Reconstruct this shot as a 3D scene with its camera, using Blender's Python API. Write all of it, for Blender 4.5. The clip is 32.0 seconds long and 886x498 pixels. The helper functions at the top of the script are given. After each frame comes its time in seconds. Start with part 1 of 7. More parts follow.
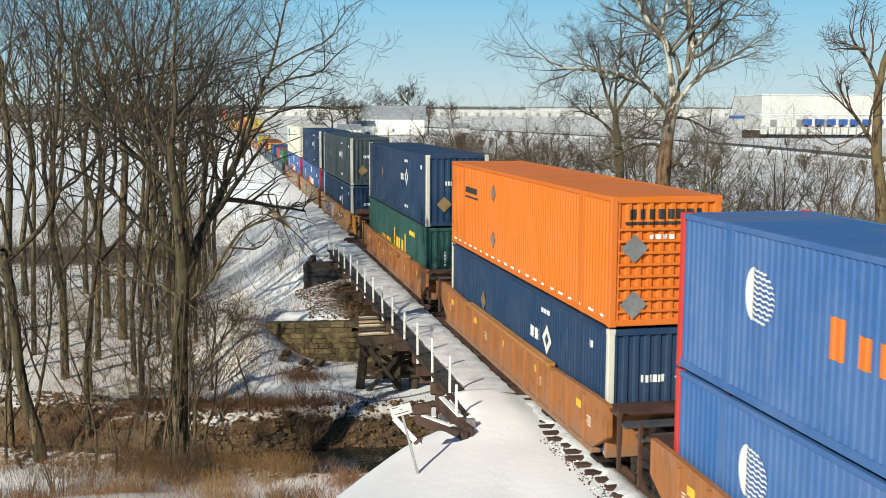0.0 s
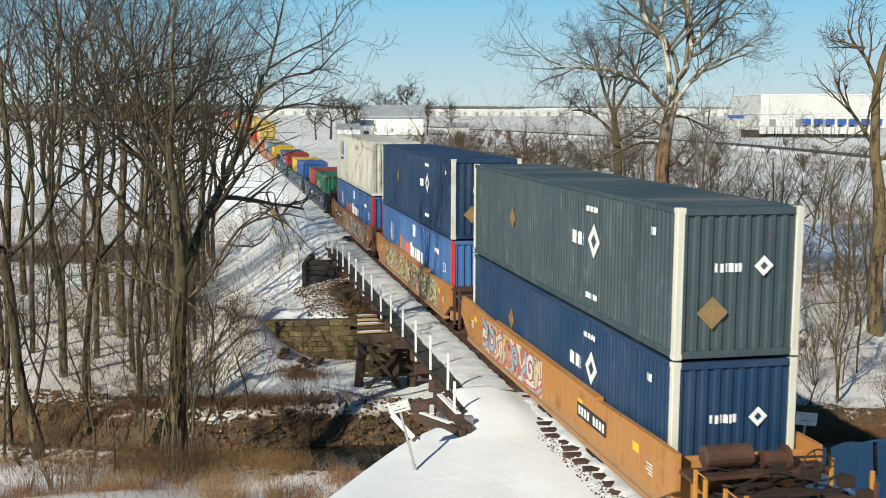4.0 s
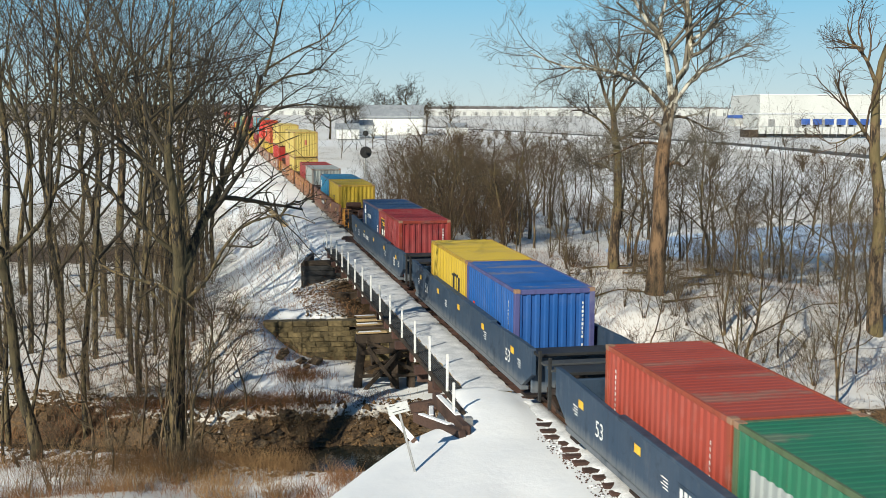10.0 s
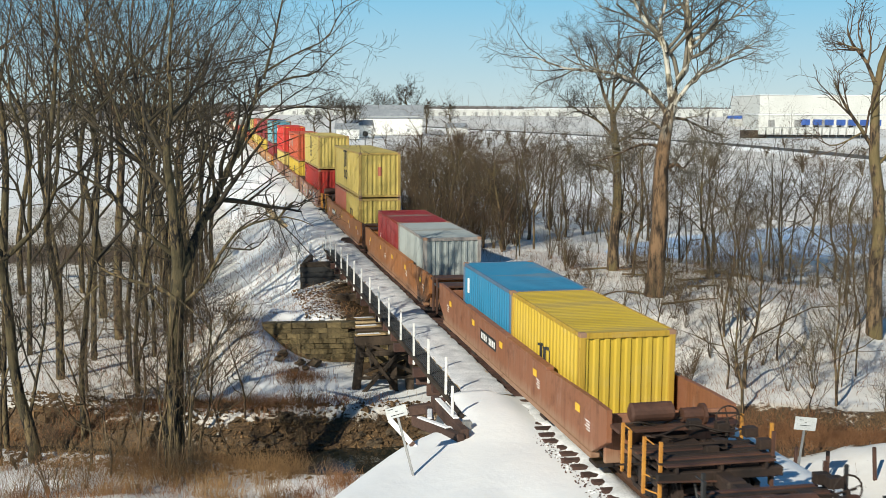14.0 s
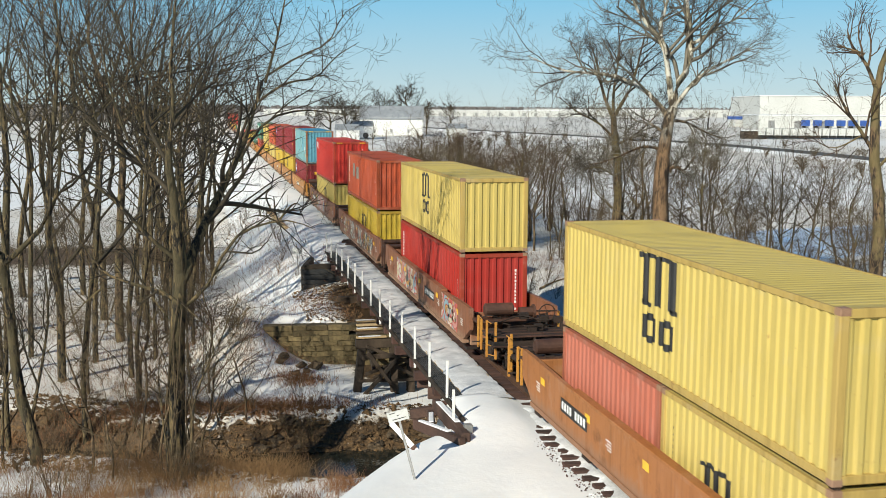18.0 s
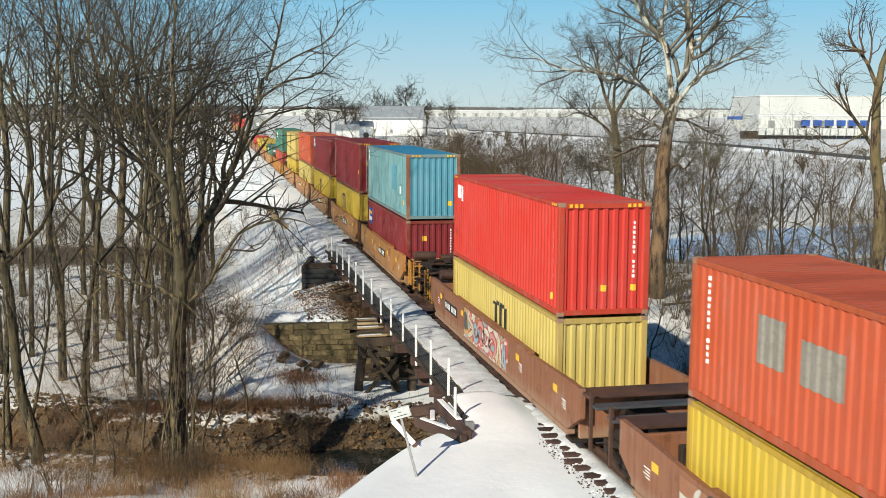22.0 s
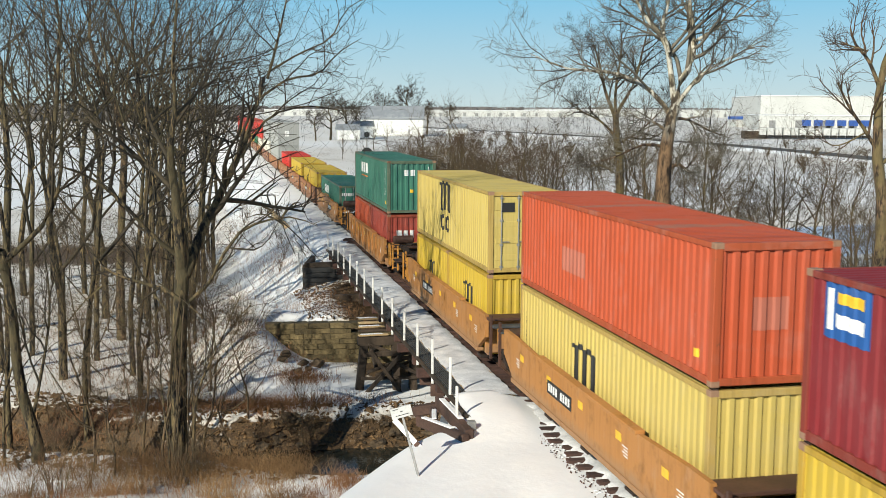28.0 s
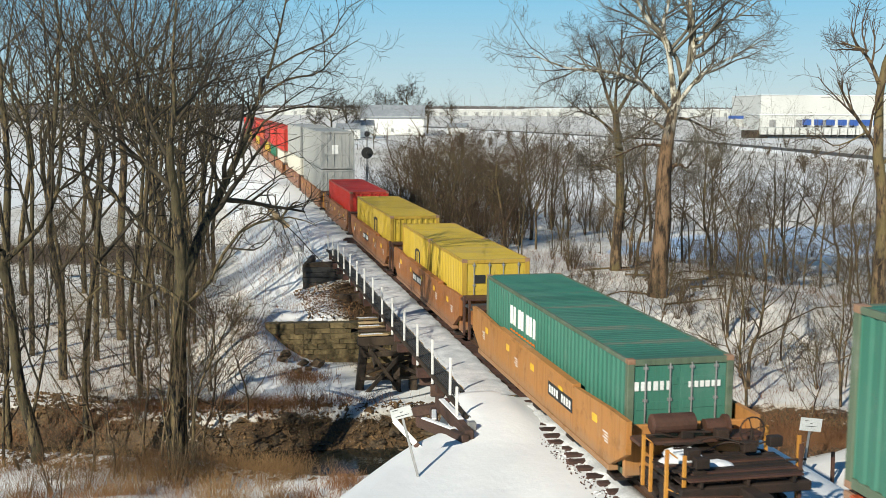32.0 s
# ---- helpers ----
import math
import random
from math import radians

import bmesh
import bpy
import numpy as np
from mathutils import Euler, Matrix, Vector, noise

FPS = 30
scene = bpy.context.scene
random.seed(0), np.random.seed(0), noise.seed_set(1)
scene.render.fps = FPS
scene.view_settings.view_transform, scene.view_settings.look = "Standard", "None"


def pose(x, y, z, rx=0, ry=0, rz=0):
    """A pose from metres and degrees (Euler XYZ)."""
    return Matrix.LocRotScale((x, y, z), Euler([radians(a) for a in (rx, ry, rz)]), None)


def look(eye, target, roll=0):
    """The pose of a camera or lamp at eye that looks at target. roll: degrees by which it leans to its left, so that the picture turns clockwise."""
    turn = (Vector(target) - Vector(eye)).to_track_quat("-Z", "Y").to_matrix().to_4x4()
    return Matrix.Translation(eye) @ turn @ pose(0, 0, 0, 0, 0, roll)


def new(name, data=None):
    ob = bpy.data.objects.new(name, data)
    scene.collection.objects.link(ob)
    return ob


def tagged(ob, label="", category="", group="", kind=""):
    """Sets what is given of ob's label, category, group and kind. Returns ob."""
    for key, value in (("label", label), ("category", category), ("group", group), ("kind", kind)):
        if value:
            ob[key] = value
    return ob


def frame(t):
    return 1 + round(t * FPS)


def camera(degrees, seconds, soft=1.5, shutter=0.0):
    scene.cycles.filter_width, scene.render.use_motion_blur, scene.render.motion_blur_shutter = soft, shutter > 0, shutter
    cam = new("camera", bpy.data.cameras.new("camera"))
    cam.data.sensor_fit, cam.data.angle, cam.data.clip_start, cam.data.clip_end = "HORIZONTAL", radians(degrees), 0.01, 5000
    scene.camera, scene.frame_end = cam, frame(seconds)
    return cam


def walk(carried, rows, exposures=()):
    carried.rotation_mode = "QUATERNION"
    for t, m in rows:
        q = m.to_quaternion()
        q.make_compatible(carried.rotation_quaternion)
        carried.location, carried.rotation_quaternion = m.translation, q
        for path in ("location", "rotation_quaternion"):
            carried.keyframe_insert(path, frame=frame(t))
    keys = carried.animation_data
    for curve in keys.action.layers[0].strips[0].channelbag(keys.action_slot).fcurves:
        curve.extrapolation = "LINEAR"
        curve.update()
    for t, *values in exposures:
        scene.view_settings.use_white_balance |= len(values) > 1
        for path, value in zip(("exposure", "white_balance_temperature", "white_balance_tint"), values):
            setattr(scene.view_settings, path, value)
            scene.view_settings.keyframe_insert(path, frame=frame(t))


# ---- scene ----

# ---- camera and its path ----
cam = camera(43.68, 32.0, soft=0.85, shutter=0.14)
HOVER = [
    (0, (-9.840, 0.059, 8.073), (0.433, 48.576, 1.705), 0.199),
    (1, (-9.832, 0.068, 8.046), (0.450, 48.584, 1.683), 0.206),
    (2, (-9.828, 0.049, 8.025), (0.469, 48.561, 1.656), 0.213),
    (3, (-9.821, 0.026, 8.015), (0.487, 48.534, 1.636), 0.216),
    (4.5, (-9.821, 0.024, 8.009), (0.496, 48.529, 1.624), 0.216),
    (6, (-9.828, 0.036, 8.007), (0.496, 48.538, 1.614), 0.219),
    (7, (-9.847, 0.060, 8.007), (0.494, 48.558, 1.607), 0.225),
    (8, (-9.855, 0.080, 8.010), (0.495, 48.577, 1.615), 0.222),
    (9, (-9.839, 0.097, 8.012), (0.511, 48.596, 1.628), 0.222),
    (10, (-9.812, 0.097, 8.025), (0.542, 48.594, 1.636), 0.240),
    (11, (-9.787, 0.104, 8.048), (0.570, 48.599, 1.645), 0.250),
    (12, (-9.771, 0.124, 8.069), (0.586, 48.617, 1.658), 0.259),
    (13, (-9.768, 0.140, 8.086), (0.590, 48.634, 1.683), 0.292),
    (14, (-9.775, 0.148, 8.105), (0.590, 48.642, 1.712), 0.319),
    (15.5, (-9.793, 0.126, 8.152), (0.569, 48.622, 1.769), 0.324),
    (17, (-9.811, 0.096, 8.197), (0.548, 48.594, 1.823), 0.323),
    (18, (-9.822, 0.092, 8.203), (0.542, 48.590, 1.835), 0.323),
    (19, (-9.844, 0.075, 8.202), (0.528, 48.572, 1.841), 0.311),
    (20, (-9.861, 0.065, 8.188), (0.514, 48.561, 1.829), 0.295),
    (21, (-9.859, 0.095, 8.152), (0.509, 48.594, 1.799), 0.282),
    (22, (-9.852, 0.118, 8.118), (0.510, 48.619, 1.769), 0.271),
    (23, (-9.849, 0.122, 8.100), (0.508, 48.624, 1.752), 0.261),
    (24, (-9.850, 0.145, 8.090), (0.504, 48.647, 1.741), 0.256),
    (25, (-9.855, 0.169, 8.084), (0.493, 48.672, 1.735), 0.256),
    (26.5, (-9.863, 0.183, 8.082), (0.479, 48.687, 1.729), 0.277),
    (28, (-9.868, 0.202, 8.077), (0.471, 48.707, 1.721), 0.303),
    (29, (-9.861, 0.224, 8.075), (0.472, 48.730, 1.717), 0.311),
    (30, (-9.850, 0.243, 8.085), (0.475, 48.748, 1.711), 0.313),
    (31, (-9.845, 0.255, 8.093), (0.478, 48.759, 1.706), 0.306),
    (32, (-9.848, 0.257, 8.099), (0.477, 48.760, 1.708), 0.318),
]
walk(cam, [(t, look(eye, target, roll)) for t, eye, target, roll in HOVER])

# ---- world, sun, exposure ----
LIGHT = Vector((0.66, 0.66, -0.53)).normalized()
SUN_ELEV = math.asin(-LIGHT.z)
SUN_AZ = math.atan2(-LIGHT.x, -LIGHT.y)
world = bpy.data.worlds.new("winter_sky")
scene.world = world
world.use_nodes = True
wn = world.node_tree
sky = wn.nodes.new("ShaderNodeTexSky")
sky.sky_type, sky.sun_disc = "NISHITA", False
sky.sun_elevation, sky.sun_rotation = SUN_ELEV, SUN_AZ
sky.air_density, sky.dust_density, sky.ozone_density = 1.0, 0.0, 2.0
up = wn.nodes.new("ShaderNodeSeparateXYZ")
wn.links.new(wn.nodes.new("ShaderNodeTexCoord").outputs["Generated"], up.inputs[0])
# clear winter air: pale over the horizon, deepening steadily to the zenith
clear = wn.nodes.new("ShaderNodeValToRGB")
while len(clear.color_ramp.elements) < 4:
    clear.color_ramp.elements.new(0.5)
for stop, (place, hue) in zip(clear.color_ramp.elements, ((0.0, (0.66, 0.86, 0.92, 1)), (0.10, (0.27, 0.70, 1.0, 1)), (0.35, (0.045, 0.19, 0.40, 1)), (1.0, (0.02, 0.085, 0.22, 1)))):
    stop.position, stop.color = place, hue
wn.links.new(up.outputs[2], clear.inputs[0])
bright = wn.nodes.new("ShaderNodeVectorMath")
bright.operation = "SCALE"
bright.inputs["Scale"].default_value = 15.6
wn.links.new(clear.outputs[0], bright.inputs[0])
air = wn.nodes.new("ShaderNodeMix")
air.data_type = "RGBA"
air.inputs[0].default_value = 0.85
wn.links.new(sky.outputs[0], air.inputs[6])
wn.links.new(bright.outputs[0], air.inputs[7])
wn.links.new(air.outputs[2], wn.nodes["Background"].inputs[0])
wn.nodes["Background"].inputs[1].default_value = 0.050
sun = new("sun", bpy.data.lights.new("sun", "SUN"))
sun.data.energy, sun.data.angle, sun.data.color = 5.0, radians(0.53), (1.0, 0.955, 0.80)
sun.matrix_world = look((0, 0, 60), tuple(Vector((0, 0, 60)) + LIGHT * 10))
scene.view_settings.exposure = 0.16


# ---- materials ----
def node(nt, kind, **values):
    n = nt.nodes.new(kind)
    for key, value in values.items():
        n.inputs[key].default_value = value
    return n


def ramp(nt, fac, stops):
    n = nt.nodes.new("ShaderNodeValToRGB")
    els = n.color_ramp.elements
    while len(els) < len(stops):
        els.new(0.5)
    for e, (p, c) in zip(els, stops):
        e.position, e.color = p, (*c, 1)
    nt.links.new(fac, n.inputs[0])
    return n.outputs[0]


def mix(nt, fac, a, b):
    n = nt.nodes.new("ShaderNodeMix")
    n.data_type = "RGBA"
    for sock, v in ((n.inputs[0], fac), (n.inputs[6], a), (n.inputs[7], b)):
        if isinstance(v, (int, float)):
            sock.default_value = v
        elif isinstance(v, tuple):
            sock.default_value = (*v, 1)
        else:
            nt.links.new(v, sock)
    return n.outputs[2]


def start(name):
    m = bpy.data.materials.new(name)
    m.use_nodes = True
    nt = m.node_tree
    return m, nt, nt.nodes["Principled BSDF"]


def coords(nt, scale=(1, 1, 1)):
    c = nt.nodes.new("ShaderNodeTexCoord")
    mp = nt.nodes.new("ShaderNodeMapping")
    mp.inputs["Scale"].default_value = scale
    nt.links.new(c.outputs["Object"], mp.inputs[0])
    return mp.outputs[0]


def noise_tex(nt, vec, scale, detail=4.0, rough=0.6):
    n = node(nt, "ShaderNodeTexNoise", Scale=scale, Detail=detail, Roughness=rough)
    nt.links.new(vec, n.inputs["Vector"])
    return n.outputs["Fac"]


def bump(nt, bsdf, height, strength, dist):
    b = node(nt, "ShaderNodeBump", Strength=strength, Distance=dist)
    nt.links.new(height, b.inputs["Height"])
    nt.links.new(b.outputs[0], bsdf.inputs["Normal"])


def plain(name, a, b, scale=3.0, rough=0.7, metal=0.0, relief=0.3, dist=0.02, stretch=(1, 1, 1), vary=0.0):
    """A surface that wanders between two colours at two scales, with fine relief."""
    m, nt, bsdf = start(name)
    v = coords(nt, stretch)
    big = noise_tex(nt, v, scale * 0.25, 3)
    fine = noise_tex(nt, v, scale * 3, 6, 0.7)
    col = ramp(nt, big, [(0.3, a), (0.7, b)])
    dark = tuple(c * 0.6 for c in a)
    col = mix(nt, ramp(nt, fine, [(0.45, (0, 0, 0)), (0.8, (0.7, 0.7, 0.7))]), col, dark)
    if vary:
        info = nt.nodes.new("ShaderNodeObjectInfo")
        hue = node(nt, "ShaderNodeHueSaturation")
        r = nt.nodes.new("ShaderNodeMapRange")
        r.inputs[3].default_value, r.inputs[4].default_value = 1 - vary, 1 + vary
        nt.links.new(info.outputs["Random"], r.inputs[0])
        nt.links.new(r.outputs[0], hue.inputs["Value"])
        nt.links.new(col, hue.inputs["Color"])
        col = hue.outputs[0]
    nt.links.new(col, bsdf.inputs["Base Color"])
    bsdf.inputs["Roughness"].default_value, bsdf.inputs["Metallic"].default_value = rough, metal
    bump(nt, bsdf, fine, relief, dist)
    return m


def shifted(nt, vec):
    """Coordinates moved by a chance amount for each object, so that no two wear alike."""
    info = nt.nodes.new("ShaderNodeObjectInfo")
    n = nt.nodes.new("ShaderNodeVectorMath")
    n.operation = "MULTIPLY_ADD"
    nt.links.new(info.outputs["Random"], n.inputs[0])
    n.inputs[1].default_value = (41, 67, 53)
    nt.links.new(vec, n.inputs[2])
    return n.outputs[0]


def painted_steel(name, colour, rust=(0.16, 0.06, 0.03), wear=0.5, rough=0.6, fade=0.05, grime=None):
    """Weathered paint: vertical streaks of dirt, rust spots, faded patches."""
    m, nt, bsdf = start(name)
    v = shifted(nt, coords(nt))
    streak = noise_tex(nt, shifted(nt, coords(nt, (7, 5, 0.45))), 1.0, 5, 0.65)
    runs = noise_tex(nt, shifted(nt, coords(nt, (16, 14, 0.22))), 1.0, 4, 0.6)
    scuff = noise_tex(nt, shifted(nt, coords(nt, (0.45, 2.2, 1.0))), 1.0, 6, 0.7)
    patch = noise_tex(nt, v, 0.55, 4)
    spots = noise_tex(nt, v, 6.0, 8, 0.75)
    pale = tuple(min(1, c * (1 - fade) + fade * 0.6) for c in colour)
    dark = tuple(c * 0.62 for c in colour)
    col = ramp(nt, patch, [(0.3, colour), (0.75, pale)])
    col = mix(nt, ramp(nt, streak, [(0.5, (0, 0, 0)), (0.75, (wear, wear, wear))]), col, dark)
    pale2 = tuple(0.55 * c + 0.45 * g for c, g in zip(colour, (0.42, 0.40, 0.37)))
    s2 = 0.75 * wear
    col = mix(nt, ramp(nt, scuff, [(0.54, (0, 0, 0)), (0.66, (0.45 * s2, 0.45 * s2, 0.45 * s2))]), col, pale2)
    col = mix(nt, ramp(nt, runs, [(0.54, (0, 0, 0)), (0.70, (0.55 * s2, 0.55 * s2, 0.55 * s2))]), col, tuple(0.55 * c + 0.45 * g for c, g in zip(dark, (0.10, 0.05, 0.03))))
    col = mix(nt, ramp(nt, spots, [(0.62, (0, 0, 0)), (0.71, (wear, wear, wear))]), col, rust)
    if grime:
        # road dust that has settled on the lower part, with a ragged edge
        sep = nt.nodes.new("ShaderNodeSeparateXYZ")
        nt.links.new(coords(nt), sep.inputs[0])
        edge = nt.nodes.new("ShaderNodeMath")
        edge.operation = "MULTIPLY_ADD"
        edge.inputs[1].default_value = 0.55
        nt.links.new(streak, edge.inputs[0])
        nt.links.new(sep.outputs[2], edge.inputs[2])
        col = mix(nt, ramp(nt, edge.outputs[0], [(0.75, (0.75, 0.75, 0.75)), (1.25, (0, 0, 0))]), col, grime)
        blot = noise_tex(nt, v, 1.6, 6, 0.7)
        col = mix(nt, ramp(nt, blot, [(0.55, (0, 0, 0)), (0.72, (0.8, 0.8, 0.8))]), col, tuple(q * 0.45 for q in colour))
    nt.links.new(col, bsdf.inputs["Base Color"])
    bsdf.inputs["Roughness"].default_value, bsdf.inputs["Specular IOR Level"].default_value = rough, 0.25
    bump(nt, bsdf, spots, 0.12, 0.01)
    return m


def roof_paint(name, colour, wear):
    """Roof sheet: sun-bleached paint, scraped bands across it and rust in the joints."""
    m, nt, bsdf = start(name)
    v = shifted(nt, coords(nt))
    band = noise_tex(nt, shifted(nt, coords(nt, (0.16, 0.9, 1.0))), 1.0, 3, 0.5)
    rag = noise_tex(nt, v, 3.5, 7, 0.75)
    spots = noise_tex(nt, v, 9.0, 6, 0.75)
    pale = tuple(0.90 * c + 0.10 * g for c, g in zip(colour, (0.30, 0.27, 0.24)))
    col = ramp(nt, noise_tex(nt, v, 0.4, 4), [(0.35, colour), (0.7, pale)])
    edge = nt.nodes.new("ShaderNodeMath")
    edge.operation = "MULTIPLY_ADD"
    edge.inputs[1].default_value = 0.30
    nt.links.new(rag, edge.inputs[0])
    nt.links.new(band, edge.inputs[2])
    w = 0.8 * wear
    col = mix(nt, ramp(nt, edge.outputs[0], [(0.71, (0, 0, 0)), (0.78, (w, w, w))]), col, (0.20, 0.165, 0.125))
    d = 0.5 * wear
    col = mix(nt, ramp(nt, edge.outputs[0], [(0.50, (d, d, d)), (0.58, (0, 0, 0))]), col, tuple(0.25 * c for c in colour))
    col = mix(nt, ramp(nt, spots, [(0.62, (0, 0, 0)), (0.72, (0.6, 0.6, 0.6))]), col, (0.13, 0.06, 0.035))
    nt.links.new(col, bsdf.inputs["Base Color"])
    bsdf.inputs["Roughness"].default_value, bsdf.inputs["Specular IOR Level"].default_value = 0.6, 0.3
    bump(nt, bsdf, rag, 0.15, 0.01)
    return m


def bark(name, a, b, c, scale=6.0, low=None):
    m, nt, bsdf = start(name)
    v = coords(nt, (1, 1, 0.25))
    ridges = noise_tex(nt, v, scale, 6, 0.7)
    patch = noise_tex(nt, coords(nt, (1, 1, 0.6)), 0.9 if low is None else 2.6, 4)
    col = ramp(nt, ridges, [(0.46, a), (0.57, b)])
    col = mix(nt, ramp(nt, patch, [(0.48, (0, 0, 0)), (0.55, (0.85, 0.85, 0.85))]), col, c)
    if low:
        sep = nt.nodes.new("ShaderNodeSeparateXYZ")
        nt.links.new(coords(nt, (1, 1, 0.08)), sep.inputs[0])
        col = mix(nt, ramp(nt, sep.outputs[2], [(0.58, (1, 1, 1)), (0.80, (0, 0, 0))]), col, ramp(nt, ridges, [(0.42, tuple(q * 0.25 for q in low)), (0.57, tuple(q * 2.6 for q in low))]))
    nt.links.new(col, bsdf.inputs["Base Color"])
    bsdf.inputs["Roughness"].default_value = 0.9
    bump(nt, bsdf, ridges, 1.0, 0.07)
    return m


def ground_material():
    """Snow, with bare soil and dead grass where the ground attribute 'soil' says so."""
    m, nt, bsdf = start("snow_and_soil")
    v = coords(nt)
    lumps = noise_tex(nt, v, 0.8, 6, 0.6)
    grain = noise_tex(nt, v, 12, 6, 0.7)
    snow = ramp(nt, lumps, [(0.3, (0.76, 0.77, 0.79)), (0.7, (0.83, 0.83, 0.83))])
    soil = ramp(nt, grain, [(0.3, (0.016, 0.010, 0.006)), (0.50, (0.085, 0.050, 0.022)), (0.72, (0.19, 0.112, 0.050))])
    at = nt.nodes.new("ShaderNodeAttribute")
    at.attribute_name = "soil"
    add = nt.nodes.new("ShaderNodeMath")
    add.operation = "ADD"
    nt.links.new(at.outputs["Fac"], add.inputs[0])
    nt.links.new(noise_tex(nt, v, 2.2, 7, 0.75), add.inputs[1])
    fac = ramp(nt, add.outputs[0], [(0.84, (0, 0, 0)), (0.93, (1, 1, 1))])
    thin = nt.nodes.new("ShaderNodeMath")
    thin.operation = "MULTIPLY"
    nt.links.new(at.outputs["Fac"], thin.inputs[0])
    nt.links.new(noise_tex(nt, v, 0.9, 6, 0.7), thin.inputs[1])
    snow = mix(nt, ramp(nt, thin.outputs[0], [(0.0, (0, 0, 0)), (0.30, (0.9, 0.9, 0.9))]), snow, (0.50, 0.41, 0.29))
    nt.links.new(mix(nt, fac, snow, soil), bsdf.inputs["Base Color"])
    bsdf.inputs["Roughness"].default_value = 0.75
    tot = nt.nodes.new("ShaderNodeMath")
    tot.operation = "MULTIPLY_ADD"
    tot.inputs[1].default_value = 0.08
    nt.links.new(grain, tot.inputs[0])
    nt.links.new(lumps, tot.inputs[2])
    bump(nt, bsdf, tot.outputs[0], 0.32, 0.10)
    return m


M = {}
M["ground"] = ground_material()
M["snow"] = plain("fresh_snow", (0.78, 0.79, 0.81), (0.85, 0.855, 0.86), 4, 0.75, relief=0.3)
M["trodden"] = plain("trodden_snow", (0.50, 0.51, 0.53), (0.80, 0.80, 0.81), 7, 0.8, relief=0.7)
M["rail"] = plain("rail_steel", (0.10, 0.055, 0.035), (0.16, 0.09, 0.06), 5, 0.55, 0.4)
M["tie"] = plain("creosoted_timber", (0.038, 0.022, 0.018), (0.105, 0.050, 0.038), 5, 0.9, relief=0.6, vary=0.3)
M["timber"] = plain("dark_timber", (0.016, 0.011, 0.008), (0.075, 0.051, 0.033), 4, 0.9, relief=0.7, stretch=(1, 1, 0.3), vary=0.3)
M["redtimber"] = plain("red_brown_timber", (0.034, 0.019, 0.014), (0.110, 0.058, 0.042), 4, 0.85, relief=0.6, vary=0.25)
M["palewood"] = plain("weathered_plank", (0.30, 0.20, 0.10), (0.45, 0.33, 0.18), 5, 0.85, relief=0.5, vary=0.25)
M["white"] = plain("white_paint", (0.72, 0.72, 0.70), (0.82, 0.82, 0.80), 3, 0.5, relief=0.1)
M["sign_face"] = plain("weathered_sign_enamel", (0.42, 0.43, 0.42), (0.60, 0.61, 0.60), 6, 0.5, relief=0.1)
M["patch_grey"] = plain("grey_patch_paint", (0.19, 0.17, 0.14), (0.27, 0.245, 0.21), 3, 0.7, relief=0.1)
M["black"] = plain("black_paint", (0.012, 0.012, 0.013), (0.03, 0.03, 0.03), 3, 0.6, relief=0.1)
M["mesh"] = plain("galvanised_grating", (0.06, 0.065, 0.07), (0.11, 0.115, 0.12), 9, 0.6, 0.4, relief=0.8)
M["stone"] = plain("sandstone_block", (0.026, 0.022, 0.011), (0.21, 0.155, 0.073), 3.0, 0.9, relief=0.9, dist=0.05, vary=0.45)
M["rock"] = plain("creek_rock", (0.055, 0.038, 0.022), (0.165, 0.115, 0.068), 3, 0.9, relief=0.9, dist=0.05, vary=0.4)
M["clods"] = plain("bank_clods", (0.030, 0.018, 0.009), (0.22, 0.13, 0.058), 2.5, 0.95, relief=0.5)
M["soil"] = plain("bare_soil", (0.05, 0.035, 0.02), (0.14, 0.09, 0.05), 3, 0.95, relief=0.9, dist=0.06)
M["grass"] = plain("dead_grass", (0.15, 0.080, 0.033), (0.42, 0.255, 0.115), 1.5, 0.9, relief=0.0, vary=0.1)
M["redgrass"] = plain("dead_weeds", (0.20, 0.09, 0.04), (0.33, 0.17, 0.08), 1.5, 0.9, relief=0.0)
M["grey"] = plain("galvanised_steel", (0.25, 0.25, 0.25), (0.38, 0.38, 0.37), 5, 0.5, 0.5)
# near-black furrows and ochre ridges: shade and sunlight put into the bark's colours
M["bark"] = bark("grey_brown_bark", (0.005, 0.004, 0.003), (0.170, 0.122, 0.058), (0.070, 0.056, 0.027), 8)
M["bark_pale"] = bark("pale_mottled_bark", (0.045, 0.034, 0.022), (0.30, 0.26, 0.18), (0.58, 0.55, 0.47), 3.2, low=(0.075, 0.045, 0.024))
M["bark_warm"] = bark("warm_brown_bark", (0.025, 0.016, 0.010), (0.19, 0.125, 0.068), (0.15, 0.115, 0.05))
M["twig"] = plain("grey_brown_twigs", (0.006, 0.005, 0.004), (0.080, 0.060, 0.034), 1.6, 0.9, relief=0.0)
M["twig_red"] = plain("red_brown_twigs", (0.035, 0.021, 0.013), (0.150, 0.092, 0.050), 1.2, 0.9, relief=0.0)
M["ochre"] = plain("ochre_placard", (0.20, 0.125, 0.05), (0.29, 0.19, 0.08), 4, 0.7, relief=0.1)
M["twig_pale"] = plain("pale_sycamore_twigs", (0.045, 0.036, 0.026), (0.24, 0.21, 0.16), 1.2, 0.9, relief=0.0)
M["twig_straw"] = plain("straw_brown_stems", (0.040, 0.028, 0.016), (0.190, 0.138, 0.076), 1.2, 0.9, relief=0.0)
M["asphalt"] = plain("road_asphalt", (0.05, 0.05, 0.052), (0.09, 0.09, 0.09), 1, 0.85)
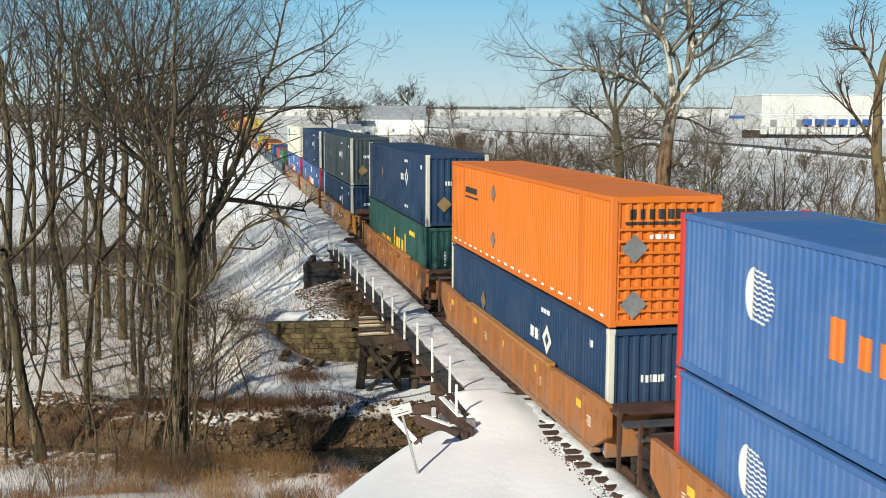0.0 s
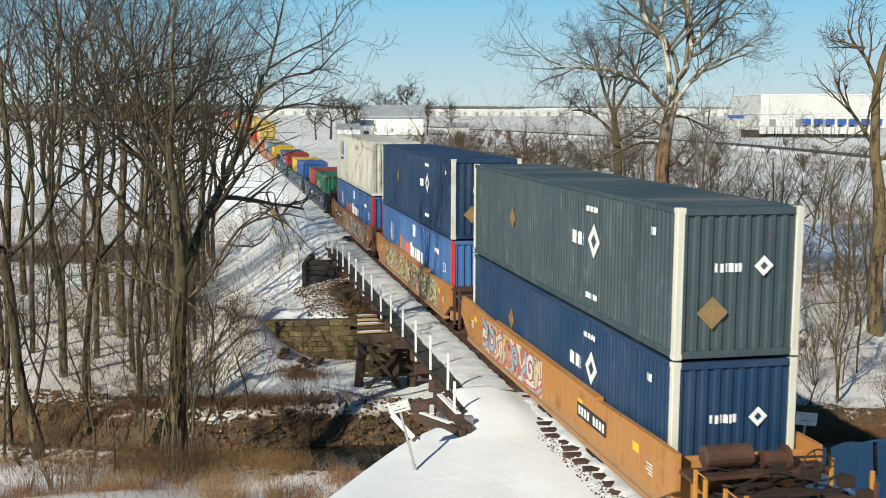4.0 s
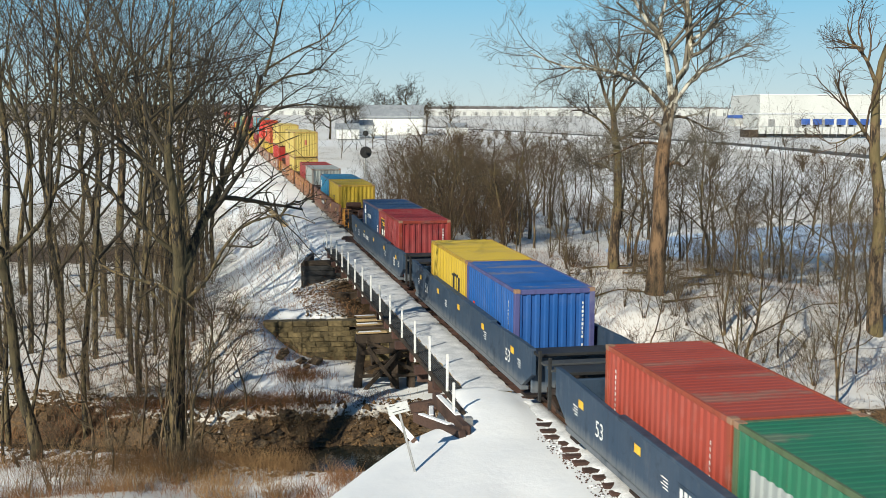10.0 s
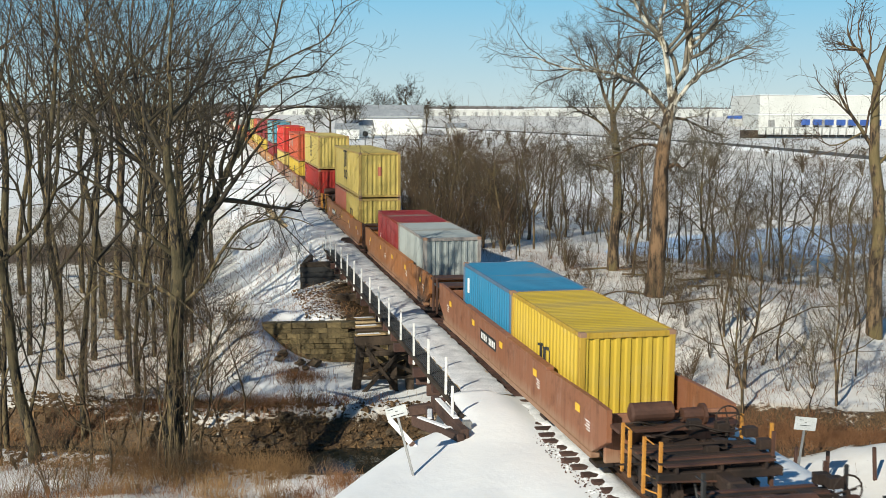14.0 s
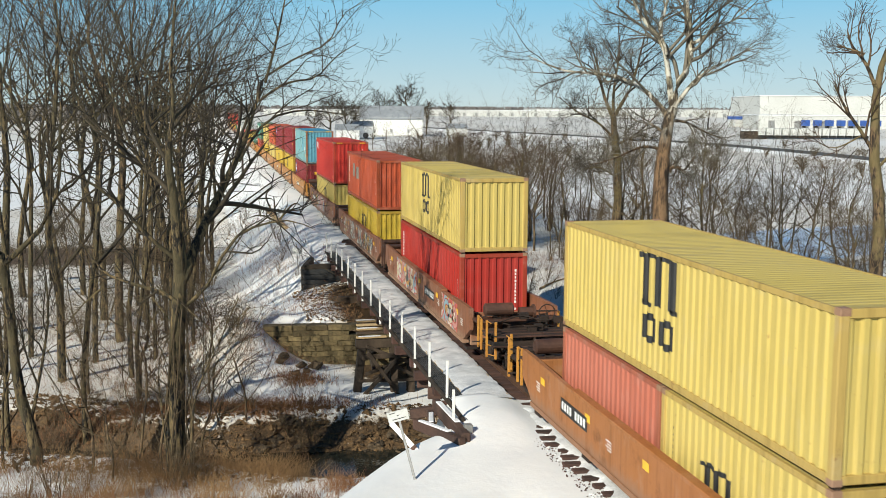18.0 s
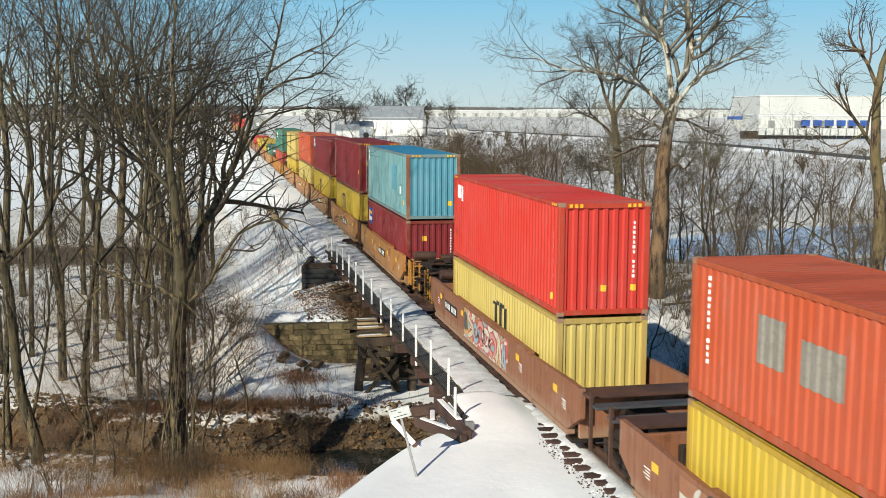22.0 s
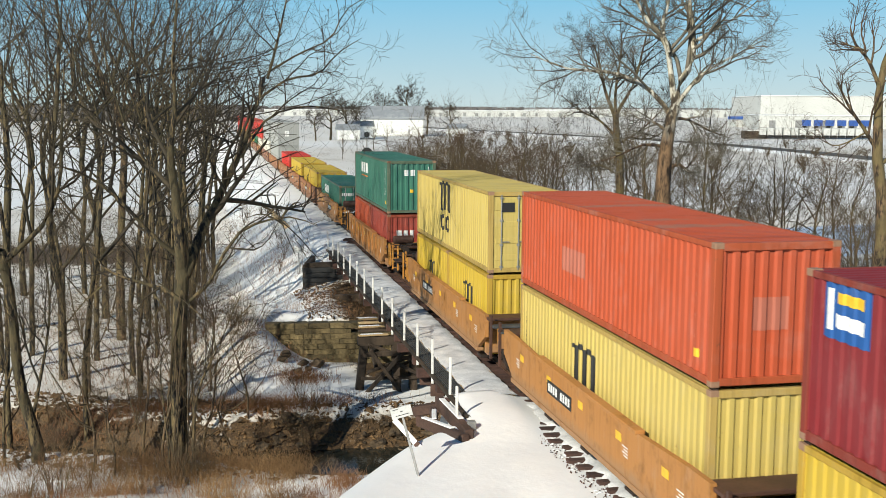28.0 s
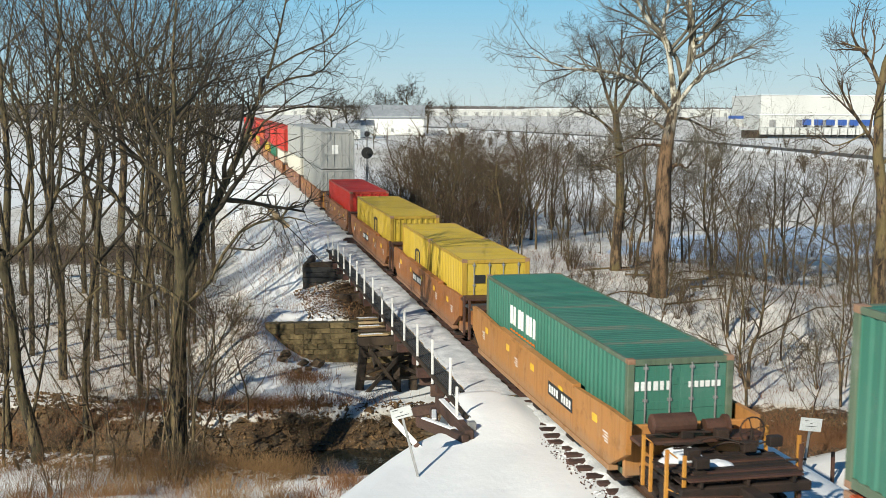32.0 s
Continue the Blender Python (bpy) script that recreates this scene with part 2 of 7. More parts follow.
M["barn_wall"] = plain("white_barn_boards", (0.70, 0.70, 0.68), (0.80, 0.80, 0.78), 2, 0.7, stretch=(3, 3, 0.3))
M["barn_roof"] = plain("grey_metal_roof", (0.26, 0.28, 0.30), (0.38, 0.40, 0.42), 2, 0.5, 0.2)
M["hall_wall"] = plain("cream_wall_panels", (0.53, 0.535, 0.515), (0.60, 0.605, 0.585), 0.3, 0.7)
M["blue_van"] = plain("blue_trailer_paint", (0.03, 0.09, 0.34), (0.06, 0.14, 0.44), 1, 0.5)
M["truck_iron"] = plain("dark_grimy_iron", (0.012, 0.009, 0.008), (0.055, 0.032, 0.022), 5, 0.75, 0.2, relief=0.5)
M["tank"] = plain("rust_brown_paint", (0.040, 0.018, 0.012), (0.105, 0.046, 0.028), 5, 0.65, relief=0.4)
M["grab"] = plain("orange_handrail", (0.42, 0.17, 0.03), (0.55, 0.26, 0.04), 6, 0.6, relief=0.2)
M["yellow_mark"] = plain("yellow_reflector", (0.75, 0.42, 0.02), (0.85, 0.52, 0.04), 5, 0.5, relief=0.0)
M["under"] = plain("container_floor", (0.05, 0.045, 0.04), (0.09, 0.08, 0.07), 3, 0.8)


def water_material():
    m, nt, bsdf = start("creek_water")
    v = coords(nt)
    bsdf.inputs["Base Color"].default_value = (0.02, 0.022, 0.018, 1)
    bsdf.inputs["Roughness"].default_value = 0.06
    bump(nt, bsdf, noise_tex(nt, v, 3, 3), 0.25, 0.03)
    return m


def blue_shade_material():
    m, nt, bsdf = start("blue_shaded_snow")
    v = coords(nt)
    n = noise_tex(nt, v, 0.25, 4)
    # blue shade of the snow's hollows is put into the colour
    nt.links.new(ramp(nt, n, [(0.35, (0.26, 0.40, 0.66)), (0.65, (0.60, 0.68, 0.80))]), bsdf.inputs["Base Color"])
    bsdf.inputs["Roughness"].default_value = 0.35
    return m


M["water"], M["ice"] = water_material(), blue_shade_material()


# ---- mesh tools ----
def mesh(name, verts, faces, mat=None, smooth=False):
    me = bpy.data.meshes.new(name)
    me.from_pydata(verts, [], faces)
    if mat:
        me.materials.append(mat)
    if smooth:
        me.polygons.foreach_set("use_smooth", [True] * len(me.polygons))
    me.update()
    return me


def from_bm(name, bm, mat=None):
    me = bpy.data.meshes.new(name)
    bmesh.ops.recalc_face_normals(bm, faces=bm.faces)
    bm.to_mesh(me)
    bm.free()
    if mat:
        me.materials.append(mat)
    return me


def put(name, me, parent=None, at=(0, 0, 0), label="", mat=None):
    """A mesh object under a thing or a part; mat overrides the shared mesh's material for this object alone."""
    ob = new(name, me)
    ob.location = at
    if parent:
        ob.parent = parent
    if mat:
        ob.material_slots[0].link = "OBJECT"
        ob.material_slots[0].material = mat
    if label:
        ob["label"] = label
    return ob


def part(name, bm, mat, parent, label=""):
    return put(name, from_bm(name, bm, mat), parent, label=label)


def box(bm, x0, x1, y0, y1, z0, z1, bevel=0.0, m=None):
    made = bmesh.ops.create_cube(bm, size=1, matrix=Matrix.Translation(((x0 + x1) / 2, (y0 + y1) / 2, (z0 + z1) / 2)) @ Matrix.Diagonal((x1 - x0, y1 - y0, z1 - z0, 1)))
    vs = made["verts"]
    if bevel:
        es = {e for v in vs for e in v.link_edges}
        out = bmesh.ops.bevel(bm, geom=list(es), offset=bevel, segments=1, affect="EDGES")
        vs = list({v for f in out["faces"] for v in f.verts} | {v for v in vs if v.is_valid})
    if m:
        bmesh.ops.transform(bm, matrix=m, verts=vs)
    return vs


def boxm(x0, x1, y0, y1, z0, z1, bevel=0.0):
    bm = bmesh.new()
    box(bm, x0, x1, y0, y1, z0, z1, bevel)
    return bm


def rod(bm, a, b, r0, r1=None, seg=8):
    a, b = Vector(a), Vector(b)
    d = b - a
    m = Matrix.Translation((a + b) / 2) @ d.to_track_quat("Z", "Y").to_matrix().to_4x4()
    return bmesh.ops.create_cone(bm, cap_ends=True, segments=seg, radius1=r0, radius2=r0 if r1 is None else r1, depth=d.length, matrix=m)["verts"]


def rodm(a, b, r0, r1=None, seg=8):
    bm = bmesh.new()
    rod(bm, a, b, r0, r1, seg)
    return bm


def beam(bm, a, b, w, h, up=(0, 0, 1), bevel=0.015):
    """A squared timber from a to b."""
    a, b = Vector(a), Vector(b)
    d = (b - a).normalized()
    side = d.cross(Vector(up)).normalized()
    top = side.cross(d)
    m = Matrix((side, d, top)).transposed().to_4x4()
    m.translation = (a + b) / 2
    box(bm, -w / 2, w / 2, -(b - a).length / 2, (b - a).length / 2, -h / 2, h / 2, bevel, m)


def thing(name, label, category, group="", at=(0, 0, 0)):
    ob = new(name)
    ob.empty_display_size = 0.2
    ob.location = at
    return tagged(ob, label, category, group)


def tubes(P, R, k):
    """Verts and quads of tapered tubes: P (B, N, 3) centre lines, R (B, N) radii, k sides."""
    B, N, _ = P.shape
    T = np.gradient(P, axis=1)
    T /= np.linalg.norm(T, axis=2, keepdims=True) + 1e-9
    ref = np.where(np.abs(T[..., 2:3]) < 0.9, np.array([0.0, 0, 1]), np.array([1.0, 0, 0]))
    U = np.cross(T, ref)
    U /= np.linalg.norm(U, axis=2, keepdims=True) + 1e-9
    W = np.cross(T, U)
    a = np.arange(k) * math.tau / k
    ring = P[:, :, None, :] + R[:, :, None, None] * (np.cos(a)[None, None, :, None] * U[:, :, None, :] + np.sin(a)[None, None, :, None] * W[:, :, None, :])
    idx = np.arange(B * N * k).reshape(B, N, k)
    n = np.roll(idx, -1, axis=2)
    q = np.stack([idx[:, :-1], n[:, :-1], n[:, 1:], idx[:, 1:]], -1).reshape(-1, 4)
    return ring.reshape(-1, 3), q


def joined(name, pieces, mat, second=None, split=0):
    """One mesh from many; the first 'split' pieces wear the second material."""
    v, f, o = [], [], 0
    for a, b in pieces:
        v.append(a)
        f.append(b + o)
        o += len(a)
    first = sum(len(b) for _, b in pieces[:split])
    v, f = np.concatenate(v), np.concatenate(f)
    me = bpy.data.meshes.new(name)
    me.vertices.add(len(v))
    me.vertices.foreach_set("co", v.astype(np.float32).ravel())
    me.loops.add(f.size)
    me.loops.foreach_set("vertex_index", f.astype(np.int32).ravel())
    me.polygons.add(len(f))
    me.polygons.foreach_set("loop_start", np.arange(0, f.size, 4, dtype=np.int32))
    me.polygons.foreach_set("use_smooth", np.ones(len(f), dtype=bool))
    me.update(calc_edges=True)
    me.materials.append(mat)
    if second:
        me.materials.append(second)
        ids = np.zeros(len(f), dtype=np.int32)
        ids[:first] = 1
        me.polygons.foreach_set("material_index", ids)
    return me


def limb(points, n=10):
    """A smooth limb through a few (x, y, z, radius) points."""
    p = np.array(points, float)
    s = np.linspace(0, len(p) - 1, n)
    i = np.minimum(s.astype(int), len(p) - 2)
    u = (s - i)[:, None]
    q0, q1, q2, q3 = p[np.maximum(i - 1, 0)], p[i], p[i + 1], p[np.minimum(i + 2, len(p) - 1)]
    c = 0.5 * (2 * q1 + (q2 - q0) * u + (2 * q0 - 5 * q1 + 4 * q2 - q3) * u ** 2 + (3 * q1 - q0 - 3 * q2 + q3) * u ** 3)
    return c[:, :3], np.maximum(c[:, 3], 0.008)


def cord(name, points, r, mat, parent, label="", k=5):
    """One continuous round cable through points."""
    P = np.array(points, float)
    return put(name, joined(name, [tubes(P[None], np.full((1, len(P)), r), k)], mat), parent, label=label)


# ---- ground ----
def sstep(a, b, v):
    t = np.clip((v - a) / (b - a), 0, 1)
    return t * t * (3 - 2 * t)


def wavy(x, y, k, seed):
    """Smooth bumps from a few crossed waves."""
    r = np.random.RandomState(seed)
    s = np.zeros_like(x, dtype=float)
    for _ in range(7):
        a, f, p = r.uniform(0, math.tau), k * r.uniform(0.6, 1.8), r.uniform(0, math.tau)
        s += np.sin((x * math.cos(a) + y * math.sin(a)) * f + p)
    return s / 7


def creek_y(x):
    return 38.0 - 0.22 * (x + 5) + 0.9 * np.sin(x * 0.21)


def ground_z(x, y):
    x, y = np.asarray(x, float), np.asarray(y, float)
    far = sstep(90, 400, np.hypot(x, y))
    floor = -3.40 + 0.30 * wavy(x, y, 0.10, 3) * (1 - far) - 0.5 * far
    floor = floor + 0.35 * np.exp(-((x + 5) / 4) ** 2 - ((y - 46) / 3.0) ** 2) + 2.35 * np.exp(-((x + 8.6) / 1.9) ** 2 - ((y - 48.7) / 3.0) ** 2)
    # right bank carries the big pale tree
    floor = floor + 1.9 * sstep(5, 11, x) * sstep(44, 50, y) * (1 - sstep(17, 30, x)) * (1 - sstep(60, 90, y))
    # shallow hollow for the added blue sheet that stands for shaded snow
    pond = ((x - 44) / 24.0) ** 2 + ((y - 90 - 0.35 * (x - 44)) / 9.0) ** 2
    floor = floor - 0.6 * (1 - sstep(0.7, 1.25, pond))
    floor = floor + 1.2 * sstep(6, 13, x) * (1 - sstep(30, 34, y))
    # near left bank rises a little at the bottom of the slope
    floor = floor + 1.0 * (1 - sstep(29, 34, y)) * (1 - sstep(-13, -7.5, x))
    c = np.abs(y - creek_y(x)) * (1 + 0.55 * sstep(-7, -11, x))
    floor = floor + 2.0 * np.exp(-((x + 4.6) / 3.6) ** 2) * sstep(48.3, 49.3, y) * (1 - sstep(53, 61, y))
    floor = floor - 1.25 * (1 - sstep(1.6, 4.2, c)) * (1 - sstep(60, 90, np.abs(x))) * (1 - 0.55 * sstep(4, 9, x))
    near = 1 - sstep(28.4, 34.0, y + 0.25 * np.abs(x))
    near = np.maximum(near, (1 - sstep(30.4, 32.4, y)) * sstep(-4.3, -3.2, x) * (1 - sstep(1.5, 3, x)))
    beyond = sstep(48.5, 64, y)
    wl = np.clip(7.4 - 0.63 * (y - 22.5), 2.8, 9) * (y < 40) + 2.6 * (y >= 40)
    prof_l = 1 - sstep(0, 1, (-x - wl) / np.where(y < 40, 4.6, 8.0))
    prof_r = 1 - sstep(0, 1, (x - 3.4) / 5.5)
    prof = np.where(x < 0, prof_l, prof_r)
    keep = np.maximum(near, beyond) * prof
    top = -0.245 - 0.22 * sstep(2, 6, np.abs(x))
    z = floor + (top - floor) * keep
    rough = 0.10 * wavy(x, y, 1.1, 5) + 0.04 * wavy(x, y, 3.7, 6)
    z = z + rough * (1 - far) * sstep(2.2, 3.2, np.abs(x)) * (1 - 0.75 * near)
    bank = (1 - sstep(3.2, 5.0, c)) * (1 - near) * (np.abs(x) < 40)
    z = z + bank * (0.16 * wavy(x, y, 2.6, 15) + 0.14 * wavy(x, y, 5.5, 16))
    # drift over the near end of the walkway
    z = z + 0.23 * np.exp(-((x + 2.5) / 1.15) ** 4) * sstep(25.5, 29.0, y) * (1 - sstep(30.6, 31.6, y))
    # shallow trodden hollow in the near snow
    z = z - 0.10 * np.exp(-((x + 3.2) ** 2 / 0.5 + (y - 22.0) ** 2 / 1.6))
    return z


def soil_amount(x, y, z):
    c = np.abs(y - creek_y(x)) * (1 + 0.55 * sstep(-7, -11, x))
    bank = (1 - sstep(2.9, 4.6, c)) * sstep(-2.3, -3.4, z)
    n = wavy(x, y, 0.5, 8)
    under = (1 - sstep(2.6, 4.6, np.abs(x + 0.6))) * sstep(43.6, 45.4, y) * (1 - sstep(57, 60, y))
    wood = 0.25 * (x < -8) * (y > 42) * (y < 130) + 0.20 * (x > 7) * (y < 120)
    meadow = (1 - sstep(30, 35, y)) * (1 - sstep(-10.5, -7.5, x)) * 0.27
    strip = 0.42 * np.exp(-((y - 86 + 0.15 * x) / 5.5) ** 2) * (x < -11)
    field = 0.28 * sstep(160, 240, y) * (x > 10) * (1 - sstep(300, 380, y)) + 0.22 * sstep(330, 420, y)
    bank = bank * (1 - 0.45 * sstep(4, 8, x))
    return np.clip(np.where(x < -9, 0.52, 0.60) * bank + 0.12 * n * (np.abs(x) > 2.4) + 0.55 * under + wood + meadow + strip + field, 0, 1)


def ground():
    def axis(parts):
        return np.unique(np.concatenate([np.arange(*p) for p in parts]).round(3))
    xs = axis([(-4000, -400, 400), (-400, -80, 20), (-80, -24, 2.5), (-24, 24, 0.3), (24, 80, 2.0), (80, 400, 20), (400, 4001, 400)])
    ys = axis([(-600, -60, 60), (-60, 14, 4), (14, 72, 0.3), (72, 140, 1.5), (140, 420, 12), (420, 4801, 365)])
    gx, gy = np.meshgrid(xs, ys)
    gz = ground_z(gx, gy)
    nx, ny = len(xs), len(ys)
    idx = np.arange(nx * ny).reshape(ny, nx)
    quads = np.stack([idx[:-1, :-1], idx[:-1, 1:], idx[1:, 1:], idx[1:, :-1]], -1).reshape(-1, 4)
    me = bpy.data.meshes.new("ground")
    me.from_pydata(np.stack([gx, gy, gz], -1).reshape(-1, 3).tolist(), [], quads.tolist())
    me.materials.append(M["ground"])
    at = me.attributes.new("soil", "FLOAT", "POINT")
    at.data.foreach_set("value", soil_amount(gx, gy, gz).ravel().astype(np.float32))
    me.polygons.foreach_set("use_smooth", [True] * len(me.polygons))
    tagged(new("ground", me), "snow-covered ground with bare brown creek banks", "ground", kind="structure")
    # creek water
    x = np.linspace(-70, 60, 130)
    v = [(a, float(creek_y(a)) + s * 2.6, -4.38) for a in x for s in (-1, 1)]
    f = [(2 * i, 2 * i + 2, 2 * i + 3, 2 * i + 1) for i in range(len(x) - 1)]
    tagged(new("water", mesh("water", v, f, M["water"])), "dark shallow creek water between brown banks", "water", kind="structure")
    # flat sheet beyond the right-hand trees, coloured blue for shade in snowy hollows
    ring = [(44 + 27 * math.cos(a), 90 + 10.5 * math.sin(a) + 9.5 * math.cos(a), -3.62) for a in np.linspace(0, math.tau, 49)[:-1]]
    tagged(new("water", mesh("pond", ring, [tuple(range(48))], M["ice"])), "blue-coloured sheet standing for shaded hollows in the snowy field", "pond", kind="structure")


ground()


def gz1(x, y):
    return float(ground_z(x, y))


# ---- track ----
def track():
    rail_profile = [(-0.07, -0.18), (0.07, -0.18), (0.07, -0.165), (0.012, -0.145), (0.012, -0.04), (0.036, -0.03), (0.036, 0.0), (-0.036, 0.0), (-0.036, -0.03), (-0.012, -0.04), (-0.012, -0.145), (-0.07, -0.165)]
    n = len(rail_profile)
    for side in (-0.75, 0.75):
        v = [(side + x, y, z) for y in (-420, 700) for x, z in rail_profile]
        f = [(i, (i + 1) % n, n + (i + 1) % n, n + i) for i in range(n)] + [tuple(range(n)), tuple(range(2 * n - 1, n - 1, -1))]
        tagged(new("rail", mesh("rail", v, f, M["rail"])), "worn brown steel rail on wooden ties", "rail", "rails of the track", "structure")
    rnd = random.Random(4)
    base = from_bm("tie", boxm(-1.56, 1.32, -0.115, 0.115, -0.36, -0.18, 0.012), M["tie"])
    ties = thing("railway_ties", "dark creosoted wooden ties half buried in snow", "ties")
    y = 16.0
    while y < 70:
        if not 27.6 < y < 63.6:
            o = put("tie", base, ties, (rnd.uniform(-0.14, 0.10), y, rnd.uniform(-0.01, 0.015)))
            o.rotation_euler = (0, 0, rnd.uniform(-0.025, 0.025))
        y += 0.52
    # snow clumps lying between the tie ends
    bm = bmesh.new()
    for i in range(200):
        yy = rnd.uniform(16, 29)
        s = rnd.uniform(0.012, 0.04)
        bmesh.ops.create_icosphere(bm, subdivisions=1, radius=s, matrix=Matrix.Translation((rnd.uniform(-1.75, -1.2), yy, -0.225)) @ Matrix.Diagonal((1.6, 1.2, 0.55, 1)))
    ob = part("snow_clumps", bm, M["snow"], None)
    tagged(ob, "loose snow clumps between the tie ends", "snow", kind="stuff")
    # low ridge of snow on the ties beside the rail
    v, f = [], []
    ys = np.arange(15.0, 29.2, 0.13)
    for a in ys:
        w = 0.06 * math.sin(a * 3.1) + 0.05 * math.sin(a * 7.7) + rnd.uniform(-0.05, 0.05)
        v += [(-1.32 + w, a, -0.25), (-1.24 + w, a, -0.165 + rnd.uniform(-0.012, 0.012)), (-1.05, a, -0.145 + rnd.uniform(-0.015, 0.015)), (-0.84, a, -0.17), (-0.80, a, -0.26)]
    for i in range(len(ys) - 1):
        f += [(5 * i + k, 5 * i + k + 1, 5 * i + k + 6, 5 * i + k + 5) for k in range(4)]
    tagged(new("snow_ridge", mesh("snow_ridge", v, f, M["trodden"], True)), "low ridge of trodden snow beside the rail", "snow", kind="stuff")
    # dark ballast stones showing between the tie ends
    rs = np.random.RandomState(8)
    n = 700
    c = np.stack([rs.uniform(-1.85, -1.2, n), rs.uniform(16, 29, n), np.full(n, -0.235)], 1)
    q = rs.uniform(0.012, 0.032, n)
    V = c[:, None, :] + np.array([(1, 0, 0), (-1, 0, 0), (0, 1, 0), (0, -1, 0), (0, 0, 1), (0, 0, -1)])[None] * q[:, None, None] * rs.uniform(0.6, 1.4, (n, 6, 1))
    tri = np.array([(0, 2, 4), (2, 1, 4), (1, 3, 4), (3, 0, 4), (2, 0, 5), (1, 2, 5), (3, 1, 5), (0, 3, 5)])
    F = (tri[None] + 6 * np.arange(n)[:, None, None]).reshape(-1, 3)
    tagged(new("ballast", mesh("ballast", V.reshape(-1, 3).tolist(), F.tolist(), M["tie"])), "dark ballast stones poking out of the snow", "gravel", kind="stuff")


track()


# ---- bridge ----
B0, B1 = 28.2, 63.6


def bridge():
    rnd = random.Random(11)
    br = thing("railway_bridge", "old timber railway bridge with a snowy walkway", "bridge")
    for x in (-1.1, -0.45, 0.45, 1.1):
        part("stringer", boxm(x - 0.17, x + 0.17, B0, B1, -1.02, -0.42, 0.02), M["timber"], br)
    base = from_bm("bridge_tie", boxm(-3.28, 1.9, -0.13, 0.13, -0.46, -0.18, 0.012), M["tie"])
    short = from_bm("bridge_tie", boxm(-1.75, 1.9, -0.12, 0.12, -0.42, -0.18, 0.012), M["tie"])
    count = 0
    y = B0 + 0.3
    while y < B1:
        count += 1
        put("bridge_tie", base if count % 3 == 1 else short, br, (rnd.choice((0.0, 0.04, -0.04, -0.10, -0.20)), y, rnd.uniform(-0.03, 0)))
        y += 0.62
    # walkway planks with snow over them, open grating along the edge
    walkbed = boxm(-2.62, -1.35, B0 + 1.9, B1, -0.18, -0.10, 0.01)
    part("walkway_deck", walkbed, M["palewood"], br)
    v, f = [], []
    ys = np.arange(B0 + 1.8, B1 + 2, 0.28)
    xs = np.linspace(-2.66, -1.32, 7)
    for a in ys:
        for b in xs:
            edge = 0.05 if b in (xs[0], xs[-1]) else 0.0
            v.append((b + rnd.uniform(-0.03, 0.03), a, -0.055 - edge + rnd.uniform(-0.012, 0.012)))
    w = len(xs)
    for i in range(len(ys) - 1):
        for j in range(w - 1):
            f.append((i * w + j, i * w + j + 1, (i + 1) * w + j + 1, (i + 1) * w + j))
    put("snow_cover", mesh("snow_cover", v, f, M["trodden"], True), br, label="trodden snow lying on the walkway")
    for k in range(9):
        a = -3.18 + k * 0.063
        part("grating_bar", boxm(a - 0.006, a + 0.006, B0, B1, -0.16, -0.125), M["mesh"], br)
    cross = from_bm("grating_bar", boxm(-3.2, -2.64, -0.008, 0.008, -0.168, -0.13), M["mesh"])
    for k in range(115):
        put("grating_bar", cross, br, (0, B0 + 0.1 + k * 0.305, 0))
    part("edge_beam", boxm(-3.27, -3.17, B0, B1, -0.19, -0.09, 0.01), M["timber"], br)
    # handrail posts
    bm = boxm(-0.035, 0.035, -0.035, 0.035, -0.4, 1.0, 0.008)
    post = from_bm("handrail_post", bm, M["white"])
    for k in range(14):
        o = put("handrail_post", post, br, (-3.2 + rnd.uniform(-0.015, 0.015), 30.4 + 2.52 * k, 0.0), label="white-painted handrail post")
        o.rotation_euler = (rnd.uniform(-0.015, 0.015), rnd.uniform(-0.02, 0.02), 0)
    put("handrail_post", post, br, (-3.5, 28.2, -0.28), label="white-painted handrail post")
    # thin cable sagging from post to post
    cord("cable", [(-3.2, 30.4 + 2.52 * (k + u), 0.55 - 0.10 * math.sin(math.pi * u)) for k in range(13) for u in (0, 0.25, 0.5, 0.75)], 0.006, M["grey"], br, k=4)
    # timber bents
    for yb, zl in ((43.3, -3.7), (53.5, -3.6)):
        for x, lean in ((-3.85, -0.30), (-2.62, 0.05), (-1.9, 0), (-0.6, 0), (0.8, 0), (2.3, 0.14)):
            bm = bmesh.new()
            beam(bm, (x + lean, yb, zl), (x, yb, -1.05), 0.32, 0.32, (0, 1, 0), 0.03)
            part("bent_post", bm, M["timber"], br)
        bm = bmesh.new()
        beam(bm, (-4.15, yb, -1.22), (2.8, yb, -1.22), 0.36, 0.34)
        part("cap_beam", bm, M["timber"], br)
        for k, (a, b) in enumerate((((-3.8, yb - 0.22, -2.45), (-1.2, yb - 0.22, -1.6)), ((-3.75, yb - 0.24, -1.30), (-1.2, yb - 0.24, -2.35)), ((-4.05, yb - 0.22, -2.70), (1.4, yb - 0.22, -2.78)), ((-3.4, yb + 0.3, -2.75), (-0.2, yb + 0.3, -1.5)))):
            bm = bmesh.new()
            beam(bm, a, b, 0.09, 0.13)
            part("brace", bm, M["timber"], br)
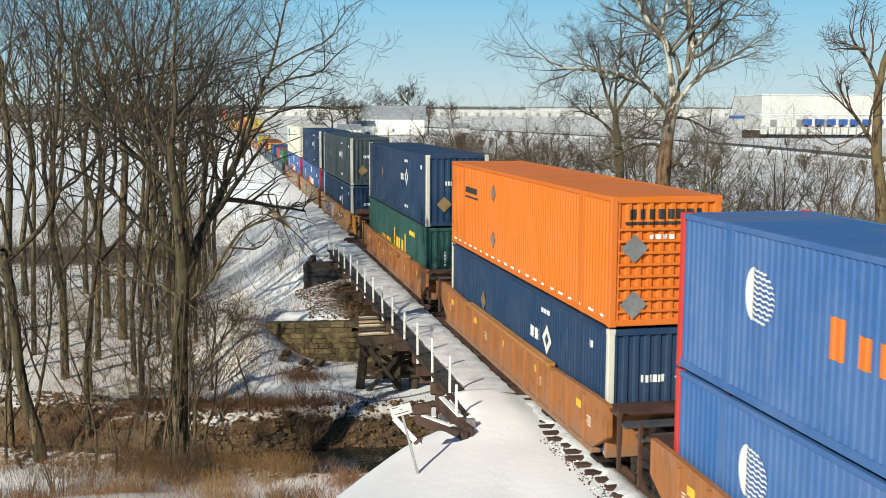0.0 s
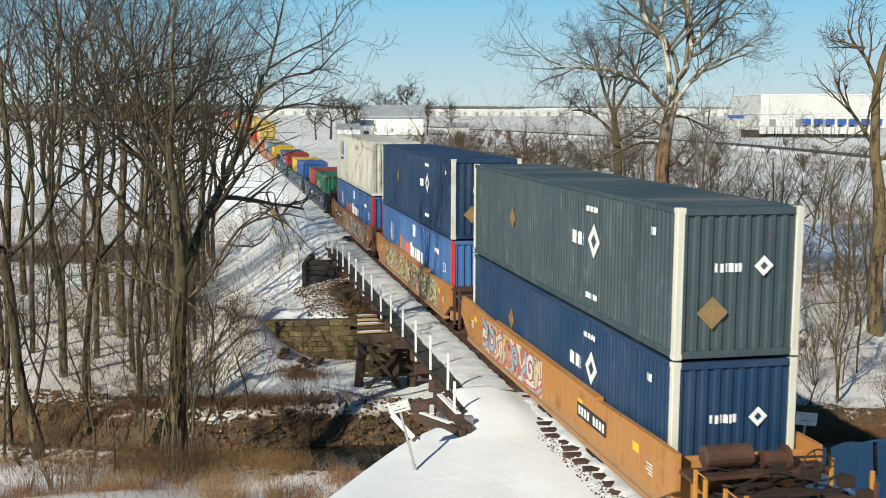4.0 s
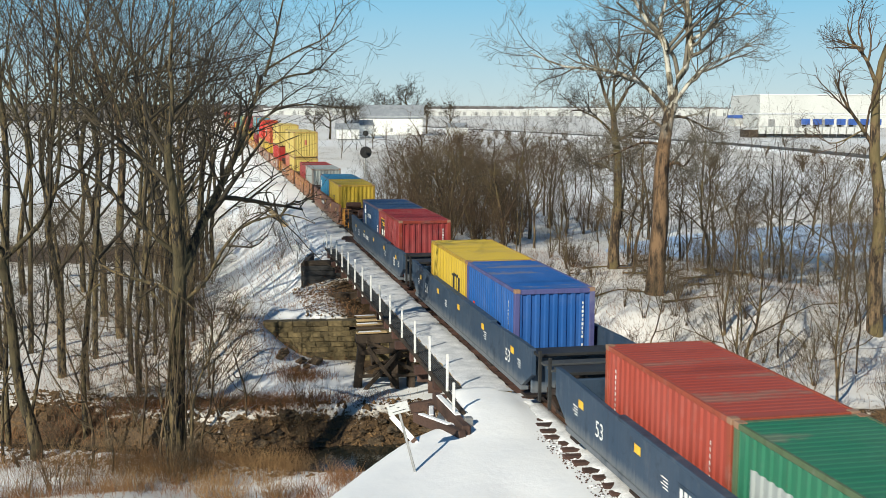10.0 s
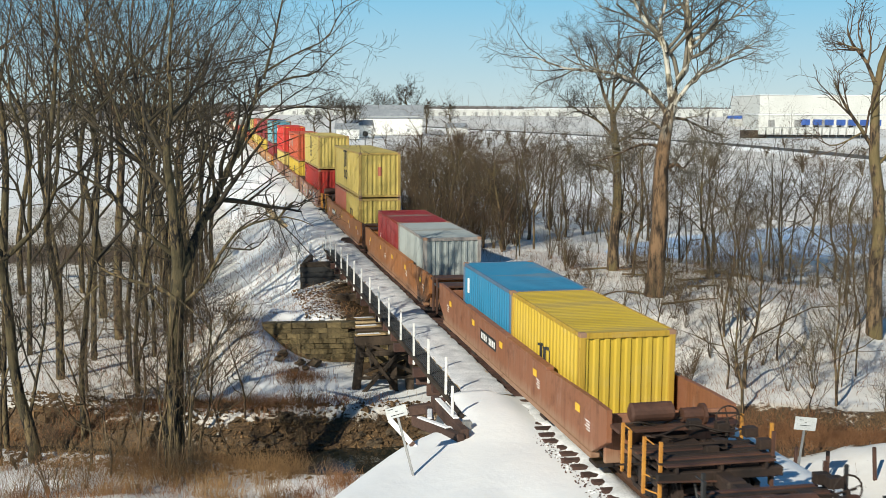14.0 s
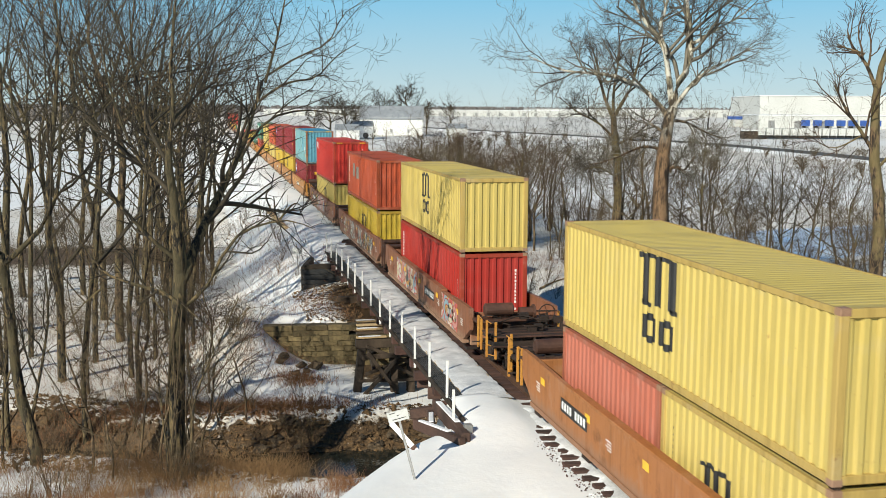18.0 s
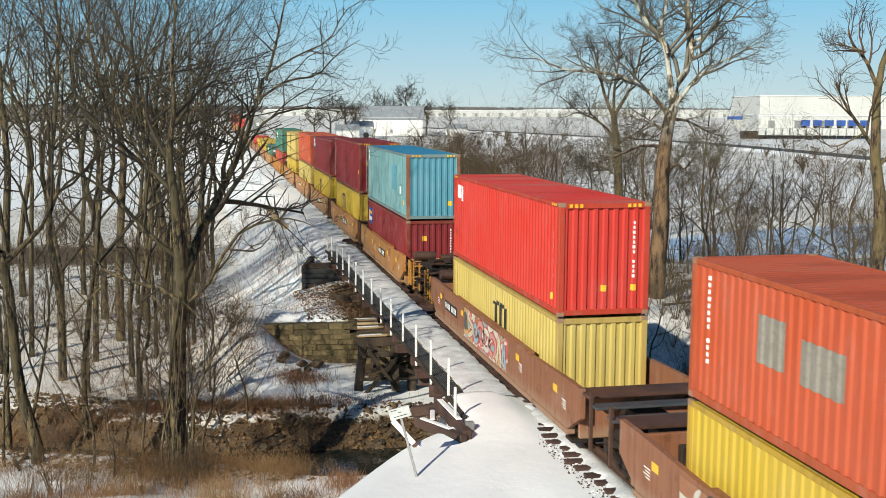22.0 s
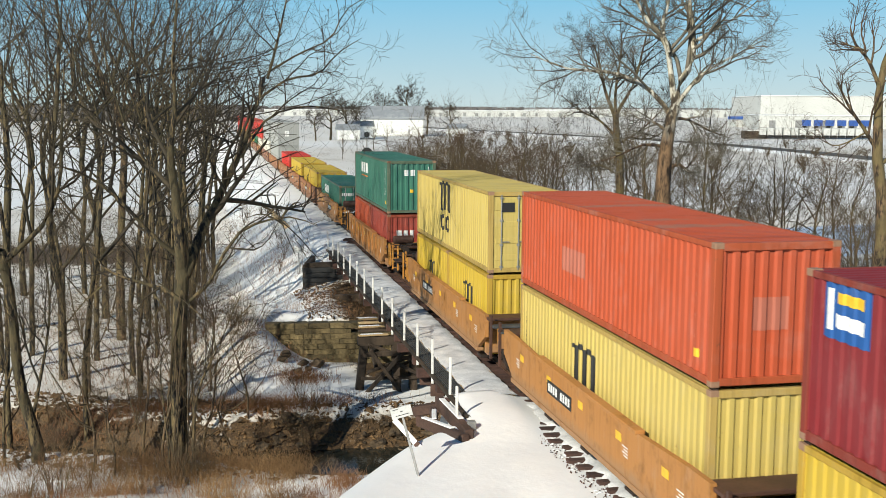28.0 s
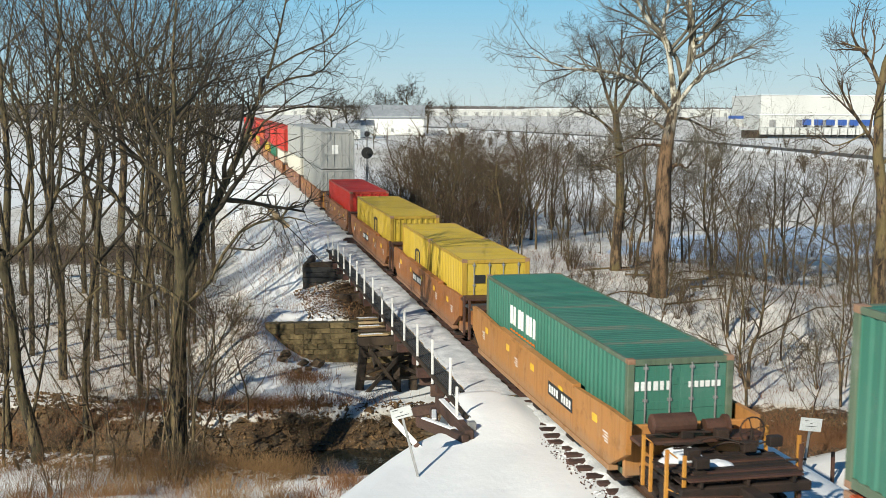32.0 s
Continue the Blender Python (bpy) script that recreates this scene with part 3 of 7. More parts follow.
    for a, c, w, h in (((-3.9, 42.9, -3.3), (-2.2, 43.0, -1.5), 0.10, 0.16), ((-2.4, 42.95, -3.4), (-3.7, 42.9, -1.5), 0.10, 0.14), ((-3.6, 43.9, -1.9), (-2.7, 46.6, -2.2), 0.16, 0.16), ((-3.3, 44.0, -2.5), (-3.0, 47.6, -2.4), 0.14, 0.2), ((-2.6, 42.9, -2.1), (-0.6, 42.9, -3.2), 0.10, 0.14), ((-3.95, 43.0, -1.72), (-1.0, 43.0, -1.66), 0.09, 0.2)):
        bm = bmesh.new()
        beam(bm, a, c, w, h)
        part("brace", bm, M["timber"], br)
    for k in range(5):
        bm = bmesh.new()
        beam(bm, (-4.12 + 0.06 * k, 43.3 + 0.42 * k, -0.98 + 0.085 * k), (-2.9, 43.35 + 0.42 * k, -0.98 + 0.085 * k), 0.26, 0.07)
        part("plank", bm, M["palewood"] if k != 1 else M["timber"], br, "weathered plank with a dusting of snow" if k % 2 else "")
        if k % 2 == 0:
            put("snow_cover", mesh("snow_cover", [(-4.08 + 0.06 * k, 43.2 + 0.42 * k, -0.94 + 0.085 * k), (-3.1, 43.24 + 0.42 * k, -0.94 + 0.085 * k), (-3.15, 43.42 + 0.42 * k, -0.93 + 0.085 * k), (-4.0, 43.38 + 0.42 * k, -0.93 + 0.085 * k)], [(0, 1, 2, 3)], M["snow"]), br)
    # far end wall of dark timber
    for k in range(6):
        bm = bmesh.new()
        beam(bm, (-5.05 + 0.12 * (k % 2), 58.6, -1.62 + 0.27 * k), (-2.2, 58.6, -1.62 + 0.27 * k), 0.34, 0.26)
        part("backwall_timber", bm, M["black"] if k < 5 else M["timber"], br)
    for k in range(5):
        bm = bmesh.new()
        beam(bm, (-4.9, 58.8, -1.6 + 0.29 * k), (-4.1, 62.6, -1.6 + 0.29 * k), 0.25, 0.28)
        part("backwall_timber", bm, M["timber"], br)
    return br


bridge()


def stone_abutment():
    """Coursed sandstone wall below the bridge on the far bank."""
    rnd = random.Random(3)
    ab = thing("stone_abutment", "old yellow-brown sandstone abutment with dark mossy courses", "abutment", at=(0, 0, 0))
    shapes = []
    for w in (0.38, 0.62, 0.9):
        for k in range(2):
            bm = boxm(-w / 2, w / 2, -0.28, 0.28, -0.113, 0.113, 0.012)
            for v in bm.verts:
                v.co += Vector((rnd.uniform(-1, 1), rnd.uniform(-1, 1), rnd.uniform(-1, 1))) * 0.016
            shapes.append((w, from_bm("stone_block", bm, M["stone"])))
    for c in range(9):
        x = -8.4 + 0.10 * c + rnd.uniform(0, 0.5)
        while x < (3.2 if c < 7 else -3.9):
            w, me = rnd.choice(shapes)
            put("stone_block", me, ab, (x + w / 2, 48.0 - 0.10 * (x + 4) + rnd.uniform(-0.02, 0.02), -3.30 + 0.231 * c))
            x += w + 0.006


stone_abutment()


# ---- trees ----
def sprout(rs, P, R, per, ratio, angle, n, r_ratio, t0=0.25, up=0.25, wob=0.10, minlen=0.0):
    """Children of a set of branches: per children each, leaving at about angle degrees."""
    B, N, _ = P.shape
    seg = np.linalg.norm(np.diff(P, axis=1), axis=2).sum(1)
    par = np.repeat(np.arange(B), per)
    C = len(par)
    t = t0 + (1 - t0) * (np.tile((np.arange(per) + 0.5) / per, B) + rs.uniform(-0.4, 0.4, C) / per)
    t = np.clip(t, 0, 0.98)
    i = np.minimum((t * (N - 1)).astype(int), N - 2)
    u = (t * (N - 1) - i)[:, None]
    start_p = P[par, i] * (1 - u) + P[par, i + 1] * u
    r0 = R[par, i] * (1 - u[:, 0]) + R[par, i + 1] * u[:, 0]
    d = P[par, i + 1] - P[par, i]
    d /= np.linalg.norm(d, axis=1, keepdims=True) + 1e-9
    ax = rs.normal(size=(C, 3))
    ax -= (ax * d).sum(1, keepdims=True) * d
    ax /= np.linalg.norm(ax, axis=1, keepdims=True) + 1e-9
    th = np.radians(angle * rs.uniform(0.6, 1.35, C))[:, None]
    d = d * np.cos(th) + ax * np.sin(th)
    L = np.maximum(seg[par] * ratio * (1.15 - 0.6 * t) * rs.uniform(0.6, 1.3, C), minlen)
    Q = np.empty((C, n, 3))
    Q[:, 0] = start_p
    step = (L / (n - 1))[:, None]
    for j in range(1, n):
        d = d + rs.normal(size=(C, 3)) * wob * 2 + np.array([0, 0, up / n])
        d /= np.linalg.norm(d, axis=1, keepdims=True)
        Q[:, j] = Q[:, j - 1] + d * step
    rr = np.minimum(r0 * r_ratio, r0 * 0.9)[:, None] * np.linspace(1, 0.35, n)[None, :]
    return Q, rr


def tree_meshes(seed, limbs, per=(5, 6, 6), ratio=(0.5, 0.55, 0.75), bark_m="bark", twig_m="twig", up=0.30, angle=45, twig_r=0.006, minlen=0.4, t0=0.2, skip=1, thick=0.70):
    """Trunk and crown meshes. limbs: the trunk first, then the main limbs, each a list of (x, y, z, radius)."""
    rs = np.random.RandomState(seed)
    trunk, lv = [], []
    for k, l in enumerate(limbs):
        P, R = limb(l)
        P = P + rs.normal(size=P.shape) * R[:, None] * 0.10
        a = tubes(P[None], R[None], 9 if k == 0 else 7)
        trunk.append(a)
        if k >= skip:
            lv.append((P, R))
    P, R = np.stack([a for a, _ in lv]), np.stack([b for _, b in lv])
    crown = []
    n = (6, 4, 3, 3)
    for g, (c, q) in enumerate(zip(per, ratio)):
        P, R = sprout(rs, P, R, c, q, angle, n[g], thick, t0=t0, up=up, wob=0.09 + 0.03 * g, minlen=minlen)
        R = np.maximum(R, twig_r)
        crown.append(tubes(P, R, (4, 3, 3, 3)[g]))
    return joined("trunk", trunk[:1], M[bark_m]), joined("crown", trunk[1:] + crown, M[twig_m], M[bark_m], len(trunk) - 1)


def plant(name, meshes, at, label, rot=0.0, scale=1.0, group="", category="tree", tilt=0.0):
    ob = thing(name, label, category, group, at)
    ob.rotation_euler = (tilt, 0, rot)
    ob.scale = (scale, scale, scale)
    put("trunk", meshes[0], ob)
    put("crown", meshes[1], ob)
    return ob


def side_limbs(lines, depth, seed, spread=0.35, slim=1.0):
    """Limbs from sketch lines (across, up, radius) at a tree; they stray fore and aft as limbs do."""
    rs = random.Random(seed)
    out = []
    for k, l in enumerate(lines):
        drift = 0 if k == 0 else rs.uniform(-spread, spread)
        x0 = l[0]
        out.append([(x, drift * math.hypot(x - x0[0], z - x0[1]), z, r * (0.5 + 0.5 * slim if k == 0 else slim)) for x, z, r in l])
    return out


FACE = -12.0


def sycamore():
    lines = [
        [(0, -0.3, 0.62), (0.02, 0.6, 0.54), (0.08, 3.1, 0.50), (0.15, 5.8, 0.44), (0.32, 7.9, 0.36), (0.6, 9.2, 0.30)],
        [(0.6, 9.1, 0.28), (0.8, 10.3, 0.25), (1.35, 11.2, 0.22), (1.4, 12.5, 0.19), (1.2, 14.0, 0.14), (1.0, 17.0, 0.05)],
        [(0.55, 9.0, 0.25), (0.35, 11.0, 0.21), (0.1, 12.2, 0.18), (-0.55, 13.0, 0.15), (-1.2, 14.1, 0.11), (-2.2, 16.5, 0.04)],
        [(0.2, 11.7, 0.15), (-0.1, 13.0, 0.12), (0.2, 14.0, 0.09), (0.6, 16.8, 0.03)],
        [(0.45, 8.6, 0.20), (-0.4, 9.8, 0.17), (-1.7, 10.6, 0.14), (-3.1, 10.85, 0.11), (-4.6, 11.0, 0.08), (-6.2, 11.7, 0.03)],
        [(0.6, 9.2, 0.18), (1.4, 10.2, 0.15), (2.2, 10.9, 0.11), (3.5, 11.6, 0.07), (4.8, 12.3, 0.03)],
        [(1.4, 12.2, 0.14), (2.6, 12.9, 0.10), (4.0, 13.7, 0.06), (5.2, 14.8, 0.02)],
        [(0.3, 7.9, 0.13), (-0.5, 8.4, 0.09), (-1.3, 8.6, 0.05), (-2.4, 9.4, 0.02)],
        [(0.15, 6.0, 0.17), (0.8, 6.4, 0.13), (1.2, 6.2, 0.08), (1.7, 6.9, 0.03)],
        [(0.5, 8.6, 0.13), (1.3, 8.5, 0.09), (2.4, 8.0, 0.06), (3.6, 7.6, 0.02)],
        [(0.2, 7.2, 0.12), (-0.9, 7.3, 0.08), (-2.2, 6.7, 0.05), (-3.4, 6.4, 0.02)],
    ]
    me = tree_meshes(21, side_limbs(lines, 0, 5, slim=0.66), per=(9, 5, 4, 2), ratio=(0.52, 0.64, 0.78, 0.85), bark_m="bark_pale", twig_m="twig_pale", angle=46, twig_r=0.0065)
    plant("tree", me, (12.6, 52.7, gz1(12.6, 52.7) + 0.1), "large bare sycamore with pale mottled bark on a snowy bank", rot=radians(FACE), scale=1.05)


def creek_tree():
    lines = [
        [(0, -0.5, 0.50), (-0.02, 0.8, 0.40), (0.03, 2.6, 0.36), (0.10, 4.6, 0.34), (0.22, 6.3, 0.31), (0.28, 7.1, 0.20), (0.32, 7.8, 0.05)],
        [(0.20, 6.2, 0.40), (0.1, 8.8, 0.30), (-0.05, 10.4, 0.24), (0.15, 11.7, 0.14), (0.12, 13.3, 0.11), (0.5, 16.5, 0.03)],
        [(0.24, 6.2, 0.42), (0.9, 7.7, 0.32), (1.5, 8.8, 0.27), (2.2, 10.2, 0.22), (2.7, 11.4, 0.14), (3.1, 12.8, 0.11)],
        [(3.1, 12.7, 0.10), (3.4, 13.8, 0.08), (3.7, 15.2, 0.05), (4.0, 17.0, 0.02)],
        [(2.9, 12.1, 0.09), (3.8, 12.7, 0.075), (4.8, 12.9, 0.06), (5.5, 13.6, 0.04), (6.3, 14.1, 0.015)],
        [(3.1, 12.9, 0.08), (4.1, 13.5, 0.06), (5.1, 14.0, 0.045), (5.6, 14.9, 0.03), (6.4, 15.4, 0.012)],
        [(0.2, 6.8, 0.17), (-0.6, 7.5, 0.14), (-1.6, 8.7, 0.11), (-2.5, 9.5, 0.08), (-3.4, 9.9, 0.03)],
        [(0.1, 5.5, 0.17), (-0.6, 5.8, 0.14), (-1.6, 6.1, 0.10), (-2.3, 6.4, 0.07), (-2.9, 7.2, 0.03)],
        [(0.2, 5.2, 0.16), (1.0, 5.9, 0.13), (1.9, 7.5, 0.10), (2.8, 8.05, 0.08), (3.8, 8.2, 0.05), (4.6, 7.9, 0.02)],
        [(2.2, 10.1, 0.10), (3.1, 11.4, 0.08), (4.3, 11.8, 0.06), (5.4, 11.7, 0.04), (6.4, 11.6, 0.015)],
        [(0.1, 9.0, 0.12), (-1.0, 10.2, 0.09), (-1.7, 12.0, 0.07), (-2.2, 14.5, 0.03)],
        [(0.0, 8.2, 0.12), (0.9, 9.4, 0.09), (1.3, 11.0, 0.06), (1.7, 13.8, 0.02)],
    ]
    me = tree_meshes(31, side_limbs(lines, 0, 8, slim=0.50), per=(7, 4, 4), ratio=(0.46, 0.58, 0.8), bark_m="bark", twig_m="twig", angle=46, twig_r=0.005)
    tree = plant("tree", me, (-10.9, 34.8, gz1(-10.9, 34.8) + 0.4), "tall bare tree with forked trunk beside the creek", rot=radians(0), scale=0.93)
    rs = random.Random(6)
    for k in range(13):
        a, w, top = rs.uniform(0, 6.28), rs.uniform(-0.5, 0.5), rs.uniform(2.2, 6.0)
        pts = [(0.03 + (0.46 - 0.03 * z + 0.05 * math.sin(3 * z + k)) * math.cos(a + w * z) + 0.02 * z, (0.44 - 0.02 * z) * math.sin(a + w * z), z) for z in np.linspace(-0.6, top, 12)]
        cord("vine", pts, rs.uniform(0.012, 0.028), M["twig_straw"], tree, "thin straw-coloured vine on the trunk")


def dead_tree():
    lines = [
        [(0, -0.3, 0.42), (-0.1, 2.8, 0.33), (-0.05, 5.0, 0.29), (-0.35, 6.8, 0.26), (-0.45, 8.3, 0.22), (-0.45, 9.8, 0.18), (-0.1, 11.3, 0.10), (0.0, 11.7, 0.06)],
        [(-0.45, 9.6, 0.14), (-0.8, 10.6, 0.11), (-1.3, 11.3, 0.08), (-1.5, 11.9, 0.05)],
        [(-0.95, 11.0, 0.07), (-1.5, 11.2, 0.055), (-1.95, 11.4, 0.035)],
        [(-0.4, 7.2, 0.14), (-1.0, 8.1, 0.11), (-1.6, 8.9, 0.09), (-2.1, 9.8, 0.06)],
        [(-0.3, 6.6, 0.11), (0.6, 8.0, 0.08), (0.9, 9.8, 0.05), (1.2, 11.5, 0.02)],
        [(-0.9, 7.9, 0.06), (-1.9, 7.4, 0.04), (-2.8, 7.9, 0.02)],
    ]
    me = tree_meshes(41, side_limbs(lines, 0, 2, slim=0.6), per=(5, 5, 4), ratio=(0.75, 0.6, 0.75), bark_m="bark_warm", twig_m="twig_red", angle=42, twig_r=0.0065)
    plant("tree", me, (21.5, 46.9, gz1(21.5, 46.9)), "weathered half-dead tree with broken bare limbs", rot=radians(-24), scale=1.23)


def second_tree():
    lines = [
        [(0, -0.3, 0.36), (0.1, 2.9, 0.30), (0.15, 5.9, 0.26), (-0.1, 7.4, 0.22), (-0.2, 8.6, 0.18)],
        [(-0.2, 8.4, 0.14), (-0.8, 9.8, 0.11), (-1.2, 11.3, 0.08), (-1.7, 12.6, 0.02)],
        [(-0.1, 8.6, 0.14), (0.7, 10.3, 0.10), (1.0, 11.8, 0.07), (1.3, 13.5, 0.02)],
        [(-0.1, 7.3, 0.11), (-1.0, 8.2, 0.08), (-2.2, 8.8, 0.05), (-3.2, 9.6, 0.02)],
        [(0, 7.0, 0.10), (1.0, 7.6, 0.07), (2.0, 8.6, 0.04), (2.6, 9.4, 0.02)],
        [(0.15, 5.2, 0.09), (-0.9, 5.8, 0.06), (-1.9, 5.7, 0.03)],
        [(-0.2, 8.5, 0.12), (-0.2, 10.2, 0.09), (0.0, 11.8, 0.06), (-0.1, 13.6, 0.02)],
    ]
    me = tree_meshes(51, side_limbs(lines, 0, 4, slim=0.75), per=(8, 5, 4, 3), ratio=(0.54, 0.62, 0.74, 0.8), bark_m="bark_warm", twig_m="twig", angle=44, twig_r=0.006)
    plant("tree", me, (13.7, 61.7, gz1(13.7, 61.7)), "bare tree with olive-grey bark in the snow", rot=radians(-12), scale=1.08)


def broken_tree():
    lines = [
        [(0, -0.4, 0.28), (-0.1, 0.8, 0.24), (-0.5, 2.5, 0.21), (-0.6, 4.6, 0.19), (-0.8, 6.3, 0.19), (-0.82, 6.6, 0.14)],
        [(-0.8, 6.2, 0.16), (0, 6.9, 0.14), (0.6, 7.6, 0.12), (1.0, 8.7, 0.10), (1.1, 10.2, 0.08), (1.3, 12.6, 0.03)],
        [(-0.1, 1.2, 0.10), (0.3, 3.0, 0.08), (0.6, 5.0, 0.05), (0.4, 7.5, 0.02)],
        [(-0.6, 5.2, 0.08), (-1.5, 6.4, 0.06), (-1.9, 8.8, 0.04), (-2.1, 11.5, 0.02)],
    ]
    me = tree_meshes(61, side_limbs(lines, 0, 9, slim=0.6), per=(7, 6, 5), ratio=(0.5, 0.55, 0.8), bark_m="bark", twig_m="twig", angle=45)
    plant("tree", me, (-15.4, 36.6, gz1(-15.4, 36.6) + 0.3), "crooked bare tree with a snapped-off limb", rot=0.0)


sycamore(), creek_tree(), dead_tree(), second_tree(), broken_tree()


def forest_kind(seed, height, r, forks, twigs=(3, 3, 3), bark_m="bark", twig_m="twig", lean=0.9, twig_r=0.0048, low=0.36):
    rs = random.Random(seed)
    f = rs.uniform(0.35, 0.55)
    tr = [(0, 0, -0.4, r * 1.2), (rs.uniform(-0.1, 0.1), 0, height * 0.2, r), (rs.uniform(-lean, lean) * 0.5, rs.uniform(-lean, lean) * 0.5, height * f, r * 0.8), (rs.uniform(-lean, lean), rs.uniform(-lean, lean), height * 0.75, r * 0.45), (rs.uniform(-lean, lean) * 1.4, rs.uniform(-lean, lean), height, 0.02)]
    out = [tr]
    for k in range(forks):
        t = rs.uniform(low, 0.80 if low < 0.4 else 0.93)
        z = height * t
        a = rs.uniform(0, math.tau)
        L = height * rs.uniform(0.22, 0.42) * (1.2 + 0.35 * (low > 0.4) - t)
        ca, sa = math.cos(a), math.sin(a)
        rr = r * (1 - 0.75 * t) * rs.uniform(0.36, 0.58)
        bx = np.interp(z, [p[2] for p in tr], [p[0] for p in tr])
        by = np.interp(z, [p[2] for p in tr], [p[1] for p in tr])
        out.append([(bx, by, z, rr), (bx + ca * L * 0.42, by + sa * L * 0.42, z + L * 0.38, rr * 0.75), (bx + ca * L * 0.78, by + sa * L * 0.78, z + L * 0.85, rr * 0.5), (bx + ca * L * 1.05, by + sa * L * 1.05, z + L * 1.4, 0.012)])
    return tree_meshes(seed, out, per=twigs, ratio=(0.55, 0.62, 0.75), bark_m=bark_m, twig_m=twig_m, angle=50, twig_r=twig_r, skip=0, up=0.22, thick=0.62)


KINDS = [forest_kind(101, 20, 0.20, 8, (3, 3, 2), low=0.45, lean=1.3), forest_kind(102, 18, 0.15, 7, (3, 3, 2), low=0.45, lean=1.3), forest_kind(103, 21, 0.22, 8, (3, 3, 2), bark_m="bark_warm", low=0.45, lean=1.2), forest_kind(104, 16, 0.105, 7, (3, 3, 2), low=0.42, lean=1.3), forest_kind(105, 14, 0.08, 7, (3, 3, 2), low=0.42, lean=1.3), forest_kind(106, 19, 0.165, 8, (3, 3, 2), low=0.45, lean=1.4)]
FAR = [forest_kind(131, 17, 0.22, 8, (4, 3, 2), twig_r=0.010), forest_kind(132, 14, 0.16, 8, (4, 3, 2), twig_r=0.010), forest_kind(133, 16, 0.20, 7, (4, 3, 2), "bark_warm", twig_r=0.010)]
THIN = [forest_kind(111, 7.5, 0.06, 11, (4, 3, 2), twig_m="twig_straw", bark_m="bark_warm", lean=0.9), forest_kind(112, 6.0, 0.045, 9, (4, 3, 2), twig_m="twig_red"), forest_kind(113, 8.5, 0.08, 12, (4, 3, 2), twig_m="twig_straw", bark_m="bark_warm"), forest_kind(114, 5.0, 0.04, 8, (4, 3, 2), twig_m="twig_straw", bark_m="bark_warm")]

FARM = [forest_kind(151, 17, 0.42, 13, (5, 4, 3), twig_r=0.035), forest_kind(152, 15, 0.36, 12, (5, 4, 3), twig_r=0.035)]
MID = [forest_kind(141, 9.5, 0.12, 11, (4, 4, 3), twig_m="twig_red", bark_m="bark_warm", twig_r=0.0065), forest_kind(142, 8.0, 0.10, 11, (4, 4, 3), twig_m="twig_straw", bark_m="bark_warm", twig_r=0.0065)]


def shrub_kind(seed, height, stems, twig_m, per=(4, 3, 3), twig_r=0.0055):
    rs = random.Random(seed)
    out = [[(0, 0, -0.2, 0.05), (0, 0, 0.3, 0.04), (0, 0, 0.5, 0.02)]]
    for k in range(stems):
        a, s, h = rs.uniform(0, math.tau), rs.uniform(0.2, 0.55), height * rs.uniform(0.6, 1.1)
        x, y = math.cos(a), math.sin(a)
        out.append([(x * 0.1, y * 0.1, -0.1, 0.03), (x * s * h * 0.4, y * s * h * 0.4, h * 0.4, 0.022), (x * s * h * 0.75, y * s * h * 0.75, h * 0.75, 0.014), (x * s * h, y * s * h, h, 0.008)])
    return tree_meshes(seed, out, per=per, ratio=(0.6, 0.6, 0.75), bark_m="bark_warm", twig_m=twig_m, angle=42, twig_r=twig_r, up=0.35, t0=0.1)


FIELD_BRUSH = shrub_kind(126, 2.4, 9, "twig_straw", (3, 2, 2), 0.035)
SHRUBS = [shrub_kind(121, 3.2, 7, "twig_red"), shrub_kind(122, 4.2, 7, "twig_straw"), shrub_kind(123, 2.2, 8, "twig_red"), shrub_kind(124, 5.0, 6, "twig_straw")]


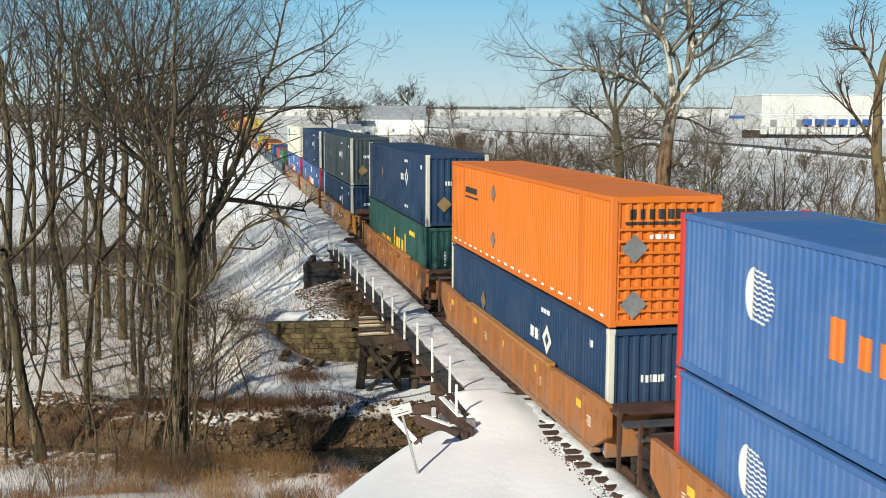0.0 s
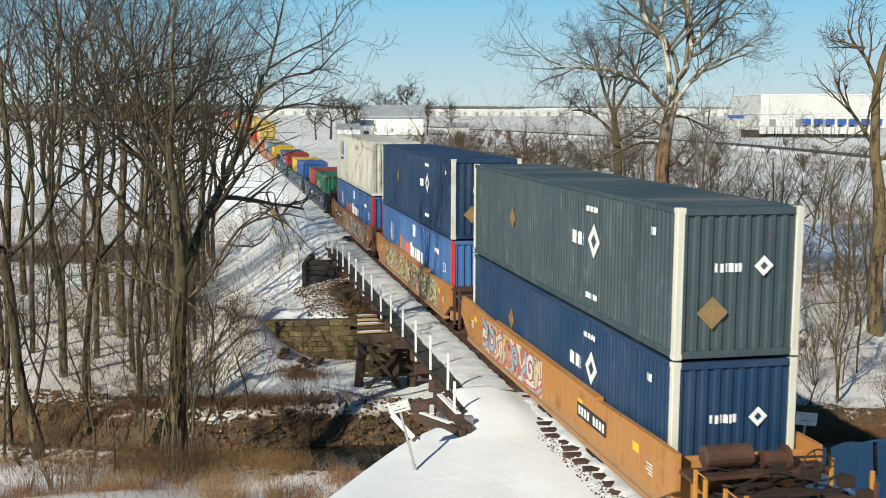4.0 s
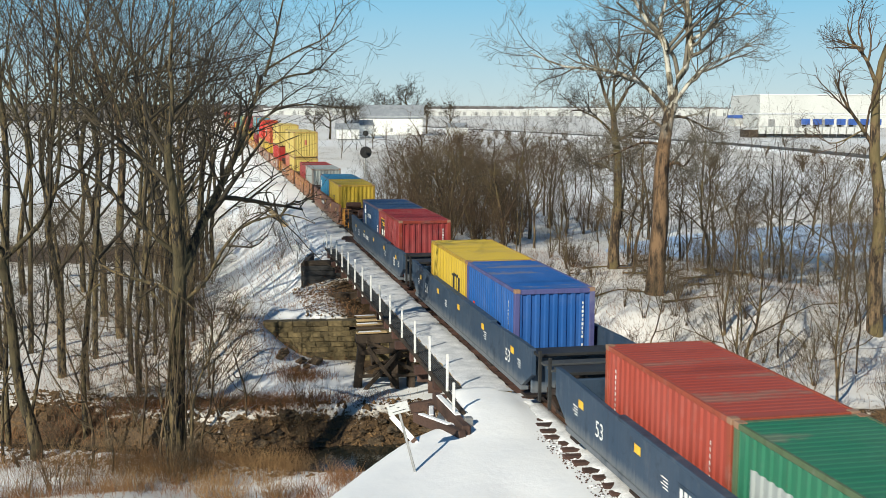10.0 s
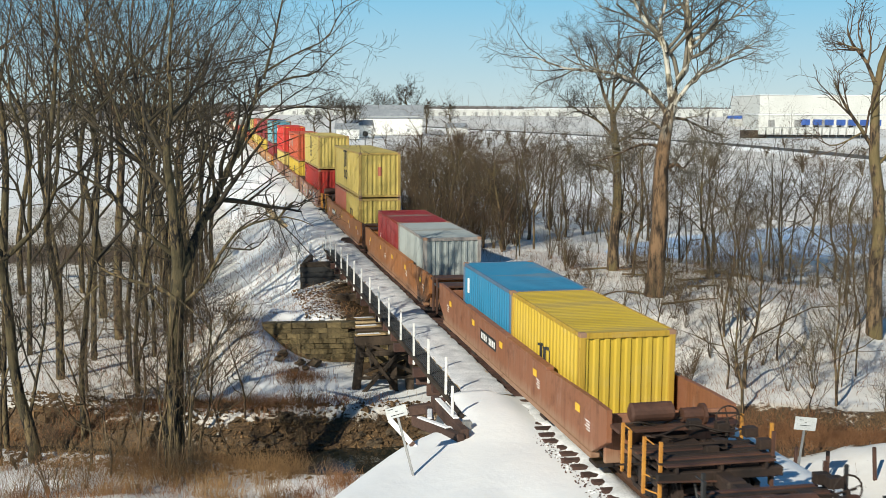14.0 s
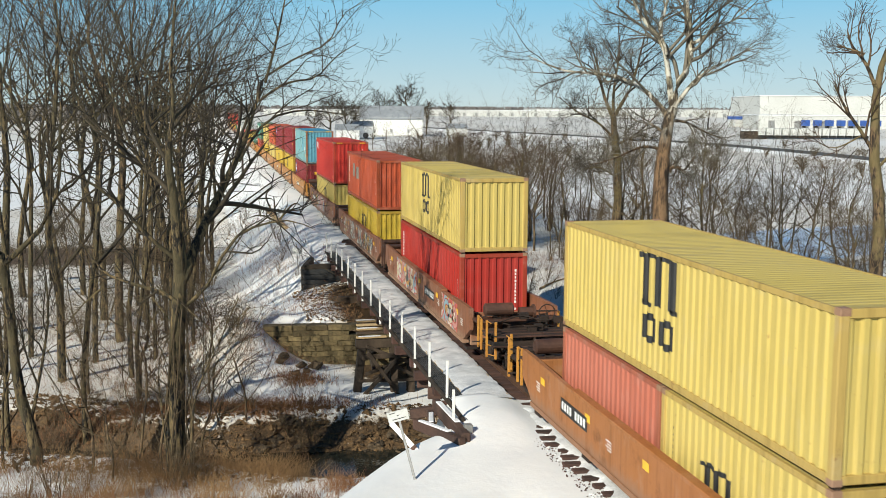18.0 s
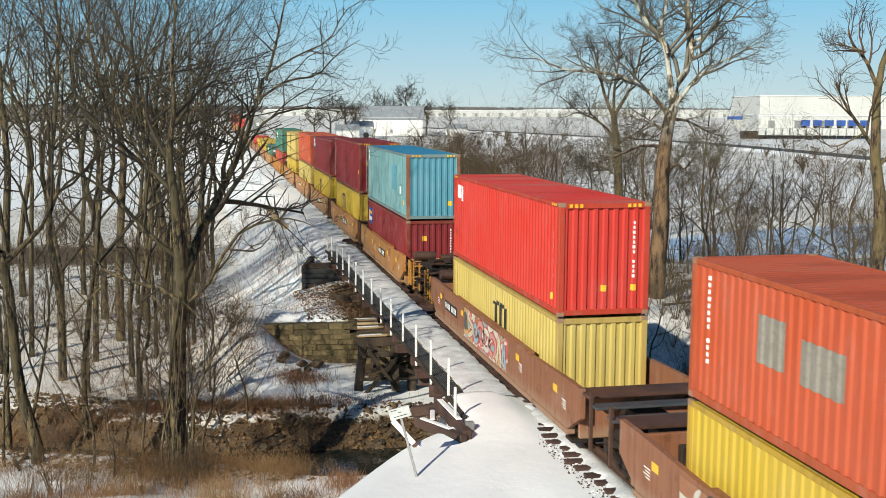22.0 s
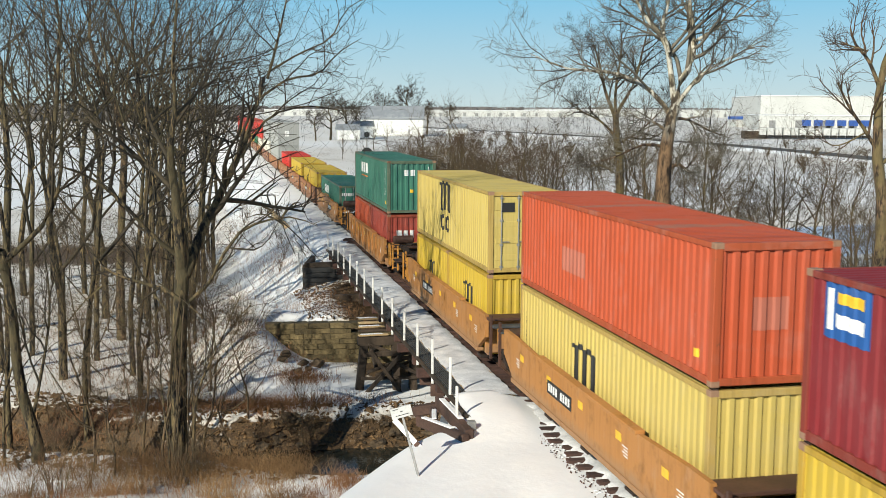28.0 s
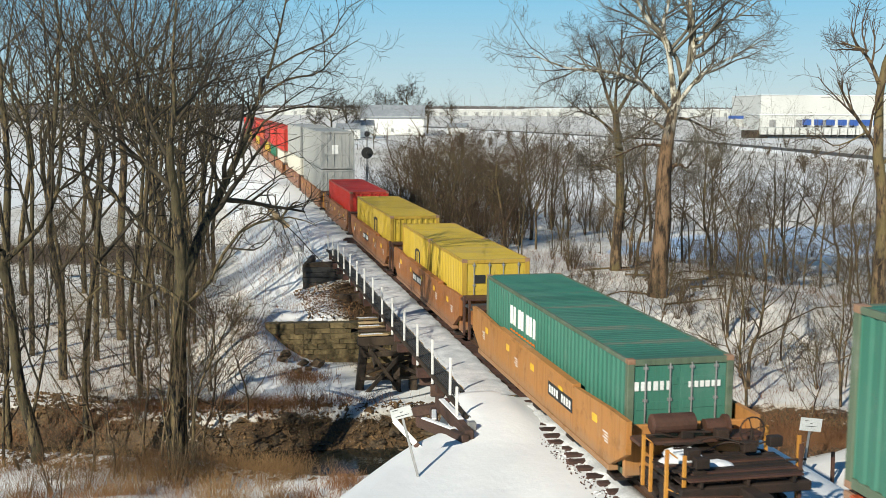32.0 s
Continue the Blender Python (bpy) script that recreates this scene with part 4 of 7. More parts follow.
def woods():
    rnd = random.Random(77)
    lab = "tall bare winter tree on snowy ground"
    # trunks of the left-hand wood, nearest first
    for x, y, k, s in ((-14.1, 55.0, 2, 0.9), (-15.9, 47.4, 1, 1.0), (-19.7, 58.0, 0, 1.0), (-20.8, 69.8, 5, 1.0), (-15.5, 61.4, 5, 1.0), (-13.2, 61.0, 1, 0.95), (-17.9, 52.6, 3, 1.0), (-12.0, 57.0, 3, 0.9), (-12.4, 68.0, 0, 0.9), 
                       (-10.6, 74.0, 3, 1.0), (-16.8, 40.0, 4, 1.1), (-12.3, 50.5, 4, 1.0), (-13.9, 65.5, 3, 1.1), (-11.2, 63.0, 4, 1.0), (-17.2, 58.0, 4, 1.2)):
        plant("tree", KINDS[k], (x, y, gz1(x, y)), lab, rnd.uniform(0, 6.28), s * rnd.uniform(0.95, 1.05), "trees of the wood")
    for x, y, k, s in ((-14.9, 50.8, 3, 1.1), (-12.6, 44.0, 4, 1.0), (-11.2, 48.6, 3, 0.9), (-10.6, 52.0, 4, 0.95), (-18.6, 49.0, 3, 1.05), (-13.1, 47.6, 4, 1.25), (-16.4, 66.5, 3, 1.15), (-22.4, 66.0, 3, 1.1), (-11.6, 53.6, 4, 1.1), (-14.4, 41.6, 4, 1.15), (-10.8, 60.0, 4, 1.2), (-13.4, 78.0, 3, 1.1), (-24.0, 72.0, 5, 0.9)):
        plant("tree", KINDS[k], (x, y, gz1(x, y)), "slender bare tree in the snowy wood", rnd.uniform(0, 6.28), s, "trees of the wood")
    for x, y, k, s in ((-15.0, 104, 1, 1.0), (-12.5, 112, 2, 0.9), (-14.2, 128, 1, 0.9)):
        plant("tree", FAR[k], (x, y, gz1(x, y)), lab, rnd.uniform(0, 6.28), s, "trees of the wood")
    for i in range(9):
        y = rnd.uniform(41, 72)
        x = rnd.uniform(-11 - (y - 36) * 0.24, -9.6 - 0.02 * y)
        plant("sapling", THIN[rnd.randrange(4)], (x, y, gz1(x, y)), "thin bare sapling in the snowy wood", rnd.uniform(0, 6.28), rnd.uniform(0.6, 1.1), "saplings of the wood", "sapling")
    for x, y, k, s in ((-10.5, 34.4, 1, 1.0), (-11.4, 34.6, 3, 1.1), (-11.2, 33.8, 1, 0.8), (-14.6, 44.9, 0, 1.0), (-12.6, 44.5, 2, 0.8), (-9.9, 43.8, 0, 0.7), (-10.1, 38.4, 3, 1.2), (-12.2, 38.6, 0, 0.8), (-9.3, 37.0, 3, 0.9), (-13.6, 36.0, 3, 1.2), (-16.4, 36.4, 1, 1.0), (-15.9, 38.0, 3, 1.3), (-8.6, 40.9, 3, 0.9), (-17.3, 39.0, 0, 0.9), (-12.9, 34.4, 3, 0.8)):
        plant("sapling", THIN[k], (x, y, gz1(x, y)), "thin bare stem among the creek-side weeds", rnd.uniform(0, 6.28), s, "creek-side stems", "sapling")
    for i in range(18):
        y = rnd.uniform(62, 150)
        x = -8.6 - rnd.uniform(0, 2.5) - 0.02 * y
        plant("shrub", SHRUBS[rnd.randrange(4)], (x, y, gz1(x, y)), "bare tangled brush along the embankment foot", rnd.uniform(0, 6.28), rnd.uniform(0.5, 0.9), "brush of the wood", "shrub")
    for x, y, k, s in ((-11.0, 66.5, 1, 0.9), (-10.2, 71.0, 5, 0.85), (-9.6, 78.0, 1, 0.9), (-11.6, 81.0, 2, 0.8), (-9.9, 89.0, 5, 0.8), (-12.8, 73.5, 3, 1.0), (-17.4, 70.0, 1, 1.0), (-20.0, 76.0, 5, 0.9)):
        plant("tree", KINDS[k], (x, y, gz1(x, y)), lab, rnd.uniform(0, 6.28), s, "trees of the wood")
    for i in range(15):
        x, y = rnd.uniform(-18, -9.8), rnd.uniform(31.5, 36.0)
        plant("shrub", SHRUBS[rnd.randrange(4)], (x, y, gz1(x, y) - 0.05), "low dead brush on the creek bank", rnd.uniform(0, 6.28), rnd.uniform(0.22, 0.55), "creek brush", "shrub")
    for i in range(14):
        y = rnd.uniform(50, 88)
        x = -8.2 - rnd.uniform(0, 3.4) - 0.015 * y
        plant("shrub", SHRUBS[rnd.randrange(4)], (x, y, gz1(x, y)), "bare tangled brush along the embankment foot", rnd.uniform(0, 6.28), rnd.uniform(0.35, 0.8), "brush of the wood", "shrub")
    for i in range(16):
        y = rnd.uniform(60, 105)
        x = rnd.uniform(-8.2, -4.8)
        plant("shrub", SHRUBS[rnd.randrange(4)], (x, y, gz1(x, y)), "sparse dead brush on the snowy embankment", rnd.uniform(0, 6.28), rnd.uniform(0.2, 0.42), "brush of the wood", "shrub")
    for i in range(24):
        x = rnd.uniform(-32, -12)
        y = 86 - 0.15 * x + rnd.uniform(-6, 6)
        plant("shrub", SHRUBS[rnd.randrange(4)], (x, y, gz1(x, y)), "bare tangled brush along the far ditch", rnd.uniform(0, 6.28), rnd.uniform(0.28, 0.45), "brush of the wood", "shrub")
    for i in range(30):
        x = rnd.uniform(-17, -5.5)
        y = float(creek_y(x)) + rnd.choice((-1, 1, 1)) * rnd.uniform(1.8, 4.0)
        plant("shrub", SHRUBS[rnd.randrange(4)], (x, y, gz1(x, y) - 0.05), "low dead brush on the creek bank", rnd.uniform(0, 6.28), rnd.uniform(0.18, 0.36), "creek brush", "shrub")
    for i in range(9):
        y = rnd.uniform(43, 60)
        x = rnd.uniform(-12 - (y - 36) * 0.26, -9.0)
        plant("shrub", SHRUBS[rnd.randrange(4)], (x, y, gz1(x, y)), "sparse low brush under the bare trees", rnd.uniform(0, 6.28), rnd.uniform(0.3, 0.6), "brush of the wood", "shrub")
    # thickets beyond the track
    for i in range(44):
        y = rnd.uniform(86, 140)
        x = rnd.uniform(7.5, 12 + (y - 70) * 0.22)
        plant("shrub", SHRUBS[rnd.choice((0, 1, 1, 3))], (x, y, gz1(x, y)), "dense red-brown bare thicket", rnd.uniform(0, 6.28), rnd.uniform(0.8, 1.45), "thicket", "shrub")
    for i in range(46):
        y = rnd.uniform(84, 114)
        x = rnd.uniform(7.6, 13.5) if i < 22 else rnd.uniform(12, 27)
        plant("shrub", SHRUBS[rnd.choice((0, 0, 2))], (x, y, gz1(x, y)), "dark dense thicket beside the track", rnd.uniform(0, 6.28), rnd.uniform(0.8, 1.3), "thicket", "shrub")
    for x, y, k, s in ((19.8, 101, 1, 0.85), (22.4, 101, 3, 1.0), (25.0, 98, 1, 0.8), (17.3, 104, 3, 0.95), (28.0, 92, 4, 0.9), (31.0, 84, 1, 0.75), (27.2, 76.5, 4, 1.1), (29.5, 72.0, 3, 0.9), (26.0, 63.0, 4, 0.9), (24.6, 61.8, 3, 0.7)):
        plant("tree", KINDS[k], (x, y, gz1(x, y)), "slender bare tree standing in the snowy thicket", rnd.uniform(0, 6.28), 0.68 * s, "trees beyond the track")
    for i in range(20):
        y = rnd.uniform(66, 120)
        x = rnd.uniform(10, 18 + (y - 60) * 0.4)
        plant("tree", KINDS[4], (x, y, gz1(x, y)), "slender bare tree in the thicket", rnd.uniform(0, 6.28), rnd.uniform(0.42, 0.58), "trees beyond the track")
    for i in range(30):
        y = rnd.uniform(84, 112)
        x = rnd.uniform(9, 15) if i < 15 else rnd.uniform(12, 24) if i < 26 else rnd.uniform(24, 45)
        plant("tree", MID[i % 2], (x, y, gz1(x, y)), "broad bare young tree with red-brown twigs" if i % 2 == 0 else "broad bare young tree with straw-brown twigs", rnd.uniform(0, 6.28), rnd.uniform(0.75, 1.15), "trees beyond the track")
    for i in range(70):
        y = rnd.uniform(33, 78)
        x = rnd.uniform(6.8 + (y - 30) * 0.15, 9 + (y - 20) * 0.56)
        if math.hypot(x - 12.6, y - 52.7) < 1.6 or abs(y - float(creek_y(x))) < 2.2:
            continue
        plant("sapling", THIN[rnd.randrange(4)], (x, y, gz1(x, y)), "thin bare sapling with red-brown twigs in snow", rnd.uniform(0, 6.28), rnd.uniform(0.6, 1.15), "saplings beyond the track", "sapling")
    for i in range(60):
        y = rnd.uniform(36, 85)
        x = rnd.uniform(8, 10 + (y - 20) * 0.5)
        plant("shrub", SHRUBS[rnd.randrange(4)], (x, y, gz1(x, y)), "low bare brush poking through snow", rnd.uniform(0, 6.28), rnd.uniform(0.3, 0.6), "low brush", "shrub")
    for i in range(34):
        y = rnd.uniform(45, 66)
        x = rnd.uniform(7.2, 12.5 + (y - 45) * 0.25)
        plant("shrub", SHRUBS[rnd.randrange(4)], (x, y, gz1(x, y) - 0.05), "low tangled brush on the snowy bank", rnd.uniform(0, 6.28), rnd.uniform(0.3, 0.62), "low brush", "shrub")
    # fallen branches lying in the snow of the bank
    for i in range(16):
        y = rnd.uniform(42, 68)
        x = rnd.uniform(8, 12 + (y - 40) * 0.5)
        a, L = rnd.uniform(-0.6, 0.6), rnd.uniform(1.6, 4.2)
        line = [(x + L * u * math.cos(a), y + L * u * math.sin(a)) for u in (0, 0.35, 0.7, 1)]
        P, R = limb([(p, q, gz1(p, q) + 0.06 + 0.10 * rnd.random(), 0.07 * (1 - 0.8 * k / 3)) for k, (p, q) in enumerate(line)], 10)
        rs = np.random.RandomState(300 + i)
        Q, W = sprout(rs, P[None], R[None], 5, 0.4, 45, 5, 0.6)
        ob = new("fallen_branch", joined("fallen_branch", [tubes(P[None], R[None], 6), tubes(Q, np.maximum(W, 0.008), 4)], M["bark_warm"]))
        tagged(ob, "fallen bare branch lying in the snow", "branch", "fallen branches")
    # dead brush in rows along the far fields
    for i in range(46):
        row = i % 4
        x = rnd.uniform(48, 165)
        y = (195, 262, 330, 410)[row] - 0.12 * x + rnd.uniform(-6, 6)
        plant("shrub", FIELD_BRUSH, (x, y, gz1(x, y)), "low dead brush along a snowy field", rnd.uniform(0, 6.28), rnd.uniform(0.6, 1.3), "field brush", "shrub")
    # far trees round the barn and along the fields
    for x, y, k, s in ((77, 482, 0, 1.25), (67, 484, 1, 1.2), (85, 480, 1, 0.95), (34, 402, 0, 0.9), (41, 412, 1, 1.0), (28, 396, 1, 0.75), (46, 424, 0, 0.8), (97, 486, 0, 0.8)):
        plant("tree", FARM[k], (x, y, gz1(x, y)), "broad round-crowned bare tree by the farm", rnd.uniform(0, 6.28), s, "farm trees")
    for x, y, k, s in ((30, 300, 1, 0.5), (36, 310, 0, 0.5), (25, 290, 2, 0.45), (43, 330, 2, 0.5), (20, 250, 1, 0.4), (36, 240, 1, 0.45)):
        plant("tree", FAR[k], (x, y, gz1(x, y)), "small distant bare tree in the field", rnd.uniform(0, 6.28), s, "farm trees")


woods()


def grasses():
    """Dead grass and weeds: many thin bent blades, in two patches."""
    def patch(name, label, mat, spots, height, seed, width):
        rs = np.random.RandomState(seed)
        base = np.concatenate([np.stack([rs.normal(cx, sx, n), rs.normal(cy, sy, n)], 1) for cx, cy, sx, sy, n in spots])
        z = ground_z(base[:, 0], base[:, 1])
        ok = z > -4.35
        base, z = base[ok], z[ok]
        n = len(base)
        P = np.empty((n, 3, 3))
        P[:, 0] = np.stack([base[:, 0], base[:, 1], z - 0.03], 1)
        d = np.stack([rs.normal(0, 0.28, n), rs.normal(0, 0.28, n), np.ones(n)], 1)
        h = height * rs.uniform(0.4, 1.15, n)[:, None] / 2
        bend = rs.normal(0, 0.22, (n, 3)) * np.array([1, 1, 0.5])
        for j in range(1, 3):
            d = d + bend * 1.4
            P[:, j] = P[:, j - 1] + d / np.linalg.norm(d, axis=1, keepdims=True) * h
        R = np.full((n, 3), width) * np.array([1, 0.85, 0.3])
        ob = new(name, joined(name, [tubes(P, R, 3)], mat))
        tagged(ob, label, "grass", kind="stuff")
    rs = random.Random(15)
    tufts = [(rs.uniform(-17, -7.0), 0, rs.uniform(0.15, 0.5), rs.uniform(0.1, 0.3), int(rs.uniform(25, 105))) for _ in range(58)]
    tufts = [(x, rs.uniform(30.5, 35.6) + (0.08 * (-8 - x)), sx, sy, n) for x, _, sx, sy, n in tufts]
    patch("dead_grass", "tall dead brown grass along the creek bank", M["grass"], tufts + [(-9.0, 33.6, 1.1, 0.6, 500), (-12.5, 35.0, 2.5, 0.5, 250)], 0.95, 5, 0.005)
    patch("dead_weeds", "reddish dead weeds at the edge of the snow", M["redgrass"], [(-7.2, 31.0, 0.5, 0.7, 420), (-6.0, 32.4, 0.35, 0.4, 420), (-8.0, 27.6, 0.5, 0.9, 160), (-13, 42.0, 3.5, 0.4, 2600), (-7.5, 41.6, 1.8, 0.4, 2200), (-10, 35.6, 4, 0.5, 1800), (-6.3, 44.6, 0.6, 0.35, 700), (9.5, 36, 1.5, 1.2, 1500), (12.6, 35.6, 1.0, 0.55, 2200), (10.4, 37.0, 1.3, 0.5, 1500), (14.5, 34.8, 1.2, 0.5, 900), (-5.8, 68, 1.3, 6, 1100), (-7, 90, 1.5, 12, 1200), (-4.6, 52, 1.2, 2.5, 500), (-11.0, 37.4, 0.5, 0.4, 500), (-13, 31.5, 3, 1.2, 700), (-14, 50, 3, 5, 1700), (-18, 60, 4, 8, 1700), (-12, 46, 2.5, 2.5, 900), (-9.5, 56, 1.5, 6, 900), (-7.4, 46.5, 1.2, 1.2, 500), (11, 40, 2, 3, 900), (16, 48, 3, 4, 1200), (20, 42, 3, 3, 900), (9, 47, 1, 3, 700), (24, 55, 4, 5, 1200), (13, 62, 3, 5, 1000), (18, 70, 5, 6, 1000), (11, 84, 3, 8, 1200)], 0.5, 6, 0.006)


grasses()


# ---- train ----
def gone(t):
    """Metres the train has travelled by t seconds."""
    return 12.204 * t - 0.00283 * t * t + 0.0004 * t ** 3


MOVING = []
PAINT = {}


def paint(key):
    colours = {
        "cobalt": (0.034, 0.115, 0.31), "navy": (0.007, 0.033, 0.086), "slate": (0.0407, 0.0629, 0.074), "orange": (0.62, 0.15, 0.012), "green_dark": (0.0148, 0.074, 0.0629),
        "white": (0.60, 0.575, 0.49), "red": (0.25, 0.018, 0.019), "brick": (0.44, 0.075, 0.026), "green": (0.0185, 0.148, 0.0814), "yellow": (0.50, 0.345, 0.036), "lemon": (0.51, 0.39, 0.110), "scarlet": (0.34, 0.022, 0.014), "russet": (0.31, 0.050, 0.032),
        "blue": (0.010, 0.085, 0.30), "steel_blue": (0.011, 0.052, 0.135), "maroon": (0.20, 0.014, 0.018), "sky": (0.0222, 0.185, 0.333), "pale_grey": (0.311, 0.34, 0.333), "salmon": (0.407, 0.126, 0.0814),
        "teal": (0.150, 0.325, 0.350), "teal_blue": (0.095, 0.285, 0.370), "cherry": (0.52, 0.034, 0.022), "sea_green": (0.042, 0.165, 0.118), "reefer": (0.333, 0.34, 0.326),
        "tan": (0.42, 0.185, 0.050), "rusty": (0.25, 0.100, 0.050), "car_blue": (0.026, 0.052, 0.092), "car_brown": (0.34, 0.13, 0.040)}
    if key not in PAINT:
        worn = {"teal": 0.95, "white": 0.5, "red": 0.85, "maroon": 0.6, "navy": 0.3, "cobalt": 0.35, "orange": 0.12, "cherry": 0.3, "scarlet": 0.3, "pale_grey": 0.4, "reefer": 0.5, "blue": 0.45, "sky": 0.35, "rusty": 0.9, "car_brown": 0.9, "tan": 0.7, "green_dark": 0.5, "lemon": 0.55, "slate": 0.7}
        base = key.replace("_roof", "").replace("_edge", "")
        if key.endswith("_roof"):
            PAINT[key] = roof_paint("roof_" + base, colours[base], {"yellow": 0.35, "lemon": 0.35, "orange": 0.3, "red": 1.0, "steel_blue": 1.0, "navy": 0.25, "cobalt": 0.3, "sky": 0.45}.get(base, 0.6))
        elif key.endswith("_edge"):
            PAINT[key] = painted_steel("edge_" + base, tuple(0.7 * c + 0.3 * r for c, r in zip(colours[base], (0.24, 0.08, 0.03))), wear=0.95, fade=0.02)
        else:
            PAINT[key] = painted_steel("paint_" + key, colours[key], wear=worn.get(key, 0.5), fade=0.10 if key in ("red", "teal", "cobalt") else 0.04, grime={"car_blue": (0.16, 0.17, 0.18), "rusty": (0.30, 0.19, 0.125), "car_brown": (0.24, 0.14, 0.09), "tan": (0.30, 0.18, 0.10)}.get(key))
    return PAINT[key]


def wave(length, pitch, depth):
    """Breakpoints (y, inset) of a trapezoid corrugation along a wall."""
    n = max(1, int(round(length / pitch)))
    p = length / n
    out = []
    for i in range(n):
        a = -length / 2 + i * p
        out += [(a, 0.0), (a + p * 0.30, 0.0), (a + p * 0.45, depth), (a + p * 0.80, depth), (a + p * 0.95, 0.0)]
    return out + [(length / 2, 0.0)]


def clip_wave(w, a, b):
    ys, ds = [p[0] for p in w], [p[1] for p in w]
    return [(a, float(np.interp(a, ys, ds)))] + [p for p in w if a < p[0] < b] + [(b, float(np.interp(b, ys, ds)))]


def sheet(name, w, z0, z1, place):
    v = [place(y, d, z) for y, d in w for z in (z0, z1)]
    return mesh(name, v, [(2 * i, 2 * i + 2, 2 * i + 3, 2 * i + 1) for i in range(len(w) - 1)])


BOX_CACHE = {}
FEET = {"20": 6.058, "40": 12.192, "53": 16.154}


def box_meshes(kind, h):
    key = (kind, h)
    if key in BOX_CACHE:
        return BOX_CACHE[key]
    L = FEET[kind]
    dom = kind == "53"
    W = 2.591 if dom else 2.438
    hw, hl = W / 2, L / 2
    d = {}
    wv = wave(L - 0.24, 0.205 if dom else 0.279, 0.028 if dom else 0.036)
    for s, n in ((-1, "l"), (1, "r")):
        d["side_" + n] = sheet("side_wall", wv, 0.14, h - 0.10, lambda y, q, z, s=s: (s * (hw - 0.012 - q), y, z))
    wr = wave(L - 0.5, 0.209 if not dom else 0.4, 0.012 if not dom else 0.008)
    d["roof"] = mesh("roof", [(x, y, h - 0.015 - q) for y, q in [(-hl + 0.06, 0)] + wr + [(hl - 0.06, 0)] for x in (-hw + 0.05, hw - 0.05)], [(2 * i, 2 * i + 1, 2 * i + 3, 2 * i + 2) for i in range(len(wr) + 1)])
    we = wave(W - 0.28, 0.26, 0.045)
    d["end_far"] = sheet("end_wall", we, 0.16, h - 0.12, lambda y, q, z: (-y, hl - 0.03 - q, z))
    d["end_near"] = sheet("end_wall", we, 0.16, h - 0.12, lambda y, q, z: (y, -hl + 0.03 + q, z))
    d["post"] = from_bm("corner_post", boxm(-0.08, 0.08, -0.08, 0.08, 0, h, 0.015))
    d["top_rail"] = from_bm("top_rail", boxm(-0.035, 0.035, -hl + 0.16, hl - 0.16, h - 0.11, h - 0.005, 0.01))
    d["bottom_rail"] = from_bm("bottom_rail", boxm(-0.035, 0.035, -hl + 0.16, hl - 0.16, 0.02, 0.17, 0.01))
    d["header"] = from_bm("end_rail", boxm(-hw + 0.16, hw - 0.16, -0.05, 0.05, -0.07, 0.07, 0.01))
    d["casting"] = from_bm("corner_casting", boxm(-0.089, 0.089, -0.089, 0.089, -0.06, 0.06, 0.012))
    d["floor"] = from_bm("floor", boxm(-hw + 0.05, hw - 0.05, -hl + 0.1, hl - 0.1, 0.03, 0.12))
    bm = boxm(-(hw - 0.16) / 2, (hw - 0.16) / 2, -0.025, 0.025, 0.16, h - 0.16, 0.006)
    for z in np.linspace(0.5, h - 0.5, 4):
        box(bm, -(hw - 0.16) / 2 + 0.06, (hw - 0.16) / 2 - 0.06, -0.036, -0.02, z - 0.09, z + 0.09, 0.008)
    d["door"] = from_bm("door", bm)
    bm = rodm((0, -0.055, 0.1), (0, -0.055, h - 0.1), 0.02, seg=8)
    for z in (0.2, h * 0.35, h * 0.65, h - 0.2):
        box(bm, -0.05, 0.05, -0.07, -0.02, z - 0.03, z + 0.03)
    box(bm, -0.02, 0.26, -0.075, -0.055, h * 0.38, h * 0.38 + 0.03)
    d["bar"] = from_bm("locking_bar", bm)
    bm = boxm(-0.06, 0.06, -0.08, 0.08, -0.062, 0.002, 0.008)
    d["lock"] = from_bm("twist_lock", bm)
    if dom:
        d["mid_post"] = from_bm("stacking_post", boxm(-0.03, 0.03, -0.12, 0.12, 0.02, h - 0.01, 0.01))
    BOX_CACHE[key] = (d, L, W)
    return BOX_CACHE[key]


